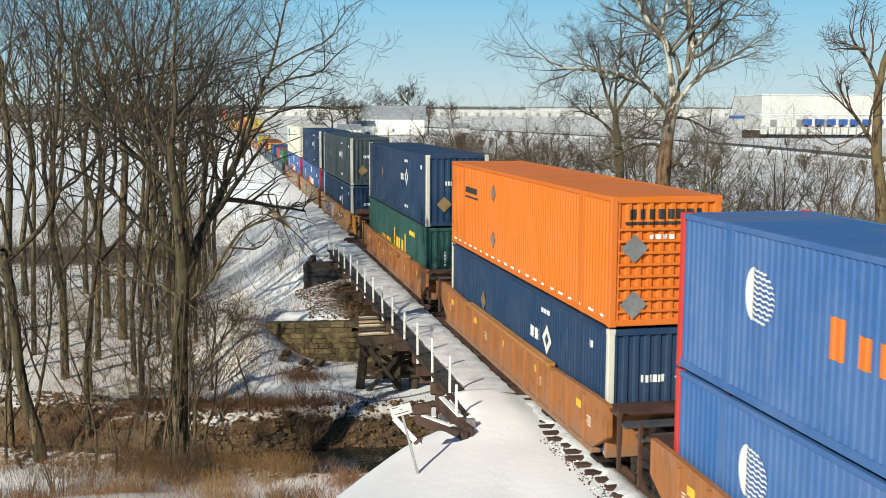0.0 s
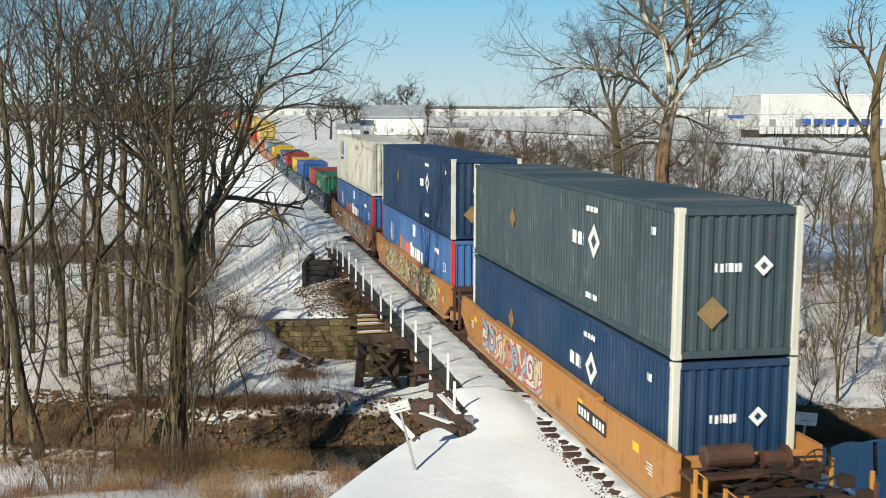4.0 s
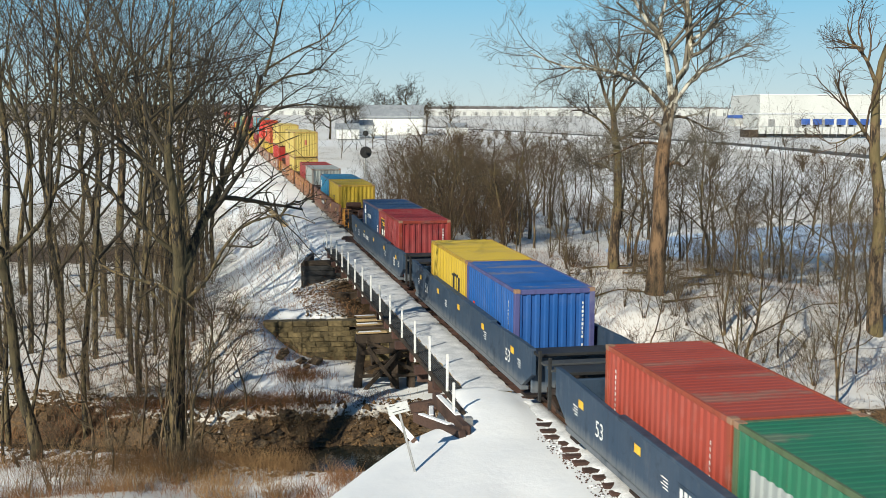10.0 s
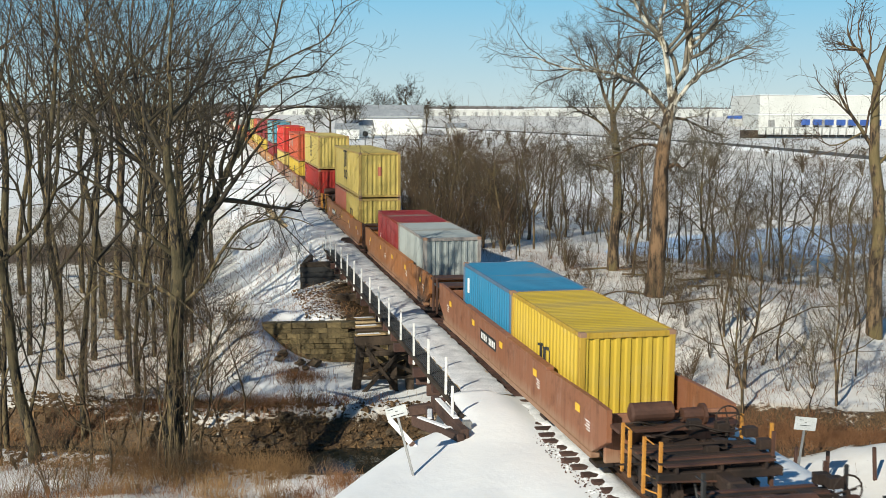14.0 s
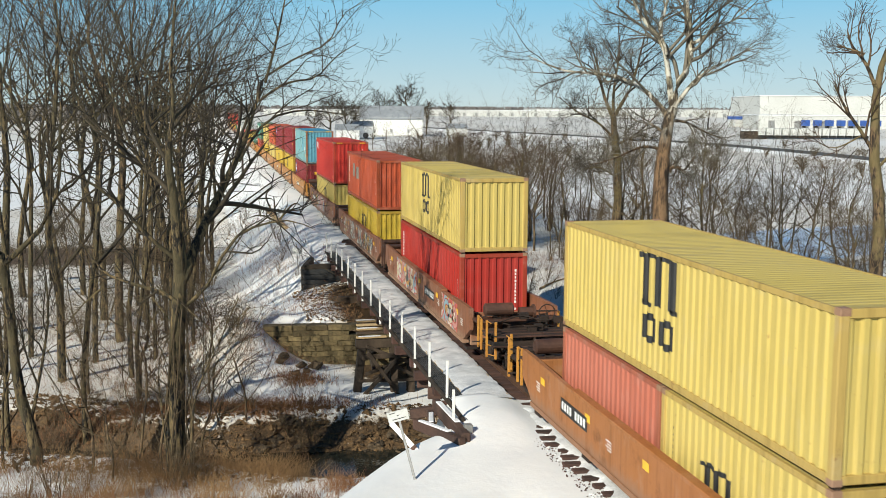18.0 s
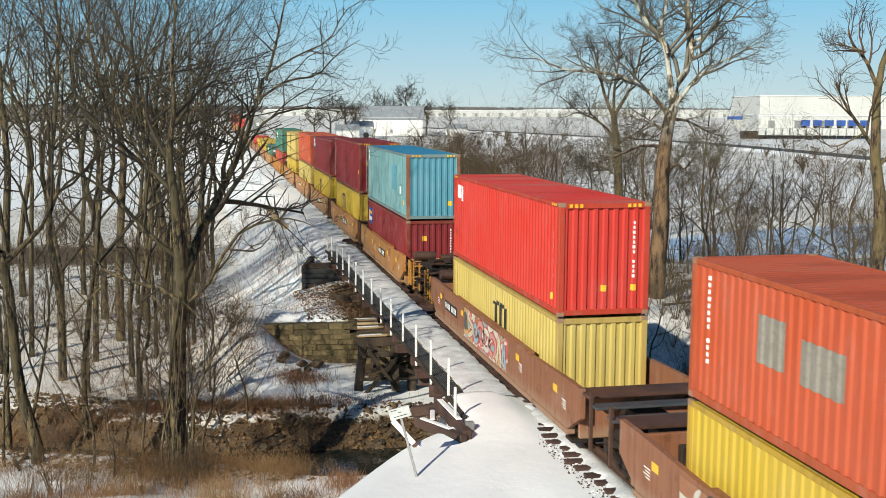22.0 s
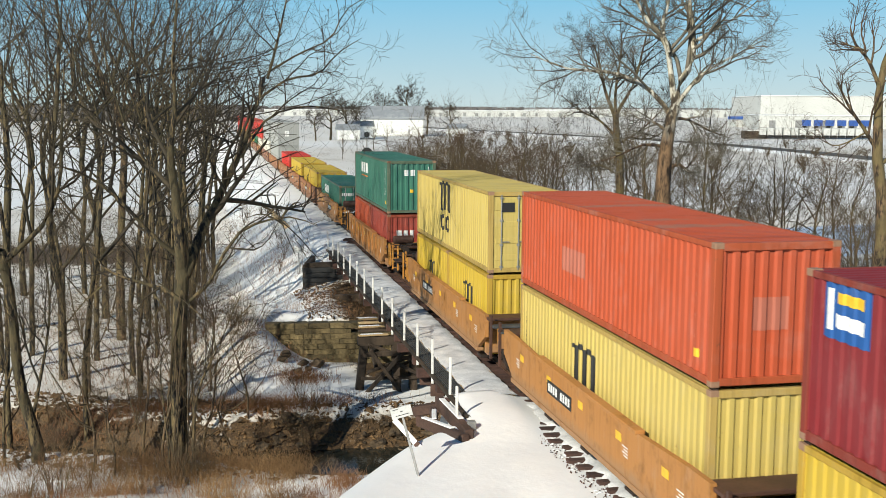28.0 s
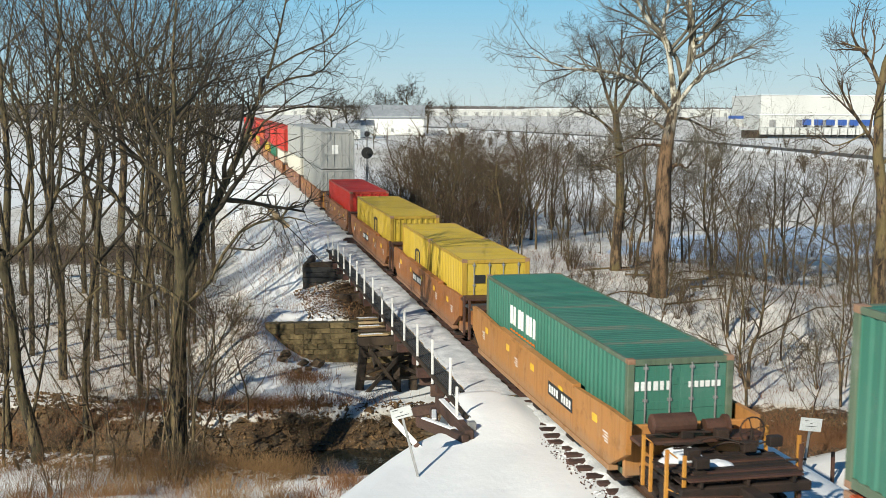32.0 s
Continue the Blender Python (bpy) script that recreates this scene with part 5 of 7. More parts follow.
def container(colour, kind, h, centre, base, label, doors=False, posts=None, roof=None, marks=()):
    """A shipping container whose middle passes the camera's line when the train has run 'centre' metres."""
    d, L, W = box_meshes(kind, h)
    m = paint(colour)
    mp = paint(posts) if posts else (paint(colour + "_edge") if kind != "53" else m)
    if colour == "teal":
        mp = paint("rusty")
    me_rail = paint(colour + "_edge") if kind != "53" else m
    rust = paint("rusty")
    ob = thing("shipping_container", label, "container", "containers on the train", (0, centre, base))
    hw, hl = W / 2, L / 2

    def add(name, key, at=(0, 0, 0), mat=None, rz=0.0, parent=None):
        me = d[key]
        if not me.materials:
            me.materials.append(M["under"])
        o = put(name, me, parent or ob, at, mat=mat or m)
        o.rotation_euler = (0, 0, rz)
        return o

    add("side_wall", "side_l"), add("side_wall", "side_r"), add("roof", "roof", mat=paint(roof or colour + "_roof")), add("floor", "floor", mat=M["under"])
    add("end_wall", "end_far")
    for sx in (-1, 1):
        for sy in (-1, 1):
            add("corner_post", "post", (sx * (hw - 0.08), sy * (hl - 0.08), 0), mp)
            for z in (0.06, h - 0.055):
                add("corner_casting", "casting", (sx * (hw - 0.086), sy * (hl - 0.086), z), rust if kind != "53" else mp)
        add("top_rail", "top_rail", (sx * (hw - 0.035), 0, 0), me_rail), add("bottom_rail", "bottom_rail", (sx * (hw - 0.035), 0, 0), me_rail)
        if kind == "53":
            for y in (-6.096, 6.096):
                add("stacking_post", "mid_post", (sx * (hw - 0.026), y, 0))
    if base > 2:
        for sx in (-1, 1):
            for sy in (-1, 1):
                add("twist_lock", "lock", (sx * (hw - 0.12), sy * (hl - 0.12 if kind != "53" else 6.096), 0), M["truck_iron"])
    for sy in (-1, 1):
        for z in (0.09, h - 0.075):
            add("end_rail", "header", (0, sy * (hl - 0.055), z), me_rail)
    if doors:
        for sx in (-1, 1):
            o = add("door", "door", (sx * (hw - 0.16) / 2, -hl + 0.06, 0))
            for bx in (-0.28, 0.28):
                add("locking_bar", "bar", (bx, 0, 0), M["grey"] if colour not in ("reefer",) else None, parent=o)
    else:
        add("end_wall", "end_near", mat=paint("teal_blue") if colour == "teal" else None)
    if kind == "40" and h > 2.8 and base > 2:
        for k in range(3):
            a = hl - 0.30 - 0.14 * k
            for s in (-1, 1):
                part("height_stripe", boxm(-hw - 0.004, -hw + 0.004, s * a - 0.04, s * a + 0.04, h - 0.09, h - 0.025), M["yellow_mark"], ob)
                b = s * (hw - 0.30 - 0.14 * k)
                part("height_stripe", boxm(b - 0.04, b + 0.04, -hl - 0.008, -hl + 0.002, h - 0.12, h - 0.03), M["yellow_mark"], ob)
    wv = wave(L - 0.24, 0.205 if kind == "53" else 0.279, 0.028 if kind == "53" else 0.036)
    we = wave(W - 0.28, 0.26, 0.045)
    for layer, (where, *row) in enumerate(marks):
        lift = 0.004 + 0.0007 * layer
        if where in ("side_row", "end_row"):
            bars, mk = row
            v, f = [], []
            for y, z, w, t in bars:
                if where == "side_row":
                    q = [(-(hw - 0.012 - e) - lift, a) for a, e in clip_wave(wv, y - w / 2, y + w / 2)]
                else:
                    q = [(a, -hl + 0.03 + e - lift) for a, e in (clip_wave(we, y - w / 2, y + w / 2) if not doors else [(y - w / 2, -0.012), (y + w / 2, -0.012)])]
                k = len(v)
                v += [(a, b, c) for a, b in q for c in (z - t / 2, z + t / 2)]
                f += [(k + 2 * i, k + 2 * i + 2, k + 2 * i + 3, k + 2 * i + 1) for i in range(len(q) - 1)]
            put("lettering", mesh("lettering", v, f, M[mk] if mk in M else paint(mk)), ob)["kind"] = "stuff"
            continue
        y, z, w, t, mk = row
        if where == "side":
            me = sheet("marking", clip_wave(wv, y - w / 2, y + w / 2), z - t / 2, z + t / 2, lambda a, q, c: (-(hw - 0.012 - q) - lift, a, c))
        elif where == "end":
            q = clip_wave(we, y - w / 2, y + w / 2) if not doors else [(y - w / 2, -0.012), (y + w / 2, -0.012)]
            me = sheet("marking", q, z - t / 2, z + t / 2, lambda a, q, c: (a, -hl + 0.03 + q - lift, c))
        me.materials.append(M[mk] if mk in M else paint(mk))
        put("marking", me, ob)
    MOVING.append((ob, centre, base))
    return ob


def letters(y, z, n, w, h, mk, where="side"):
    """A row of n plain bars standing for writing."""
    rs = random.Random(int(100 * (y + z + 9) + n))
    return [(where, y + (i - (n - 1) / 2) * w * 1.3, z, w * rs.uniform(0.72, 1.08), h, mk) for i in range(n)]


def code(y, z0, z1, mk="white", where="side"):
    """An upright column of small bars near a wall's end, broken once where the number starts."""
    zs = np.arange(z0, z1, 0.125)
    return [(where + "_row", [(y, z, 0.045 if i % 3 else 0.06, 0.08) for i, z in enumerate(zs) if i != len(zs) // 3], mk)]


def round_mark(ob, hw, y, z, r, mk):
    """A half disc trailing a fan of wavy stripes."""
    x = -hw - 0.006
    a = np.linspace(-math.pi / 2, math.pi / 2, 17)
    v = [(x, y + 0.15 * r, z - r)] + [(x, y + 0.15 * r + 0.62 * r * math.cos(q), z + r * math.sin(q)) for q in a]
    e = put("emblem", mesh("emblem", v, [tuple(range(len(v)))], M[mk]), ob, label="white half-round emblem with wavy stripes")
    for i in range(10):
        c = -r + (i + 0.5) * 2 * r / 10
        far = 1.55 * r * math.sqrt(max(0.05, 1 - (c / r) ** 2 * 0.8))
        line = [(y + 0.18 * r - far * u, z + c - 0.10 * r * u + 0.035 * r * math.sin(u * 22)) for u in np.linspace(0, 1, 22)]
        v, f = ribbon([line], r * 0.075, x)
        put("stripe", mesh("stripe", v, f, M[mk]), e)


def diamond(ob, hw, y, z, r, mk, end=None):
    bm = bmesh.new()
    m = Matrix.Translation((-hw - 0.006, y, z)) @ Matrix.Rotation(radians(-90), 4, "Y") if end is None else Matrix.Translation((y, end - 0.02, z)) @ Matrix.Rotation(radians(90), 4, "X")
    bmesh.ops.create_circle(bm, cap_ends=True, segments=4, radius=r, matrix=m)
    part("placard", bm, M[mk] if mk in M else paint(mk), ob, "diamond placard")


# wells and couplings
CAR_CACHE = {}


def car_meshes(Lw, ribs):
    key = (Lw, ribs)
    if key in CAR_CACHE:
        return CAR_CACHE[key]
    h = Lw / 2
    d = {}
    z0, z1 = 0.42, 1.66
    for s, n in ((-1, "l"), (1, "r")):
        v = []
        out = [(-h - 0.5, 0.95, z1), (-h + 0.5, z0, z1), (-h * 0.55, z0 - 0.05, z1 - 0.10), (h * 0.55, z0 - 0.05, z1 - 0.10), (h - 0.5, z0, z1), (h + 0.5, 0.95, z1)]
        for y, a, b in out:
            v += [(s * 1.50, y, a), (s * 1.50, y, b), (s * 1.38, y, a), (s * 1.38, y, b)]
        f = []
        for i in range(len(out) - 1):
            a, b = 4 * i, 4 * i + 4
            f += [(a, b, b + 1, a + 1), (a + 2, a + 3, b + 3, b + 2), (a + 1, b + 1, b + 3, a + 3), (a, a + 2, b + 2, b)]
        f += [(0, 1, 3, 2), (4 * len(out) - 4, 4 * len(out) - 2, 4 * len(out) - 1, 4 * len(out) - 3)]
        me = mesh("side_sill", v, f)
        d["sill_" + n] = me
        d["chord_" + n] = from_bm("top_chord", boxm(min(s * 1.33, s * 1.55), max(s * 1.33, s * 1.55), -h * 0.55, h * 0.55, z1 - 0.12, z1 - 0.03, 0.012))
        d["foot_" + n] = from_bm("bottom_chord", boxm(min(s * 1.30, s * 1.54), max(s * 1.30, s * 1.54), -h + 0.4, h - 0.4, z0 - 0.10, z0 + 0.03, 0.015))
    d["rib"] = from_bm("rib", boxm(-0.045, 0.045, -0.05, 0.05, z0, z1 - 0.12, 0.01))
    d["floor_beam"] = from_bm("floor_beam", boxm(-1.4, 1.4, -0.25, 0.25, 0.10, 0.18, 0.01))
    d["patch"] = from_bm("reflector", boxm(-0.008, 0.0, -0.16, 0.16, -0.09, 0.09))
    CAR_CACHE[key] = d
    return d


def wheelset_mesh():
    bm = rodm((-0.95, 0, 0), (0.95, 0, 0), 0.08, seg=10)
    for s in (-1, 1):
        rod(bm, (s * 0.72, 0, 0), (s * 0.79, 0, 0), 0.42, 0.42, 28)
        rod(bm, (s * 0.68, 0, 0), (s * 0.72, 0, 0), 0.45, 0.45, 28)
        rod(bm, (s * 0.79, 0, 0), (s * 0.83, 0, 0), 0.16, 0.12, 14)
        for k in range(4):
            a = k * math.pi / 2
            box(bm, s * 0.80 - 0.02, s * 0.80 + 0.02, math.cos(a) * 0.27 - 0.05, math.cos(a) * 0.27 + 0.05, math.sin(a) * 0.27 - 0.05, math.sin(a) * 0.27 + 0.05)
    return from_bm("wheelset", bm, M["truck_iron"])


WHEELSET = wheelset_mesh()


def frame_mesh():
    out = []
    for s in (-1, 1):
        bm = bmesh.new()
        beam(bm, (s * 1.0, -1.15, 0.52), (s * 1.0, -0.35, 0.66), 0.14, 0.16)
        beam(bm, (s * 1.0, 1.15, 0.52), (s * 1.0, 0.35, 0.66), 0.14, 0.16)
        beam(bm, (s * 1.0, -0.4, 0.68), (s * 1.0, 0.4, 0.68), 0.14, 0.14)
        beam(bm, (s * 1.0, -0.95, 0.42), (s * 1.0, -0.3, 0.22), 0.12, 0.12)
        beam(bm, (s * 1.0, 0.95, 0.42), (s * 1.0, 0.3, 0.22), 0.12, 0.12)
        beam(bm, (s * 1.0, -0.35, 0.2), (s * 1.0, 0.35, 0.2), 0.14, 0.10)
        for y in (-0.12, 0.0, 0.12):
            rod(bm, (s * 1.0, y, 0.24), (s * 1.0, y, 0.6), 0.05, seg=8)
        for y in (-0.89, 0.89):
            rod(bm, (s * 0.9, y, 0.43), (s * 1.12, y, 0.43), 0.13, 0.11, 10)
        out.append(from_bm("side_frame", bm, M["truck_iron"]))
    bm = bmesh.new()
    beam(bm, (-1.05, 0, 0.5), (1.05, 0, 0.5), 0.34, 0.22)
    return from_bm("bolster", bm, M["truck_iron"]), out


BOLSTER, SIDE_FRAMES = frame_mesh()
WHEELS = []


def bogie(car, y):
    b = put("bogie", BOLSTER, car, (0, y, 0), "dark grimy iron bogie")
    for me in SIDE_FRAMES:
        put("side_frame", me, b)
    for a in (-0.89, 0.89):
        w = put("wheelset", WHEELSET, b, (0, a, 0.435))
        WHEELS.append((w, car, y + a))


def end_platform(car, y, s, dark, body):
    """Decks, brake gear, steps and handrails over a bogie at a car's open end; s: which way it points."""
    bm = boxm(-1.42, 1.42, min(y, y + s * 0.55), max(y, y + s * 0.55), 1.28, 1.36, 0.01)
    part("deck", bm, M["tank"], car, "rust-brown deck plate")
    part("deck", boxm(-1.15, 1.15, min(y + s * 0.5, y + s * 2.4), max(y + s * 0.5, y + s * 2.4), 0.95, 1.0, 0.01), M["truck_iron"], car, "grimy under-deck plate")
    part("draft_sill", boxm(-0.28, 0.28, min(y - s * 0.4, y + s * 2.3), max(y - s * 0.4, y + s * 2.3), 0.62, 1.12, 0.02), M["truck_iron"], car)
    for k in range(5):
        a = y + s * (1.0 + 0.17 * k)
        part("deck_slat", boxm(-1.35, 1.35, a - 0.055, a + 0.055, 1.10, 1.14, 0.008), M["tank"] if k == 2 else M["truck_iron"], car)
    for x in (-1.28, -0.45, 0.45, 1.28):
        part("deck_bearer", boxm(x - 0.04, x + 0.04, min(y + s * 0.6, y + s * 1.8), max(y + s * 0.6, y + s * 1.8), 1.0, 1.09, 0.008), M["truck_iron"], car)
    # hand brake: wheel on an upright shaft with its chain case
    bm = bmesh.new()
    for k in range(16):
        a, b = math.tau * k / 16, math.tau * (k + 1) / 16
        rod(bm, (0.85 + 0.27 * math.cos(a), y + s * 0.95, 1.62 + 0.27 * math.sin(a)), (0.85 + 0.27 * math.cos(b), y + s * 0.95, 1.62 + 0.27 * math.sin(b)), 0.018, seg=5)
    for k in range(4):
        a = math.tau * k / 4 + 0.3
        rod(bm, (0.85, y + s * 0.95, 1.62), (0.85 + 0.27 * math.cos(a), y + s * 0.95, 1.62 + 0.27 * math.sin(a)), 0.013, seg=5)
    part("brake_wheel", bm, M["truck_iron"], car, "rusty spoked hand-brake wheel")
    part("brake_shaft", rodm((0.85, y + s * 0.93, 0.8), (0.85, y + s * 0.93, 1.62), 0.035, seg=7), M["truck_iron"], car)
    # air pipes looping over the deck
    for k, (x0, x1, zz) in enumerate(((-1.2, 0.3, 1.42), (-0.6, 1.1, 1.24), (-1.0, 1.2, 1.5))):
        u = np.linspace(0, 1, 14)
        cord("air_pipe", [(x0 + (x1 - x0) * q, y + s * (0.35 + 0.42 * k + 0.10 * math.sin(7 * q + k)), zz + 0.07 * math.sin(9 * q + 2 * k)) for q in u], 0.022, M["truck_iron"], car)
    part("deck", boxm(-1.4, 1.4, min(y + s * 2.05, y + s * 2.3), max(y + s * 2.05, y + s * 2.3), 0.92, 0.98, 0.01), M["truck_iron"], car, "dark end step")
    bm = rodm((-1.05, y + s * 0.30, 1.66), (-0.15, y + s * 0.30, 1.66), 0.21, seg=16)
    rod(bm, (-1.09, y + s * 0.30, 1.66), (-1.05, y + s * 0.30, 1.66), 0.14, 0.21, 16)
    rod(bm, (-0.15, y + s * 0.30, 1.66), (-0.11, y + s * 0.30, 1.66), 0.21, 0.14, 16)
    part("air_tank", bm, M["tank"], car, "rust-brown air reservoir")
    bm = rodm((0.1, y + s * 0.3, 1.55), (0.55, y + s * 0.3, 1.55), 0.16, seg=12)
    rod(bm, (0.55, y + s * 0.3, 1.55), (0.62, y + s * 0.3, 1.55), 0.24, seg=12)
    part("brake_cylinder", bm, M["tank"], car)
    for x, yy, z0, z1 in ((-1.35, 0.62, 0.5, 1.55), (-1.35, 1.02, 0.5, 1.50), (-1.38, 1.85, 0.45, 1.62), (-1.2, 2.25, 0.45, 1.62), (1.35, 0.62, 0.5, 1.6), (1.38, 1.85, 0.45, 1.75), (1.2, 2.25, 0.45, 1.7)):
        part("grab_post", boxm(x - 0.035, x + 0.035, y + s * yy - 0.03, y + s * yy + 0.03, z0, z1, 0.006), (M["black"] if dark else M["grab"]) if x * (yy - 1.2) < 0.9 else M["tank"], car)
    bm = bmesh.new()
    for yy, z in ((0.62, 1.52), (1.85, 1.58)):
        rod(bm, (-1.35, y + s * yy, z), (-1.35, y + s * (yy + 0.4), z), 0.016, seg=6)
    for z in (0.55, 0.85):
        rod(bm, (-1.38, y + s * 1.85, z), (-1.2, y + s * 2.25, z), 0.016, seg=6)
    part("grab_rail", bm, M["black"] if dark else M["grab"], car)
    part("end_sill", boxm(-1.34, 1.34, min(y + s * 2.32, y + s * 2.46), max(y + s * 2.32, y + s * 2.46), 0.84, 1.03, 0.02), M["truck_iron"], car)
    part("uncoupling_lever", rodm((-1.4, y + s * 2.55, 0.92), (0.1, y + s * 2.6, 0.86), 0.02, seg=6), M["tank"], car)
    for k in range(4):
        a = y + s * (1.86 + 0.19 * k)
        part("walkboard", boxm(-1.25 + 0.05 * (k % 2), 1.25 - 0.1 * (k == 3), a - 0.065, a + 0.065, 1.16, 1.20, 0.008), M["tank"] if k % 2 else M["truck_iron"], car, "grimy brown walkboard across the end")
    for x in (-0.95, 0.0, 0.95):
        part("walkboard_bracket", boxm(x - 0.03, x + 0.03, min(y + s * 1.8, y + s * 2.5), max(y + s * 1.8, y + s * 2.5), 1.04, 1.155, 0.006), M["truck_iron"], car)
    bm = boxm(-0.16, 0.16, min(y + s * 2.2, y + s * 3.0), max(y + s * 2.2, y + s * 3.0), 0.72, 1.0, 0.03)
    box(bm, -0.22, 0.22, min(y + s * 2.85, y + s * 3.18), max(y + s * 2.85, y + s * 3.18), 0.68, 1.04, 0.05)
    part("coupler", bm, M["truck_iron"], car)
    bm = bmesh.new()
    pts = [(-0.45, y + s * 2.2, 0.8), (-0.5, y + s * 2.5, 0.45), (-0.45, y + s * 2.75, 0.35)]
    for p, q in zip(pts, pts[1:]):
        rod(bm, p, q, 0.03, seg=6)
    part("air_hose", bm, M["black"], car)
    rs = random.Random(int(abs(y) * 10) + 3)
    for k in range(22):
        x, yy, z = rs.uniform(-1.1, 1.1), y + s * rs.uniform(0.1, 2.2), rs.uniform(0.75, 1.58)
        if k % 2:
            part("brake_rod", rodm((x, yy, z), (x + rs.uniform(-0.9, 0.9), yy + rs.uniform(-0.2, 0.2), z), 0.025, seg=6), M["truck_iron"], car)
        else:
            part("valve_box", boxm(x - 0.14, x + 0.14, yy - 0.1, yy + 0.1, z - 0.1, z + 0.1, 0.01), M["truck_iron"], car)


def joint_platform(car, y, s, body, dark=False):
    """Half of the deck over a bogie shared by two wells."""
    part("deck", boxm(-1.45, 1.45, min(y, y + s * 0.75), max(y, y + s * 0.75), 1.52, 1.60, 0.01), M["black"] if dark else M["tank"], car, "dark steel deck plate" if dark else "brown steel deck plate")
    part("draft_sill", boxm(-0.4, 0.4, min(y - s * 0.3, y + s * 1.5), max(y - s * 0.3, y + s * 1.5), 0.72, 1.2, 0.02), M["truck_iron"], car)
    part("walkboard", boxm(-1.45, 1.3, min(y + s * 0.9, y + s * 1.3), max(y + s * 0.9, y + s * 1.3), 1.40, 1.46, 0.01), M["mesh"], car, "grey grated walkboard")
    for x in (-1.46, 1.46):
        part("grab_post", boxm(x - 0.04, x + 0.04, y + s * 1.0 - 0.04, y + s * 1.0 + 0.04, 0.4, 1.75, 0.006), M["black"] if dark else M["tank"], car)


def graffiti_material(seed, palette):
    m, nt, bsdf = start("spray_paint")
    v = coords(nt, (1, 1, 1.2))
    n1 = node(nt, "ShaderNodeTexNoise", Scale=0.75, Detail=1.0, Roughness=0.4, Distortion=1.6)
    nt.links.new(v, n1.inputs["Vector"])
    stops = [(0.28 + 0.075 * i, c) for i, c in enumerate(palette)]
    col = n1.outputs["Fac"]
    r = nt.nodes.new("ShaderNodeValToRGB")
    r.color_ramp.interpolation = "CONSTANT"
    els = r.color_ramp.elements
    while len(els) < len(stops):
        els.new(0.5)
    for e, (p, c) in zip(els, stops):
        e.position, e.color = p, (*c, 1)
    nt.links.new(col, r.inputs[0])
    col = mix(nt, ramp(nt, noise_tex(nt, v, 5, 6, 0.7), [(0.5, (0, 0, 0)), (0.75, (0.6, 0.6, 0.6))]), r.outputs[0], (0.2, 0.1, 0.06))
    nt.links.new(col, bsdf.inputs["Base Color"])
    bsdf.inputs["Roughness"].default_value = 0.6
    return m


GRAF = [graffiti_material(1, [(0.42, 0.38, 0.20), (0.12, 0.11, 0.09), (0.50, 0.47, 0.30), (0.45, 0.12, 0.08), (0.20, 0.33, 0.36), (0.55, 0.42, 0.10)]),
        graffiti_material(2, [(0.06, 0.06, 0.06), (0.50, 0.48, 0.42), (0.30, 0.12, 0.06), (0.30, 0.14, 0.07), (0.36, 0.32, 0.26), (0.09, 0.09, 0.10)]),
        graffiti_material(3, [(0.35, 0.16, 0.08), (0.60, 0.55, 0.48), (0.50, 0.10, 0.08), (0.25, 0.36, 0.40), (0.55, 0.30, 0.08), (0.08, 0.08, 0.08)])]


SPRAY = [[plain("sprayed_" + n, a, tuple(min(1, c * 1.35) for c in a), 4, 0.6, relief=0.05) for n, a in tones] for tones in (
    (("dark_olive", (0.075, 0.070, 0.030)), ("pale_olive", (0.40, 0.38, 0.16)), ("cream", (0.46, 0.43, 0.27)), ("dusty_pink", (0.42, 0.19, 0.15)), ("pale_olive", (0.38, 0.37, 0.17))),
    (("soot", (0.014, 0.013, 0.012)), ("white", (0.46, 0.44, 0.40)), ("rust", (0.24, 0.09, 0.045)), ("ochre", (0.42, 0.24, 0.05)), ("grey", (0.26, 0.25, 0.23))),
    (("dull_red", (0.34, 0.055, 0.045)), ("white", (0.50, 0.47, 0.43)), ("pink", (0.46, 0.22, 0.19)), ("pale_blue", (0.22, 0.33, 0.38)), ("cream", (0.47, 0.42, 0.29))))]


def strokes(rs, y, w):
    """One bulky sprayed figure that spells nothing: a swirl, a bolt, a loop or a fan of thick strokes."""
    zc, r = rs.uniform(0.92, 1.06), min(0.38, w * 0.5)
    pick = rs.randrange(4)
    if pick == 0:
        a0, turn = rs.uniform(0, 6), rs.choice((-1, 1)) * rs.uniform(5, 8)
        return [[(y + r * (1 - 0.75 * u) * math.cos(a0 + turn * u), zc + r * (1 - 0.75 * u) * math.sin(a0 + turn * u)) for u in np.linspace(0, 1, 14)]]
    if pick == 1:
        return [[(y + rs.uniform(-0.5, 0.5) * w, zc + r * (1 - 2 * k / 4)) for k in range(5)]]
    if pick == 2:
        a0 = rs.uniform(0, 6)
        return [[(y + 1.1 * r * math.cos(a0 + u), zc + 0.8 * r * math.sin(a0 + u)) for u in np.linspace(0, 5.6, 12)]]
    return [[(y - 0.35 * w + 0.7 * w * u, zc + r * math.sin(u * 7 + y)) for u in np.linspace(0, 1, 10)]]


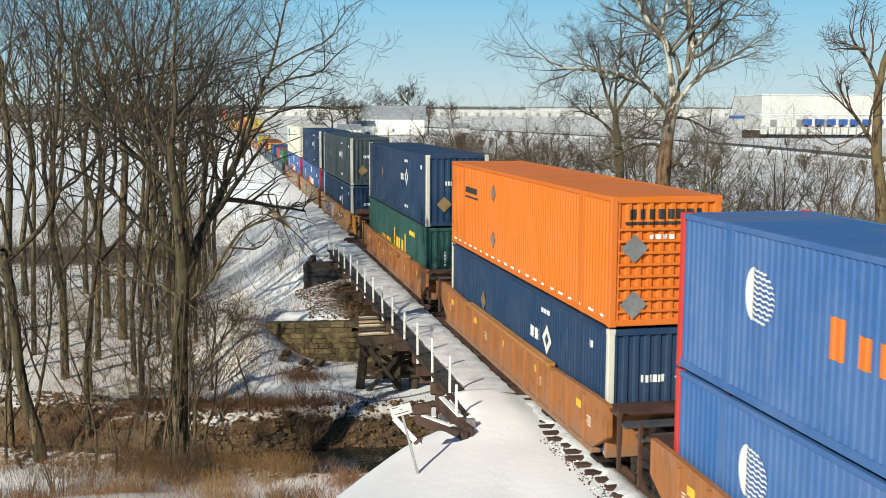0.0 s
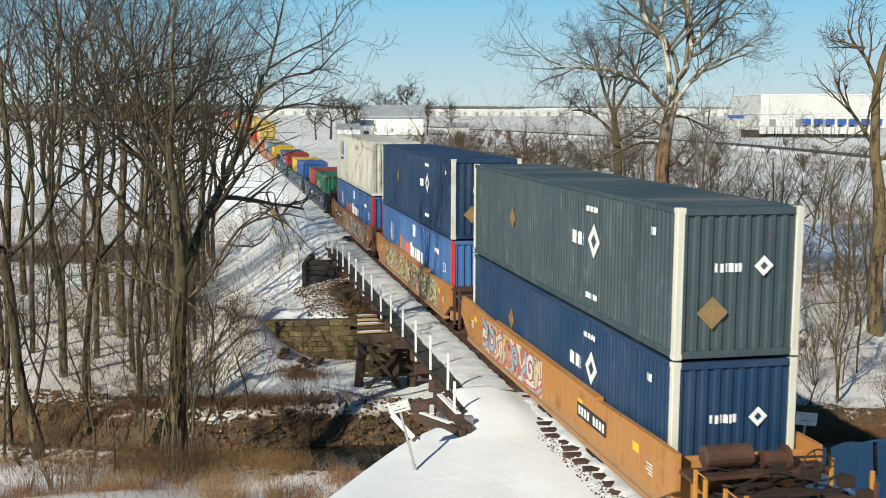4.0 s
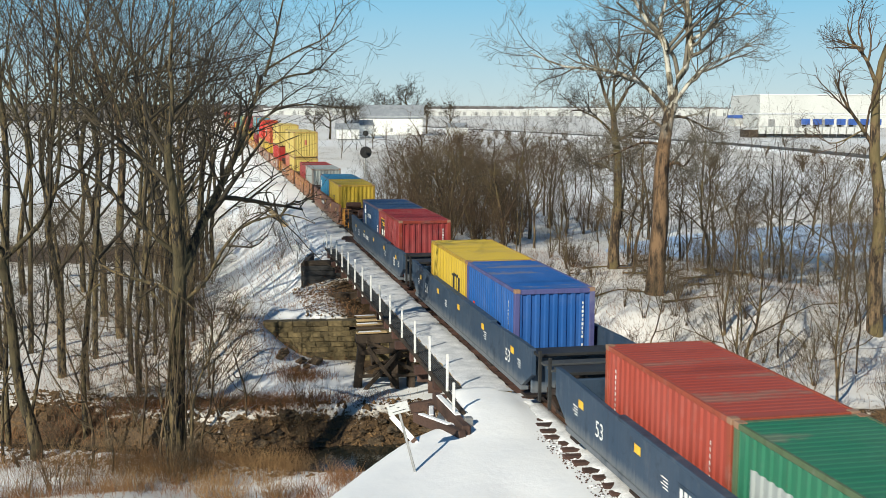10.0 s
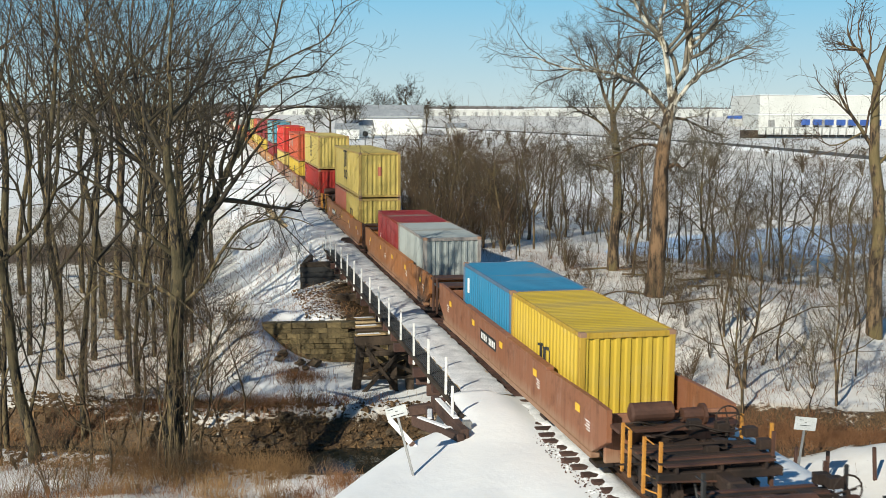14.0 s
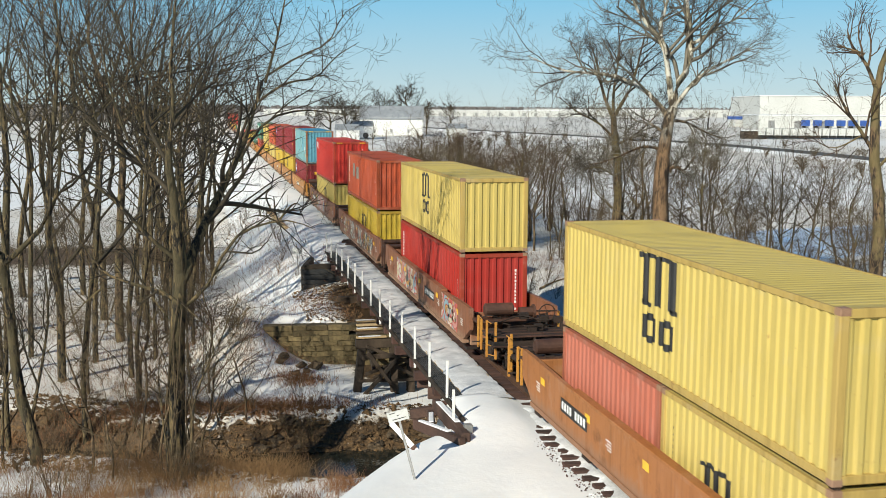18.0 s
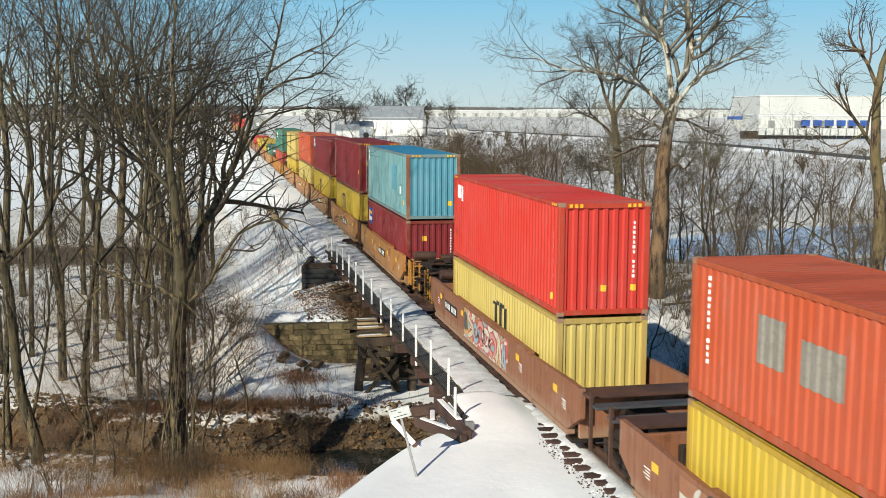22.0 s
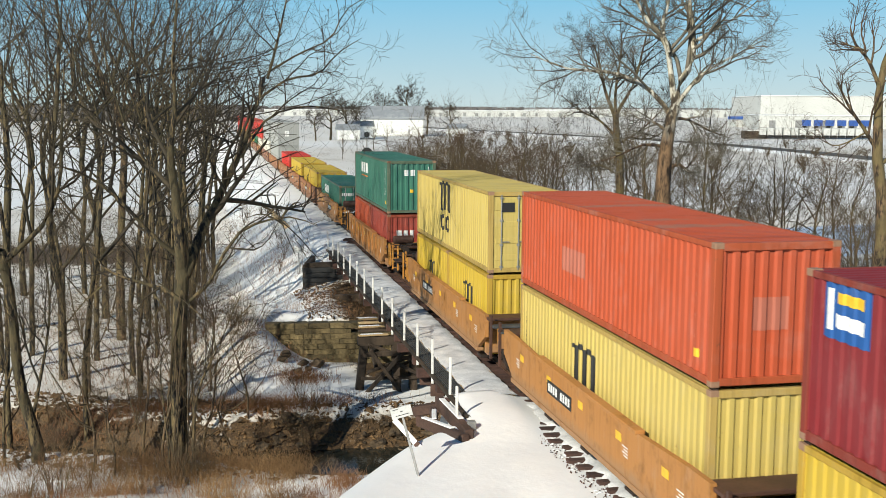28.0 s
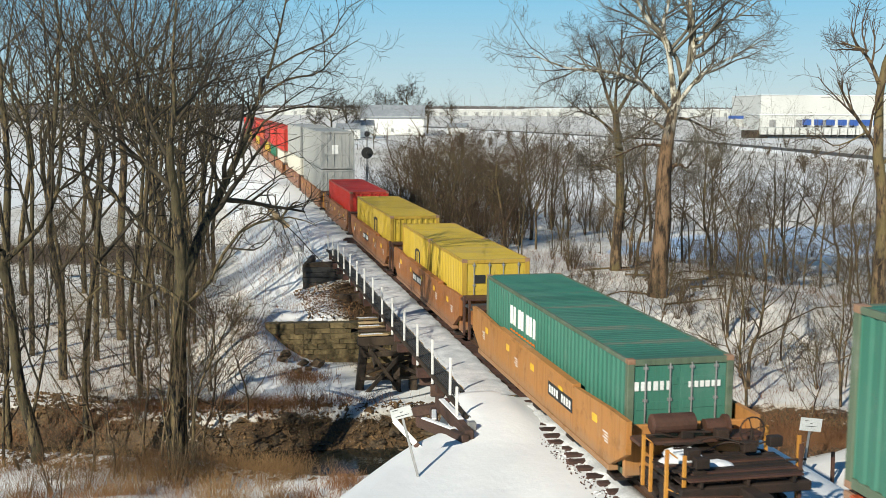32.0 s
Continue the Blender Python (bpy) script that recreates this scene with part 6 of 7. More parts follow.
def ribbon(lines, width, x):
    """A flat continuous band along each line."""
    v, f = [], []
    for line in lines:
        P = np.array(line, float)
        T = np.gradient(P, axis=0)
        T /= np.linalg.norm(T, axis=1, keepdims=True) + 1e-9
        P[0] -= T[0] * width * 0.4
        P[-1] += T[-1] * width * 0.4
        k = len(v)
        for (y, z), (ty, tz) in zip(P, T):
            v += [(x, y - tz * width / 2, z + ty * width / 2), (x, y + tz * width / 2, z - ty * width / 2)]
        f += [(k + 2 * i, k + 2 * i + 2, k + 2 * i + 3, k + 2 * i + 1) for i in range(len(P) - 1)]
    return v, f


def spray(car, y0, y1, kind):
    """Graffiti along a sill: a sprayed ground, then outlined swirls and bolts."""
    rs = random.Random(int(1000 * y1 + 77 * kind + car.location.y))
    part("graffiti", boxm(-1.506, -1.503, y0 + 0.1, y1 - 0.1, 0.50, 1.47), GRAF[kind], car, "sprayed graffiti ground in mixed colours")
    y = y0 + 0.5
    while y < y1 - 0.4:
        w = rs.uniform(0.62, 0.95)
        lines = strokes(rs, y, w)
        for nm, width, x, m in (("graffiti_outline", 0.26, -1.509, SPRAY[kind][0]), ("graffiti_swirl", 0.17, -1.513, SPRAY[kind][rs.randrange(1, 5)])):
            v, f = ribbon(lines, width, x)
            put(nm, mesh(nm, v, f, m), car)
        y += w * 0.9


def well_car(c, Lw, colour, ends, ribs=False, plate=None, plate_y=0.0, graf=None, label=""):
    """One well of the train. ends: how it stops at its near and far end, 'open' (own bogie and platform) or 'joint'."""
    d = car_meshes(Lw, ribs)
    body = paint(colour)
    car = thing("well_car", label, "railcar", "cars of the train", (0, c, 0))
    h = Lw / 2

    def add(name, key, at=(0, 0, 0), mat=None):
        if not d[key].materials:
            d[key].materials.append(M["under"])
        return put(name, d[key], car, at, mat=mat or body)

    for n in ("l", "r"):
        add("side_sill", "sill_" + n), add("top_chord", "chord_" + n, mat=paint("tan") if ribs else None), add("bottom_chord", "foot_" + n)
    for y in np.linspace(-h + 0.6, h - 0.6, 5):
        add("floor_beam", "floor_beam", (0, y, 0), M["truck_iron"])
    if ribs:
        for s in (-1, 1):
            for y in np.arange(-h + 0.9, h - 0.5, 1.22):
                add("rib", "rib", (s * 1.535, y, 0))
    for y in np.linspace(-h + 1.4, h - 1.4, 5):
        for s in (-1, 1):
            add("reflector", "patch", (s * 1.503 - (0.0 if s < 0 else -0.008), y, 1.22), M["yellow_mark"])
    if plate is not None:
        part("number_patch", boxm(-1.512, -1.503, plate_y - 0.95, plate_y + 0.95, 0.88, 1.22), M[plate], car, "dark reporting-mark panel" if plate == "black" else "")
        for i in range(9):
            if i != 4:
                y = plate_y + 0.78 - i * 0.195
                part("number_bar", boxm(-1.519, -1.513, y - 0.06, y + 0.06, 0.95, 1.15), M["white"], car)
    for y in (-h + 0.7, -h * 0.45, h * 0.25, h - 1.0):
        bm = bmesh.new()
        for k in range(4):
            box(bm, -1.508, -1.503, y - 0.16, y + 0.16 - 0.1 * (k % 2), 1.08 - 0.065 * k, 1.105 - 0.065 * k)
        part("stencil", bm, M["white"], car, "small white stencilled lines")
    if graf:
        for y0, y1, g in graf:
            spray(car, y0, y1, g)
    for s, kind in zip((-1, 1), ends):
        # well end bulkhead and sloping end plates
        part("bulkhead", boxm(-1.38, 1.38, min(s * h, s * (h + 0.12)), max(s * h, s * (h + 0.12)), 0.35, 1.45, 0.02), body, car)
        if kind == "open":
            end_platform(car, s * (h + 0.45), s, colour == "car_blue", body)
            bogie(car, s * (h + 1.35))
        else:
            joint_platform(car, s * (h + 0.12), s, body, colour == "car_blue")
            if s > 0:
                bogie(car, s * (h + 1.45))
    MOVING.append((car, c, 0.0))
    return car


def number_mesh(text, size):
    cu = bpy.data.curves.new("digits", "FONT")
    cu.body, cu.size, cu.align_x, cu.align_y, cu.extrude = text, size, "CENTER", "CENTER", 0.002
    ob = new("digits", cu)
    dg = bpy.context.evaluated_depsgraph_get()
    me = bpy.data.meshes.new_from_object(ob.evaluated_get(dg))
    bpy.data.objects.remove(ob)
    me.materials.clear()
    me.materials.append(M["white"])
    return me


FIFTY = number_mesh("53", 0.52)


def digits(ob, x, y, z, face="side"):
    o = put("digits", FIFTY, ob, (x, y, z), "white painted 53")
    o.rotation_euler = (radians(90), 0, radians(-90)) if face == "side" else (radians(90), 0, 0)
    return o


H8, H9 = 2.591, 2.896
LOW, LOW53 = 0.20, 0.31


def consist():
    joint, opened = "joint", "open"
    c53, c40 = 16.5, 12.6
    wells = [
        (11.0, c53, "car_brown", (opened, joint), dict(ribs=True)), (30.9, c53, "car_brown", (joint, joint), dict(ribs=True)), (51.5, c53, "car_brown", (joint, opened), dict(ribs=True)),
        (76.0, c53, "tan", (opened, joint), dict(plate="black", plate_y=-4.2, graf=[(-0.5, 6.0, 2)])), (95.5, c53, "tan", (joint, joint), dict(graf=[(-6.6, 5.6, 0)])), (115.2, c53, "rusty", (joint, opened), dict(plate="black", plate_y=5.0, graf=[(-6.8, 3.4, 1)])),
        (139.0, c53, "car_blue", (opened, joint), dict(plate="car", plate_y=0.5)), (158.6, c53, "car_blue", (joint, joint), {}), (178.3, c53, "car_blue", (joint, opened), dict(plate="car", plate_y=3.0)),
        (202.1, c53, "rusty", (opened, joint), dict(plate="black", plate_y=1.5)), (221.5, c53, "car_brown", (joint, joint), {}), (240.9, c53, "car_brown", (joint, opened), dict(plate="black", plate_y=4.4)),
        (264.6, c53, "rusty", (opened, joint), dict(plate="black", plate_y=-2.0, graf=[(0.6, 5.6, 2), (-7.0, -4.2, 2)])), (284.0, c53, "rusty", (joint, joint), dict(graf=[(-6.5, 5.8, 1)])), (304.0, c53, "rusty", (joint, opened), dict(plate="black", plate_y=5.2, graf=[(-2.5, 3.2, 2)])),
        (325.7, c40, "tan", (opened, joint), dict(plate="black", plate_y=-0.6)), (341.2, c40, "tan", (joint, joint), dict(plate="black", plate_y=-1.2)), (357.1, c40, "tan", (joint, joint), dict(plate="black", plate_y=-1.2)), (372.3, c40, "tan", (joint, joint), dict(plate="black", plate_y=1.6)), (388.2, c40, "tan", (joint, opened), dict(plate="black", plate_y=2.4)),
        (408.3, c40, "tan", (opened, opened), dict(ribs=True)), (428.7, c40, "tan", (opened, joint), dict(plate="black", plate_y=-2.4)), (444.3, c40, "car_brown", (joint, joint), dict(plate="black", plate_y=1.0)), (459.9, c40, "car_brown", (joint, joint), dict(plate="black", plate_y=0.5)), (475.5, c40, "car_brown", (joint, opened), {}),
        (494.6, c53, "car_brown", (joint, joint), {}), (514.4, c53, "rusty", (joint, opened), {}), (536.0, c40, "car_brown", (joint, joint), {}), (551.8, c40, "rusty", (joint, joint), {}), (567.6, c40, "car_brown", (joint, joint), {}), (583.4, c40, "rusty", (joint, joint), {}), (599.2, c40, "car_brown", (joint, joint), {}),
        (615.0, c40, "rusty", (joint, joint), {}), (630.8, c40, "rusty", (joint, joint), {}), (646.6, c40, "car_brown", (joint, joint), {}), (662.4, c40, "rusty", (joint, joint), {})]
    says = {"car_brown": "rust-streaked brown steel well car", "tan": "weathered orange-tan steel well car", "rusty": "heavily rusted red-brown well car", "car_blue": "dark blue steel well car with yellow reflectors"}
    M["car"] = paint("car_blue")
    for c, L, col, ends, more in wells:
        say = says[col] + (" covered in graffiti" if more.get("graf") else " on the track")
        w = well_car(c, L, col, ends, label=say, **more)
        if c in (428.7, 408.3):
            rs = random.Random(int(c))
            for k in range(4):
                bm = bmesh.new()
                s = -1 if c > 420 else 1
                bmesh.ops.create_icosphere(bm, subdivisions=2, radius=0.3, matrix=Matrix.Translation((rs.uniform(-1.0, 0.7), s * (L / 2 + 0.45 + rs.uniform(0.6, 1.7)), 1.14)) @ Matrix.Diagonal((1.3, 0.7, 0.35, 1)))
                for v in bm.verts:
                    v.co += Vector((0.06, 0.05, 0.05)) * noise.noise(v.co * 4)
                part("snow_patch", bm, M["snow"], w, "snow lying on the end deck")
        if col == "car_blue":
            digits(w, -1.512, 5.6, 0.95), digits(w, -1.512, -6.4, 0.95)

    def navy_box(c, base, col, label, low=False):
        m = letters(-2.35, 1.70, 7, 0.105, 0.30, "white") + letters(-3.3, 2.45, 7, 0.09, 0.12, "white") + letters(-3.4, 0.45, 5, 0.11, 0.13, "white") + letters(-6.9, 2.35, 2, 0.1, 0.16, "white")
        m += letters(-0.22, 1.75, 6, 0.075, 0.17, "white", "end")
        ob = container(col, "53", H9, c, base, label, posts="white", marks=m)
        diamond(ob, 1.2955, 3.3, 1.6, 0.32, "ochre")
        diamond(ob, 0, -0.55, 0.9, 0.32, "ochre", -8.077)
        diamond(ob, 1.2955, -3.55, 1.74, 0.40, "white")
        diamond(ob, 1.2985, -3.55, 1.74, 0.17, col)
        diamond(ob, 0, 0.48, 1.78, 0.20, "white", -8.077)
        diamond(ob, 0, 0.48, 1.78, 0.08, col, -8.080)
        return ob

    def cobalt(c, base, label):
        m = [("side", 2.75, 1.60, 0.34, 0.62, "orange")] + letters(1.35, 1.54, 4, 0.36, 0.46, "orange") + [("side", 0.1, 1.58, 0.28, 0.60, "white")] + letters(-1.35, 1.52, 9, 0.22, 0.46, "white") + [("side", -0.6, 2.45, 0.5, 0.5, "white"), ("side", -5.4, 2.2, 0.9, 0.18, "white"), ("side", -7.2, 1.0, 0.6, 0.5, "white"), ("end", 0.4, 0.75, 0.9, 0.55, "white")]
        ob = container("cobalt", "53", H9, c, base, label, posts="cherry", marks=m)
        round_mark(ob, 1.2955, 5.1, 1.85, 0.44, "white")
        digits(ob, -1.302, -6.9, 1.75), digits(ob, 0.4, -8.06, 1.6, "end")
        return ob

    up53 = LOW53 + H9 + 0.05
    cobalt(11.05, LOW53, "blue domestic container with red corner posts"), cobalt(11.05, up53, "blue domestic container with red corner posts, stacked on top")
    navy_box(30.8, LOW53, "navy", "navy domestic container with white corner posts")
    ob = container("orange", "53", H9, 30.8, up53, "bright orange domestic container stacked on top", marks=letters(5.2, 2.05, 8, 0.15, 0.2, "black") + [("side", 5.2, 1.82, 1.9, 0.06, "black")] + letters(0, 2.5, 8, 0.17, 0.22, "black", "end") + [("end", 0, 2.3, 1.9, 0.07, "black")] + letters(-0.1, 2.0, 4, 0.12, 0.1, "white", "end") + [("side", y, 0.2, 0.28, 0.06, "white") for y in np.arange(-7.6, 7.6, 0.75)])
    for y, z in ((2.2, 2.2), (2.2, 0.75)):
        diamond(ob, 1.2955, y, z, 0.26, "grey")
    for z in (1.75, 0.5):
        diamond(ob, 0, -0.75, z, 0.32, "grey", -8.077)
    bm = bmesh.new()
    for z in np.arange(0.35, 2.3, 0.26):
        box(bm, -1.1, 1.1, -8.09, -8.04, z - 0.03, z + 0.03, 0.006)
    part("end_rib", bm, paint("orange"), ob)
    container("green_dark", "53", H9, 51.8, LOW53, "dark green domestic container with yellow marks", marks=letters(2.2, 1.35, 10, 0.2, 0.2, "yellow_mark") + letters(-1.6, 1.25, 3, 0.55, 1.0, "yellow_mark") + [("side", -0.2, 1.3, 0.12, 1.6, "yellow_mark"), ("side", -3.1, 1.3, 0.12, 1.6, "yellow_mark")] + letters(-4.8, 2.3, 6, 0.15, 0.2, "yellow_mark") + [("end", 0.35, 1.7, 1.1, 0.7, "white")] + code(-0.5, 1.0, 2.0, "white", "end"))
    navy_box(51.8, up53, "navy", "navy domestic container with white corner posts, stacked on top")
    navy_box(76.0, LOW53, "navy", "navy domestic container with white corner posts"), navy_box(76.0, up53, "slate", "faded slate-green domestic container with white corner posts, on top")
    cobalt(95.5, LOW53, "blue domestic container with red corner posts"), navy_box(95.5, up53, "navy", "navy domestic container with white corner posts, stacked on top")
    cobalt(115.2, LOW53, "blue domestic container with red corner posts")
    container("white", "53", H9, 115.2, up53, "grimy cream-white domestic container stacked on top", marks=letters(5.4, 2.1, 3, 0.55, 0.85, "sky") + letters(5.3, 1.45, 9, 0.16, 0.16, "sky") + letters(-2.0, 2.35, 5, 0.25, 0.25, "pale_grey") + letters(0.1, 2.2, 3, 0.45, 0.6, "pale_grey", "end") + code(-0.75, 0.7, 2.4, "tank", "end"))

    def iso(col, kind, far, base, label, h=H8, doors=False, marks=(), roof=None):
        return container(col, kind, h, far - FEET[kind] / 2, base, label, doors=doors, marks=list(marks), roof=roof)

    def bar_mark(L, z=1.45, big=0.75):
        """A black mark: three footed bars under a stepped beam, over two hollow squares."""
        b = big
        bars = [(L + i * 0.40 * b, z + 0.36 * b, 0.20 * b, 0.86 * b) for i in (-1, 0, 1)] + [(L + 0.24 * b, z + 0.80 * b, 0.30 * b, 0.13 * b), (L - 0.16 * b, z + 0.80 * b, 0.30 * b, 0.13 * b), (L + 0.56 * b, z + 0.74 * b, 0.16 * b, 0.10 * b), (L + 0.40 * b, z - 0.09 * b, 0.34 * b, 0.08 * b), (L - 0.46 * b, z - 0.07 * b, 0.28 * b, 0.08 * b)]
        for c in (-0.27, 0.27):
            bars += [(L + (c + 0.14) * b, z - 0.5 * b, 0.13 * b, 0.42 * b), (L + (c - 0.02) * b, z - 0.30 * b, 0.26 * b, 0.13 * b), (L + (c - 0.02) * b, z - 0.70 * b, 0.26 * b, 0.13 * b), (L + (c - 0.15) * b, z - 0.5 * b, 0.12 * b, 0.42 * b)]
        return [("side_row", [(L + 1.35 * (y - L), c, 1.35 * w, t) for y, c, w, t in bars], "black")]

    iso("russet", "20", 145.1, LOW, "brick red short container in the well", marks=code(2.4, 0.5, 2.2) + code(-2.2, 0.8, 2.0))
    iso("green", "20", 138.95, LOW, "green short container with rusted corners", marks=[("side", 1.2, 1.7, 2.4, 0.5, "pale_grey")] + code(-2.3, 0.6, 2.0) + code(0.8, 0.4, 2.2, "white", "end"))
    iso("yellow", "20", 164.75, LOW, "yellow short container with dented sides", marks=bar_mark(-1.4, 1.2, 0.8) + code(2.5, 0.8, 2.2, "black"))
    iso("blue", "20", 158.6, LOW, "bright blue short container in the well", marks=[("side", 2.1, 1.15, 0.4, 0.5, "cherry")] + letters(0.2, 1.0, 5, 0.3, 0.45, "white") + code(-2.3, 1.0, 2.2) + code(0.85, 0.4, 2.2, "white", "end"))
    iso("steel_blue", "20", 184.4, LOW, "weathered dark blue short container", marks=[("side", 2.05, 2.02, 0.55, 0.24, "white"), ("side", 1.95, 2.2, 0.22, 0.34, "white"), ("side", 1.9, 1.45, 0.34, 0.75, "pale_grey")] + letters(0.55, 1.88, 6, 0.15, 0.2, "white") + code(-2.4, 0.5, 1.7))
    iso("red", "20", 178.25, LOW, "dark red short container with faded roof", marks=[("side", 1.9, 1.75, 1.15, 0.95, "yellow_mark"), ("side", 1.9, 1.75, 1.05, 0.85, "black"), ("side", 1.75, 2.02, 0.7, 0.07, "yellow_mark"), ("side", 1.7, 1.90, 0.6, 0.07, "yellow_mark"), ("side", 2.2, 1.78, 0.16, 0.5, "white")] + letters(1.75, 1.52, 4, 0.15, 0.3, "white") + code(0.85, 0.4, 2.2, "white", "end"))
    iso("sky", "20", 208.2, LOW, "light blue short container in the well", marks=[("side", 2.4, 1.9, 0.3, 0.5, "white")])
    iso("yellow", "20", 202.05, LOW, "yellow short container with rusty edges", marks=bar_mark(-0.2, 1.1, 0.7) + code(2.5, 0.8, 2.0, "black"))
    iso("red", "20", 227.6, LOW, "dark red short container in the well", marks=letters(2.2, 1.0, 1, 0.3, 0.6, "white") + code(2.3, 0.6, 1.6))
    iso("pale_grey", "20", 221.45, LOW, "pale grey short container in the well", marks=letters(0.2, 0.8, 5, 0.35, 0.6, "green_dark"))
    iso("salmon", "20", 247.05, LOW, "faded salmon short container in the well"), iso("lemon", "20", 240.9, LOW, "yellow short container in the well", marks=bar_mark(0.6, 1.1, 0.75) + code(2.5, 0.8, 2.0, "black"))
    iso("lemon", "40", 247.05, LOW + H8 + 0.06, "pale yellow long container stacked on top", marks=bar_mark(0.3, 1.55, 1.15) + [("end", 0, 1.5, 0.22, 0.5, "salmon")])
    iso("scarlet", "40", 270.7, LOW, "red long container in the well", h=H9, marks=code(5.4, 0.8, 2.5) + code(-5.6, 0.8, 2.0) + code(0.8, 0.4, 2.4, "white", "end"))
    iso("lemon", "40", 270.7, LOW + H9 + 0.06, "pale yellow long container with black marks on top", marks=bar_mark(0.3, 1.55, 1.0))
    iso("yellow", "40", 290.1, LOW, "yellow long container in the well", marks=bar_mark(-1.0, 1.2, 0.95))
    iso("brick", "40", 290.1, LOW + H8 + 0.06, "orange-red long container with grey patches on top", marks=code(5.4, 0.8, 2.4) + code(-5.4, 0.8, 2.2) + [("side", 3.2, 1.6, 0.9, 0.8, "patch_grey"), ("side", 1.7, 1.5, 1.2, 0.7, "patch_grey"), ("end", 0.3, 1.4, 0.5, 0.6, "maroon")] + code(0.8, 0.6, 2.2, "white", "end"))
    iso("lemon", "40", 310.1, LOW, "pale yellow long container in the well", marks=bar_mark(-0.4, 1.2, 0.95) + code(5.5, 0.6, 2.2, "black"))
    iso("cherry", "40", 310.1, LOW + H8 + 0.06, "bright red tall container stacked on top", h=H9, marks=[("side", 5.2, 2.35, 0.5, 0.45, "white"), ("side", 4.75, 2.3, 0.25, 0.5, "white"), ("side", -5.5, 0.45, 0.22, 0.18, "yellow_mark")] + code(-5.6, 1.0, 2.5) + code(0.8, 1.0, 2.5, "white", "end") + [("end", 0.0, 0.7, 0.14, 0.16, "yellow_mark"), ("end", 0.8, 0.7, 0.14, 0.16, "yellow_mark")])
    badge = [("side", 5.05, 2.1, 1.15, 0.85, "blue"), ("side", 5.45, 2.1, 0.14, 0.6, "white"), ("side", 4.95, 2.28, 0.7, 0.16, "yellow_mark"), ("side", 4.95, 1.95, 0.75, 0.2, "white")]
    iso("maroon", "40", 331.85, LOW, "maroon tall container in the well", h=H9, marks=badge + code(-5.5, 0.8, 2.4) + code(0.8, 0.6, 2.6, "white", "end") + [("end", -0.4, 2.1, 0.2, 0.22, "yellow_mark")])
    iso("teal", "40", 331.85, LOW + H9 + 0.06, "faded pale blue container with rust streaks, on top", h=H9, roof="sky", marks=[("side", -2.6, 1.7, 1.5, 1.2, "teal_blue"), ("side", -4.4, 1.2, 0.35, 0.35, "white"), ("side", -5.2, 0.7, 0.2, 0.2, "yellow_mark"), ("end", 0.75, 0.7, 0.2, 0.2, "yellow_mark"), ("side", 5.4, 2.4, 0.3, 0.5, "white")])
    iso("yellow", "40", 347.3, LOW, "bright yellow tall container in the well", h=H9, marks=bar_mark(1.6, 1.5, 1.0)), iso("maroon", "40", 347.3, LOW + H9 + 0.06, "dark red tall container with white locking bars, on top", h=H9, doors=True, marks=letters(-0.2, 2.15, 3, 0.22, 0.32, "white", "end") + [("end", -0.55, 1.7, 0.6, 0.25, "yellow_mark"), ("side", -5.4, 1.2, 0.2, 0.22, "yellow_mark")] + code(5.5, 1.2, 2.2) + code(-5.5, 1.6, 2.5))
    iso("yellow", "40", 363.2, LOW, "yellow tall container in the well", h=H9, marks=bar_mark(0.5, 1.5, 1.0)), iso("maroon", "40", 363.2, LOW + H9 + 0.06, "deep red container with blue emblem on top", doors=True, marks=badge)
    iso("lemon", "40", 378.4, LOW, "bright yellow tall container in the well", h=H9, marks=bar_mark(0.6, 1.3, 1.1) + code(5.5, 0.8, 2.2, "black")), iso("brick", "40", 378.4, LOW + H9 + 0.06, "orange-red container with a repainted patch, on top", marks=[("side", 1.6, 1.2, 1.8, 0.6, "salmon"), ("end", -0.1, 1.3, 0.7, 0.6, "salmon")] + code(-5.3, 0.8, 2.2) + [("side", -5.4, 0.5, 0.2, 0.16, "yellow_mark")])
    iso("yellow", "20", 394.3, LOW, "yellow short container in the well", marks=bar_mark(-0.2, 1.2, 0.75)), iso("yellow", "20", 388.2, LOW, "yellow short container in the well", marks=bar_mark(-0.2, 1.2, 0.85))
    iso("lemon", "40", 394.3, LOW + H8 + 0.06, "pale yellow container with rusted doors, stacked on top", doors=True, marks=bar_mark(0.6, 1.5, 1.15) + [("end", -0.6, 2.1, 0.45, 0.3, "black"), ("end", 0.3, 2.1, 0.25, 0.25, "sky")])
    iso("brick", "20", 414.45, LOW, "orange-red short container in the well", marks=code(2.5, 0.8, 2.2) + code(-2.3, 0.8, 2.0)), iso("russet", "20", 408.3, LOW, "dark red short container in the well", marks=code(0.8, 0.5, 2.2, "white", "end") + letters(-0.3, 1.6, 3, 0.25, 0.4, "white", "end"))
    cap_marks = letters(2.0, 1.85, 7, 0.3, 0.55, "white") + [("side", 2.0, 1.4, 2.6, 0.06, "orange")]
    iso("sea_green", "40", 414.45, LOW + H8 + 0.06, "sea-green container with white lettering bars, on top", marks=cap_marks + letters(-0.1, 2.0, 2, 0.25, 0.3, "white", "end") + code(0.85, 1.0, 2.3, "white", "end") + code(-5.2, 0.9, 2.2) + [("side", -5.5, 0.5, 0.2, 0.16, "yellow_mark"), ("end", 0, 1.1, 0.15, 0.16, "yellow_mark")])
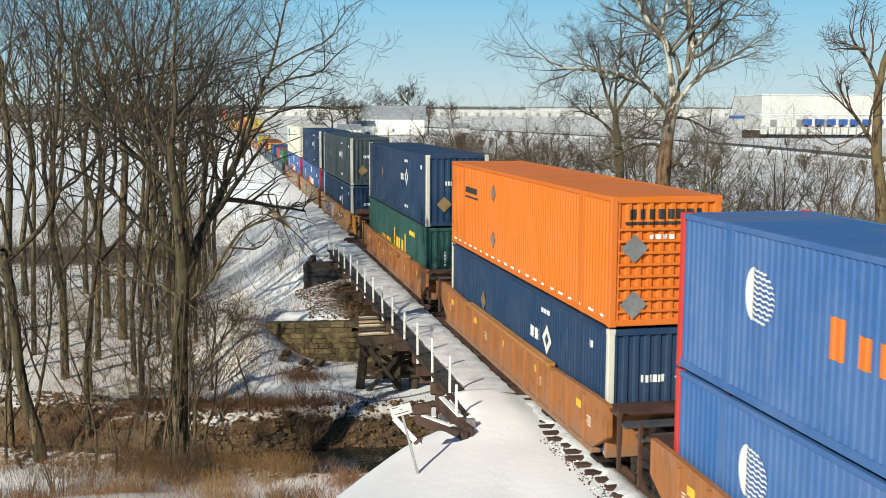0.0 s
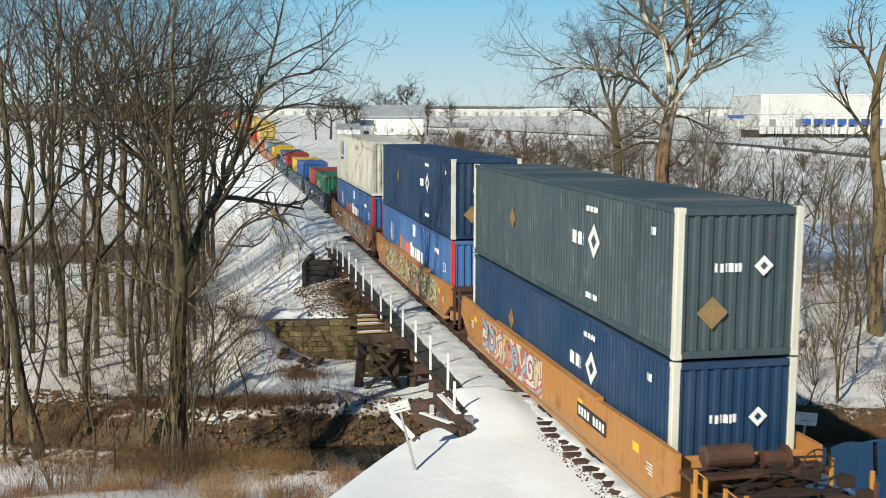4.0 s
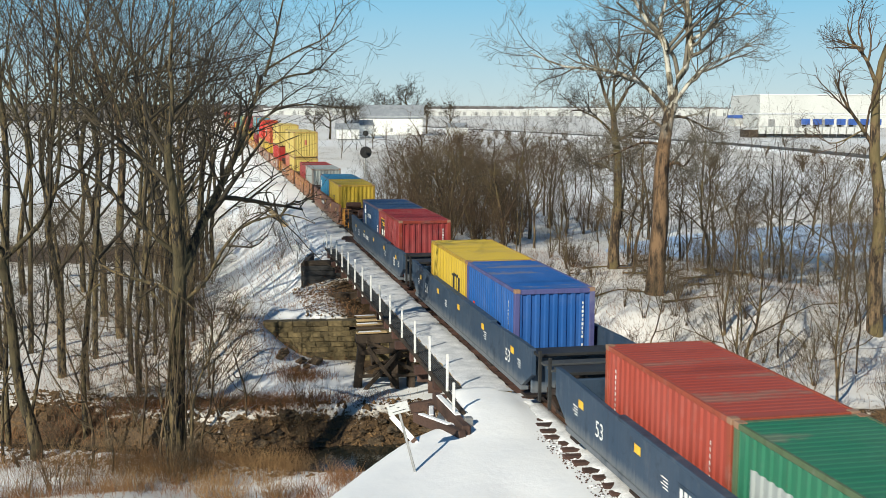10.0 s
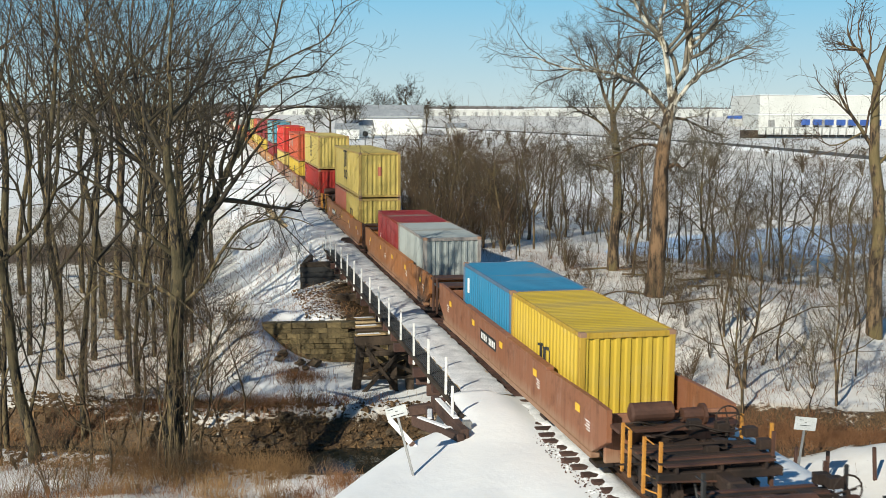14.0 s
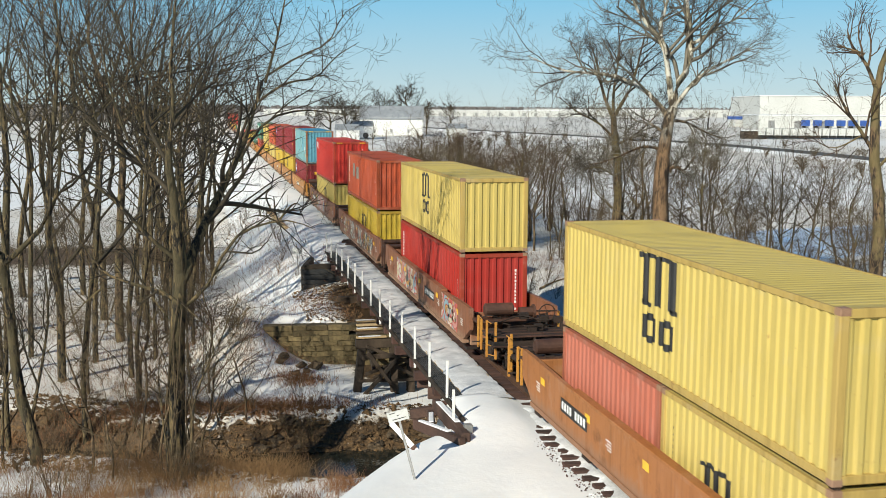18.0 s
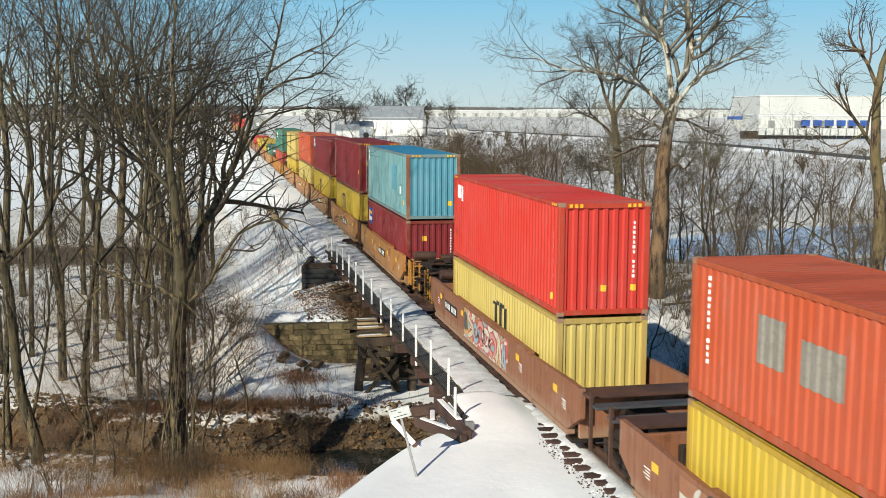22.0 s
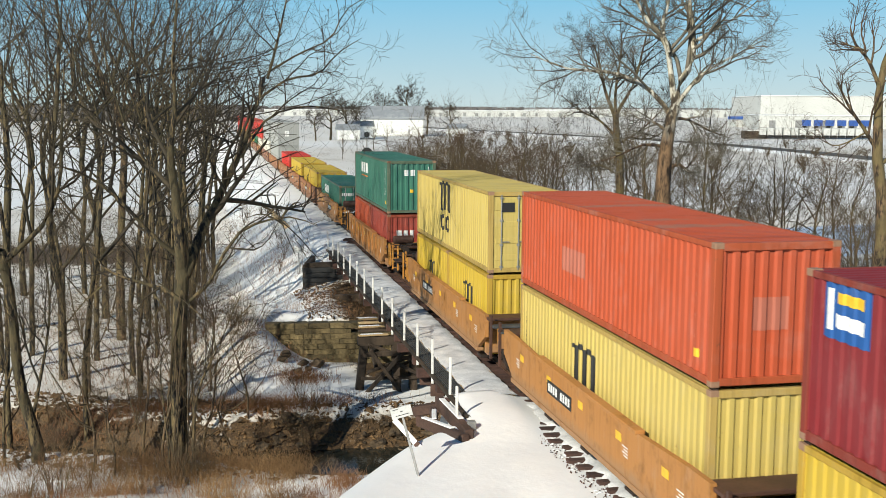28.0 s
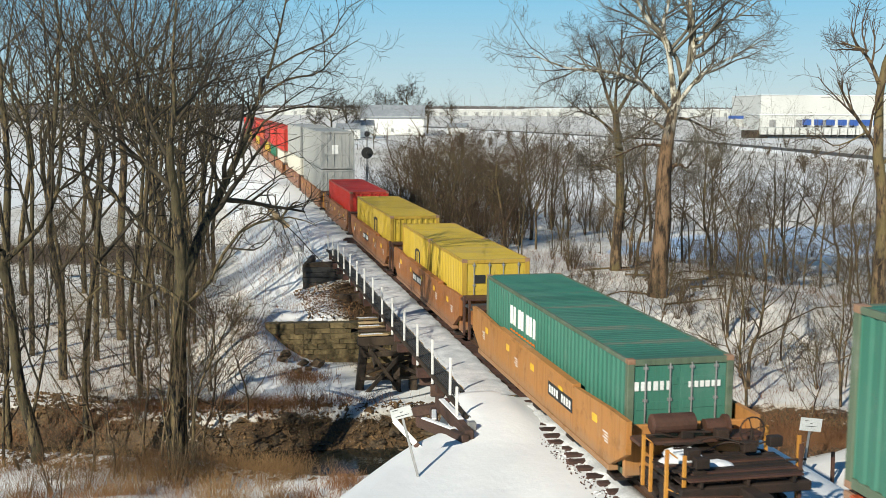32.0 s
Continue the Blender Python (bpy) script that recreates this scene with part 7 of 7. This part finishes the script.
    iso("sea_green", "40", 434.8, LOW, "green container with doors, low in the well", doors=True, marks=cap_marks + letters(-0.65, 2.0, 6, 0.11, 0.2, "white", "end") + letters(0.55, 2.0, 6, 0.1, 0.14, "white", "end") + [("end", 0.75, 0.5, 0.5, 0.5, "white")])
    iso("yellow", "20", 450.4, LOW, "yellow short container with dark weathering", marks=bar_mark(-0.6, 1.2, 0.8)), iso("yellow", "20", 444.25, LOW, "yellow short container with closed doors", doors=True, marks=[("end", -0.6, 1.9, 0.4, 0.3, "black")])
    iso("yellow", "40", 466.0, LOW, "long yellow container in the well", marks=bar_mark(-1.2, 1.3, 0.9)), iso("cherry", "40", 481.6, LOW, "red long container in the well")
    container("reefer", "53", H9, 494.6, LOW53, "grimy grey reefer container in the well", doors=True), container("reefer", "53", H9, 494.6, up53, "grey reefer container stacked on top", doors=True, marks=[("end", -0.2, 1.5, 0.5, 0.7, "white")])
    container("white", "53", H9, 514.4, LOW53, "off-white container in the well"), container("reefer", "53", H9, 514.4, up53, "pale grey container stacked on top")
    for i, (lo, hi) in enumerate((("white", "cherry"), ("green", "cherry"), ("yellow", "red"), ("maroon", "brick"), ("yellow", "cherry"), ("red", "maroon"), ("yellow", "brick"), ("steel_blue", "red"), ("maroon", "cherry"))):
        far = 542.1 + 15.8 * i
        iso(lo, "40", far, LOW, "weathered %s container in the well" % lo.replace("cherry", "red")), iso(hi, "40", far, LOW + H8 + 0.06, "weathered %s container stacked on top" % hi.replace("cherry", "red"))


consist()


# ---- lineside things ----
def lineside():
    # small white sign on a leaning post
    def sign(x, y, lean, label, w=0.62, h=0.34, height=1.55, tip=0.0):
        z = gz1(x, y)
        s = thing("track_sign", label, "sign", "", (x, y, z - 0.1))
        s.rotation_euler = (tip, lean, radians(-8))
        part("post", boxm(-0.03, 0.03, -0.025, 0.025, 0, height + 0.1, 0.006), M["grey"], s)
        board = part("board", boxm(-w / 2, w / 2, -0.04, -0.028, height - h * 0.7, height + h * 0.4, 0.004), M["sign_face"], s)
        for k, (a, b, zz) in enumerate(((-0.19, -0.06, 0.05), (-0.03, 0.04, -0.02), (-0.15, 0.17, -0.10))):
            part("print_bar", boxm(a, b, -0.045, -0.041, height + zz - 0.008, height + zz + 0.008), M["black"], board)
    sign(-5.2, 24.6, radians(-15), "small white notice sign on a leaning steel post", 0.50, 0.23, 1.66, radians(-16))
    sign(6.2, 27.3, radians(6), "small white notice sign on a thin post")
    sign(-4.95, 61.5, radians(-3), "small pale sign on a post beside the bridge end", 0.5, 0.3, 1.5)
    # white board with a red tip leaning in the snow
    b = thing("marker_board", "white wooden marker board with worn red tip, fallen aslant", "board", "", (-5.05, 27.0, gz1(-5.05, 27.0) + 0.38))
    b.rotation_euler = (radians(-20), radians(-42), 0)
    part("board", boxm(-0.07, 0.07, -0.025, 0.025, -0.5, 0.50, 0.008), M["white"], b)
    part("tip", boxm(-0.072, 0.072, -0.028, 0.028, -0.40, -0.30), M["tank"], b, "faded red tip")
    # heavy timbers lying at the bridge end
    tm = thing("timber_pile", "heavy red-brown timbers heaped at the bridge end", "timber")
    for a, c, w, h in (((-3.42, 30.9, -0.42), (-3.50, 26.7, -0.22), 0.24, 0.36), ((-4.30, 29.4, -0.52), (-3.62, 26.6, -0.26), 0.22, 0.28), ((-3.85, 32.6, -1.15), (-3.05, 32.2, -0.95), 0.3, 0.3), ((-4.0, 28.6, -0.42), (-3.6, 30.9, -0.66), 0.2, 0.2), ((-3.3, 34.5, -0.62), (-2.9, 34.4, -0.62), 0.42, 0.36), ((-3.25, 33.0, -0.60), (-2.8, 32.9, -0.60), 0.42, 0.36)):
        bm = bmesh.new()
        beam(bm, a, c, w, h, bevel=0.03)
        part("timber", bm, M["redtimber"], tm)
        if w < 0.3 and a[1] > 28:
            u, q = Vector(a), Vector(c)
            bm = bmesh.new()
            beam(bm, u.lerp(q, 0.12) + Vector((-0.02, 0, h / 2 + 0.012)), u.lerp(q, 0.72) + Vector((0.02, 0, h / 2 + 0.018)), w * 0.72, 0.05, bevel=0.02)
            part("snow_cap", bm, M["snow"], tm, "strip of snow on the timber")
    bm = boxm(-3.42, -3.20, 27.2, 27.4, -0.28, 0.02, 0.02)
    part("lamp_box", bm, M["grey"], tm, "small grey metal box")
    # rocks of the creek bed
    rnd = random.Random(9)
    shapes = []
    for k in range(5):
        bm = bmesh.new()
        bmesh.ops.create_icosphere(bm, subdivisions=2, radius=1)
        for v in bm.verts:
            v.co = Vector((v.co.x * 1.2, v.co.y, v.co.z * 0.65)) * (1 + 0.75 * noise.noise(v.co * 1.1 + Vector((k * 7, 0, 0))) + 0.3 * noise.noise(v.co * 3.1 + Vector((k * 3, 9, 0))))
        shapes.append(from_bm("rock", bm, M["rock"]))
    for i in range(240):
        x = rnd.uniform(-9.5, 3)
        y = float(creek_y(x)) + rnd.choice((-1, 1)) * rnd.uniform(0.8, 3.6)
        o = put("rock", rnd.choice(shapes), None, (x, y, gz1(x, y)))
        s = 0.07 + 0.25 * rnd.random() ** 2.2
        o.scale, o.rotation_euler = (s, s, s), (0, 0, rnd.uniform(0, 6))
        tagged(o, "brown creek stone on the bank", "rock", "creek stones")
    # clods, leaf litter and small stones of the raw bank
    rs = np.random.RandomState(44)
    n = 5200
    x = rs.uniform(-19, 3.5, n)
    y = creek_y(x) + rs.choice((-1, 1, 1), n) * rs.uniform(0.9, 4.4, n)
    z = ground_z(x, y)
    q = rs.uniform(0.03, 0.12, n) * np.where(rs.rand(n) < 0.1, 1.7, 1)
    oct_v = np.array([(1, 0, 0), (-1, 0, 0), (0, 1, 0), (0, -1, 0), (0, 0, 0.7), (0, 0, -0.7)])
    V = np.stack([x, y, z], 1)[:, None, :] + oct_v[None] * q[:, None, None] * rs.uniform(0.5, 1.4, (n, 6, 1)) + rs.normal(0, 0.25, (n, 6, 3)) * q[:, None, None]
    tri = np.array([(0, 2, 4), (2, 1, 4), (1, 3, 4), (3, 0, 4), (2, 0, 5), (1, 2, 5), (3, 1, 5), (0, 3, 5)])
    F = (tri[None] + 6 * np.arange(n)[:, None, None]).reshape(-1, 3)
    tagged(new("bank_clods", mesh("bank_clods", V.reshape(-1, 3).tolist(), F.tolist(), M["clods"])), "brown clods and leaf litter on the creek bank", "soil", kind="stuff")
    # leaf litter and stones on the slope above the stone wall
    n = 1500
    x, y = rs.uniform(-5.6, -2.7, n), rs.uniform(48.4, 59, n)
    z = ground_z(x, y)
    q = rs.uniform(0.02, 0.075, n)
    V = np.stack([x, y, z], 1)[:, None, :] + oct_v[None] * q[:, None, None] * rs.uniform(0.5, 1.4, (n, 6, 1)) + rs.normal(0, 0.25, (n, 6, 3)) * q[:, None, None]
    F = (tri[None] + 6 * np.arange(n)[:, None, None]).reshape(-1, 3)
    tagged(new("leaf_litter", mesh("leaf_litter", V.reshape(-1, 3).tolist(), F.tolist(), M["clods"])), "brown leaf litter and stones above the abutment", "litter", kind="stuff")
    # snow-capped blocks at the foot of the abutment
    for x, y, s in ((-6.8, 46.6, 0.26), (-6.1, 46.2, 0.2), (-5.5, 46.5, 0.3), (-7.0, 46.0, 0.18), (-5.9, 45.6, 0.16), (-6.4, 45.2, 0.2)):
        o = put("rock", rnd.choice(shapes), None, (x, y, gz1(x, y) + 0.1))
        o.scale, o.rotation_euler = (s, s, s), (0, 0, rnd.uniform(0, 6))
        tagged(o, "large tumbled stone in the snow", "rock", "creek stones")
    # searchlight signal beyond the train
    s = thing("railway_signal", "black round railway signal on a tall mast", "signal", "", (6.7, 117, gz1(6.7, 117)))
    part("mast", rodm((0, 0, 0), (0, 0, 7.7), 0.09, 0.07, 10), M["grey"], s)
    for z, r in ((5.5, 0.62), (7.5, 0.30)):
        t = part("target", rodm((0, -0.16, z), (0, -0.12, z), r, seg=28), M["black"], s, "black round target plate")
        bm = rodm((0, -0.62, z), (0, -0.16, z), 0.14, seg=14)
        part("hood", bm, M["black"], t)
        part("case", boxm(-0.2, 0.2, -0.1, 0.35, z - 0.25, z + 0.25, 0.03), M["black"], s)
    bm = bmesh.new()
    for x in (-0.22, 0.22):
        rod(bm, (x, 0.2, 0), (x, 0.2, 6.2), 0.02, seg=6)
    for z in np.arange(0.4, 6.2, 0.35):
        rod(bm, (-0.22, 0.2, z), (0.22, 0.2, z), 0.012, seg=5)
    part("ladder", bm, M["grey"], s)
    part("case", boxm(-0.45, 0.45, 0.4, 1.0, 0, 1.6, 0.03), M["grey"], s, "grey relay case")
    # dark post beside the line
    p = thing("post", "short dark wooden post beside the line", "post", "", (-5.3, 146, gz1(-5.3, 146)))
    part("shaft", rodm((0, 0, -0.2), (0, 0, 4.2), 0.16, 0.13, 10), M["timber"], p)
    # snapped yellowish trunk on the embankment
    lg = thing("broken_trunk", "snapped yellowish tree trunk lying on the embankment", "log", "", (-4.7, 84, gz1(-4.7, 84)))
    bm = bmesh.new()
    beam(bm, (0.55, -2.6, 0.15), (-0.4, 3.5, 0.9), 0.34, 0.34, bevel=0.08)
    part("trunk", bm, M["palewood"], lg)
    bm = bmesh.new()
    rod(bm, (0.0, 2.2, 0.6), (-0.1, 2.6, 2.2), 0.09, 0.04)
    rod(bm, (0.3, 1.0, 0.5), (0.9, 1.6, 1.7), 0.07, 0.03)
    part("branch", bm, M["bark_warm"], lg)
    for a, c, d in (((0.1, 2.6, 0.7), (-1.6, 3.6, 1.5), (-3.2, 3.4, 1.2)), ((0.3, 1.2, 0.6), (1.4, 2.4, 1.6), (2.2, 3.4, 1.3)), ((-0.2, 3.2, 0.9), (-0.6, 4.4, 2.2), (0.4, 5.6, 2.9)), ((0.4, -1.6, 0.3), (-1.2, -1.2, 1.1), (-2.4, -1.8, 0.9))):
        P, R = limb([(*a, 0.09), (*c, 0.06), (*d, 0.02)], 8)
        put("branch", joined("branch", [tubes(P[None], R[None], 6)], M["bark"]), lg)
    # fence posts on the right bank
    for x, y in ((7.4, 29.5), (8.2, 29.0), (9.4, 28.4), (10.6, 27.9)):
        f = thing("fence_post", "rusty leaning fence post in the snow", "post", "fence posts", (x, y, gz1(x, y) - 0.1))
        f.rotation_euler = (rnd.uniform(-0.08, 0.08), rnd.uniform(-0.08, 0.08), 0)
        part("shaft", boxm(-0.05, 0.05, -0.04, 0.04, 0, 1.1, 0.01), M["tank"], f)


lineside()


# ---- far buildings and horizon ----
def distance():
    z = -3.9
    b = thing("barn", "white wooden barn with a grey metal roof", "barn", "", (66.3, 460, -3.6))
    b.rotation_euler = (0, 0, radians(-11))
    L, D, h, r = 12.8, 6.5, 7.6, 12.2
    part("wall", boxm(-L, L, -D, D, 0, h), M["barn_wall"], b)
    v = [(-L - 0.5, -D - 0.6, h - 0.5), (L + 0.5, -D - 0.6, h - 0.5), (L + 0.5, 0, r), (-L - 0.5, 0, r), (-L - 0.5, D + 0.6, h - 0.5), (L + 0.5, D + 0.6, h - 0.5)]
    put("roof", mesh("roof", v + [(x, y, q - 0.25) for x, y, q in v], [(0, 1, 2, 3), (3, 2, 5, 4), (7, 6, 9, 8), (8, 9, 10, 11), (0, 6, 7, 1), (4, 5, 11, 10), (1, 7, 8, 2), (2, 8, 11, 5), (0, 3, 9, 6), (3, 4, 10, 9)], M["barn_roof"]), b)
    for s in (-1, 1):
        put("gable", mesh("gable", [(s * L, -D, h - 0.01), (s * L, D, h - 0.01), (s * L, 0, r - 0.3)], [(0, 1, 2)], M["barn_wall"]), b)
    for x in (-7, 0, 7):
        part("window", boxm(x - 0.5, x + 0.5, -D - 0.06, -D + 0.05, 1.2, 2.6), M["grey"], b)
    for x, y, w, d, hh, lab in ((47, 420, 5, 4, 4.5, "small white farm shed"), (40, 400, 4, 3, 3.5, "low weathered farm shed"), (93, 455, 4, 3, 3.0, "low grey lean-to shed")):
        s = thing("shed", lab, "shed", "farm sheds", (x, y, z + 0.3))
        part("wall", boxm(-w, w, -d, d, 0, hh), M["barn_wall"], s)
        put("roof", mesh("roof", [(-w - 0.3, -d - 0.3, hh), (w + 0.3, -d - 0.3, hh), (w + 0.3, 0, hh + 2), (-w - 0.3, 0, hh + 2), (-w - 0.3, d + 0.3, hh), (w + 0.3, d + 0.3, hh)], [(0, 1, 2, 3), (3, 2, 5, 4), (0, 3, 4), (1, 5, 2)], M["barn_roof"]), s)
    # road across the fields, on a low bank
    pts = [(100, 680), (112, 574), (132, 460), (147, 353), (146, 290), (138, 221), (126, 165), (112, 110)]
    for wdt, zz, mat, nm, lab in ((4.6, -3.0, M["asphalt"], "road", "dark wet asphalt road across the snowy fields"),):
        v, f = [], []
        P = np.array([limb([(x, y, 0, 1) for x, y in pts], 40)[0]])[0]
        T = np.gradient(P, axis=0)
        T /= np.linalg.norm(T, axis=1, keepdims=True)
        for p, t in zip(P, T):
            nrm = np.array([-t[1], t[0], 0])
            for a, q in ((-wdt * 1.9, -4.6), (-wdt, zz), (wdt, zz), (wdt * 1.9, -4.6)):
                v.append((*(p + nrm * a)[:2], q))
        f = [(4 * i + k, 4 * i + 4 + k, 4 * i + 5 + k, 4 * i + 1 + k) for i in range(len(P) - 1) for k in range(3)]
        me = mesh("road", v, f, M["snow"])
        me.materials.append(mat)
        for p in me.polygons:
            p.material_index = 1 if p.index % 3 == 1 else 0
        tagged(new("road", me), lab, "road", kind="structure")
    # industrial halls
    def hall(x, y, w, d, h, label, rz=-16):
        o = thing("warehouse", label, "warehouse", "industrial halls", (x, y, z))
        o.rotation_euler = (0, 0, radians(rz))
        part("wall", boxm(-w, w, -d, d, 0, h), M["hall_wall"], o)
        part("roof", boxm(-w - 0.5, w + 0.5, -d - 0.5, d + 0.5, h, h + 0.5), M["snow"], o, "snow-covered flat roof")
        for a in np.arange(-w + 8, w - 6, 16):
            part("dock_door", boxm(a - 2, a + 2, -d - 0.12, -d + 0.05, 0.5, 5), M["grey"], o)
        return o
    hall(610, 800, 190, 60, 22, "huge cream-white warehouse with snowy roof")
    hall(400, 640, 70, 25, 8, "low white warehouse beyond the road")
    hall(330, 1500, 260, 60, 8, "long pale industrial hall on the horizon", -8)
    hall(640, 1500, 200, 60, 10, "long pale industrial hall on the horizon", -8)
    for i in range(7):
        x, y = 340 + i * 6.3, 604 - i * 2.4
        t = thing("semi_trailer", "parked blue semi-trailer in the snowy yard", "trailer", "parked trailers", (x, y, z + 1.0))
        part("body", boxm(-1.5, 1.5, -2.5, 2.5, 1.2, 4.6, 0.05), M["blue_van"], t)
        for yy in (0.6, 1.9):
            part("wheel", rodm((-1.3, yy, 0.55), (1.3, yy, 0.55), 0.55, seg=14), M["black"], t)
        part("leg", boxm(-0.9, 0.9, -2.2, -1.9, 0, 1.2), M["grey"], t)
    for i in range(14):
        u = 128 + i * 3.25
        t = thing("semi_trailer", "white box trailer parked in the snowy yard", "trailer", "parked trailers", (86.4 + u * 0.978, 446 - u * 0.208, z + 0.4))
        t.rotation_euler = (0, 0, radians(-12))
        part("body", boxm(-1.3, 1.3, -6.5, 6.5, 1.1, 3.9, 0.05), M["hall_wall"], t)
        for yy in (-5.2, -4.0):
            part("wheel", rodm((-1.2, yy, 0.5), (1.2, yy, 0.5), 0.5, seg=12), M["black"], t)
        part("leg", boxm(-0.9, 0.9, 3.2, 3.5, 0, 1.1), M["grey"], t)
    s = thing("shed", "low dark timber shed at the yard's edge", "shed", "farm sheds", (209, 418, z))
    s.rotation_euler = (0, 0, radians(-12))
    part("wall", boxm(-4.6, 4.6, -3, 3, 0, 3.2), M["timber"], s)
    part("roof", boxm(-5, 5, -3.4, 3.4, 3.2, 3.5, 0.05), M["snow"], s, "snow-covered roof")
    s = thing("shed", "blue-roofed low building in the yard", "shed", "farm sheds", (344, 690, z))
    part("wall", boxm(-9, 9, -5, 5, 0, 5), M["hall_wall"], s)
    part("roof", boxm(-9.5, 9.5, -5.5, 5.5, 5, 7.0, 0.2), M["blue_van"], s, "blue metal roof")
    # woods on the horizon: rows of ragged grey-brown crowns
    rs = np.random.RandomState(12)
    P, R = [], []
    for i in range(6000):
        near_left = i < 2600
        a = rs.uniform(-0.75, 0.02) if near_left else rs.uniform(-0.2, 0.95)
        dist = rs.uniform(850, 1300) if near_left else rs.uniform(2300, 2900)
        x, y = dist * math.sin(a), dist * math.cos(a)
        hgt = rs.uniform(7, 14) if near_left else rs.uniform(9, 15)
        P.append([(x, y, -5), (x + rs.normal(0, 1), y, hgt * 0.4 - 4), (x + rs.normal(0, 2), y, hgt * 0.8 - 4), (x + rs.normal(0, 3), y, hgt - 4)])
        R.append([1.8, 2.6, 2.0, 0.3])
    tagged(new("far_woods", joined("far_woods", [tubes(np.array(P), np.array(R), 4)], M["far_wood"])), "distant leafless woods along the horizon", "woods", kind="stuff")


M["far_wood"] = plain("hazy_far_wood", (0.14, 0.125, 0.12), (0.21, 0.195, 0.185), 0.2, 0.95, relief=0.0)
distance()


# ---- what moves ----
def motions():
    spin = 1 / 0.42
    for w, car, off in WHEELS:
        c = [q for ob, q, _ in MOVING if ob == car][0] + off
        near = [k / FPS for k in range(0, 32 * FPS + 1) if 9 < c - gone(k / FPS) < 44]
        if len(near) < 3 or near[-1] - near[0] < 0.2:
            continue
        x, y, z = w.location
        turn = [(t, pose(x, y, z, math.degrees((c - gone(t)) * spin) % 360)) for t in near]
        first, last = ([(0, turn[0][1])] if near[0] > 0.05 else []), ([(32, turn[-1][1])] if near[-1] < 31.95 else [])
        walk(w, first + turn + last)
    times = [0, 4, 8, 12, 16, 20, 24, 28, 32]
    for ob, c, z in MOVING:
        walk(ob, [(t, pose(0, c - gone(t), z)) for t in times])


motions()
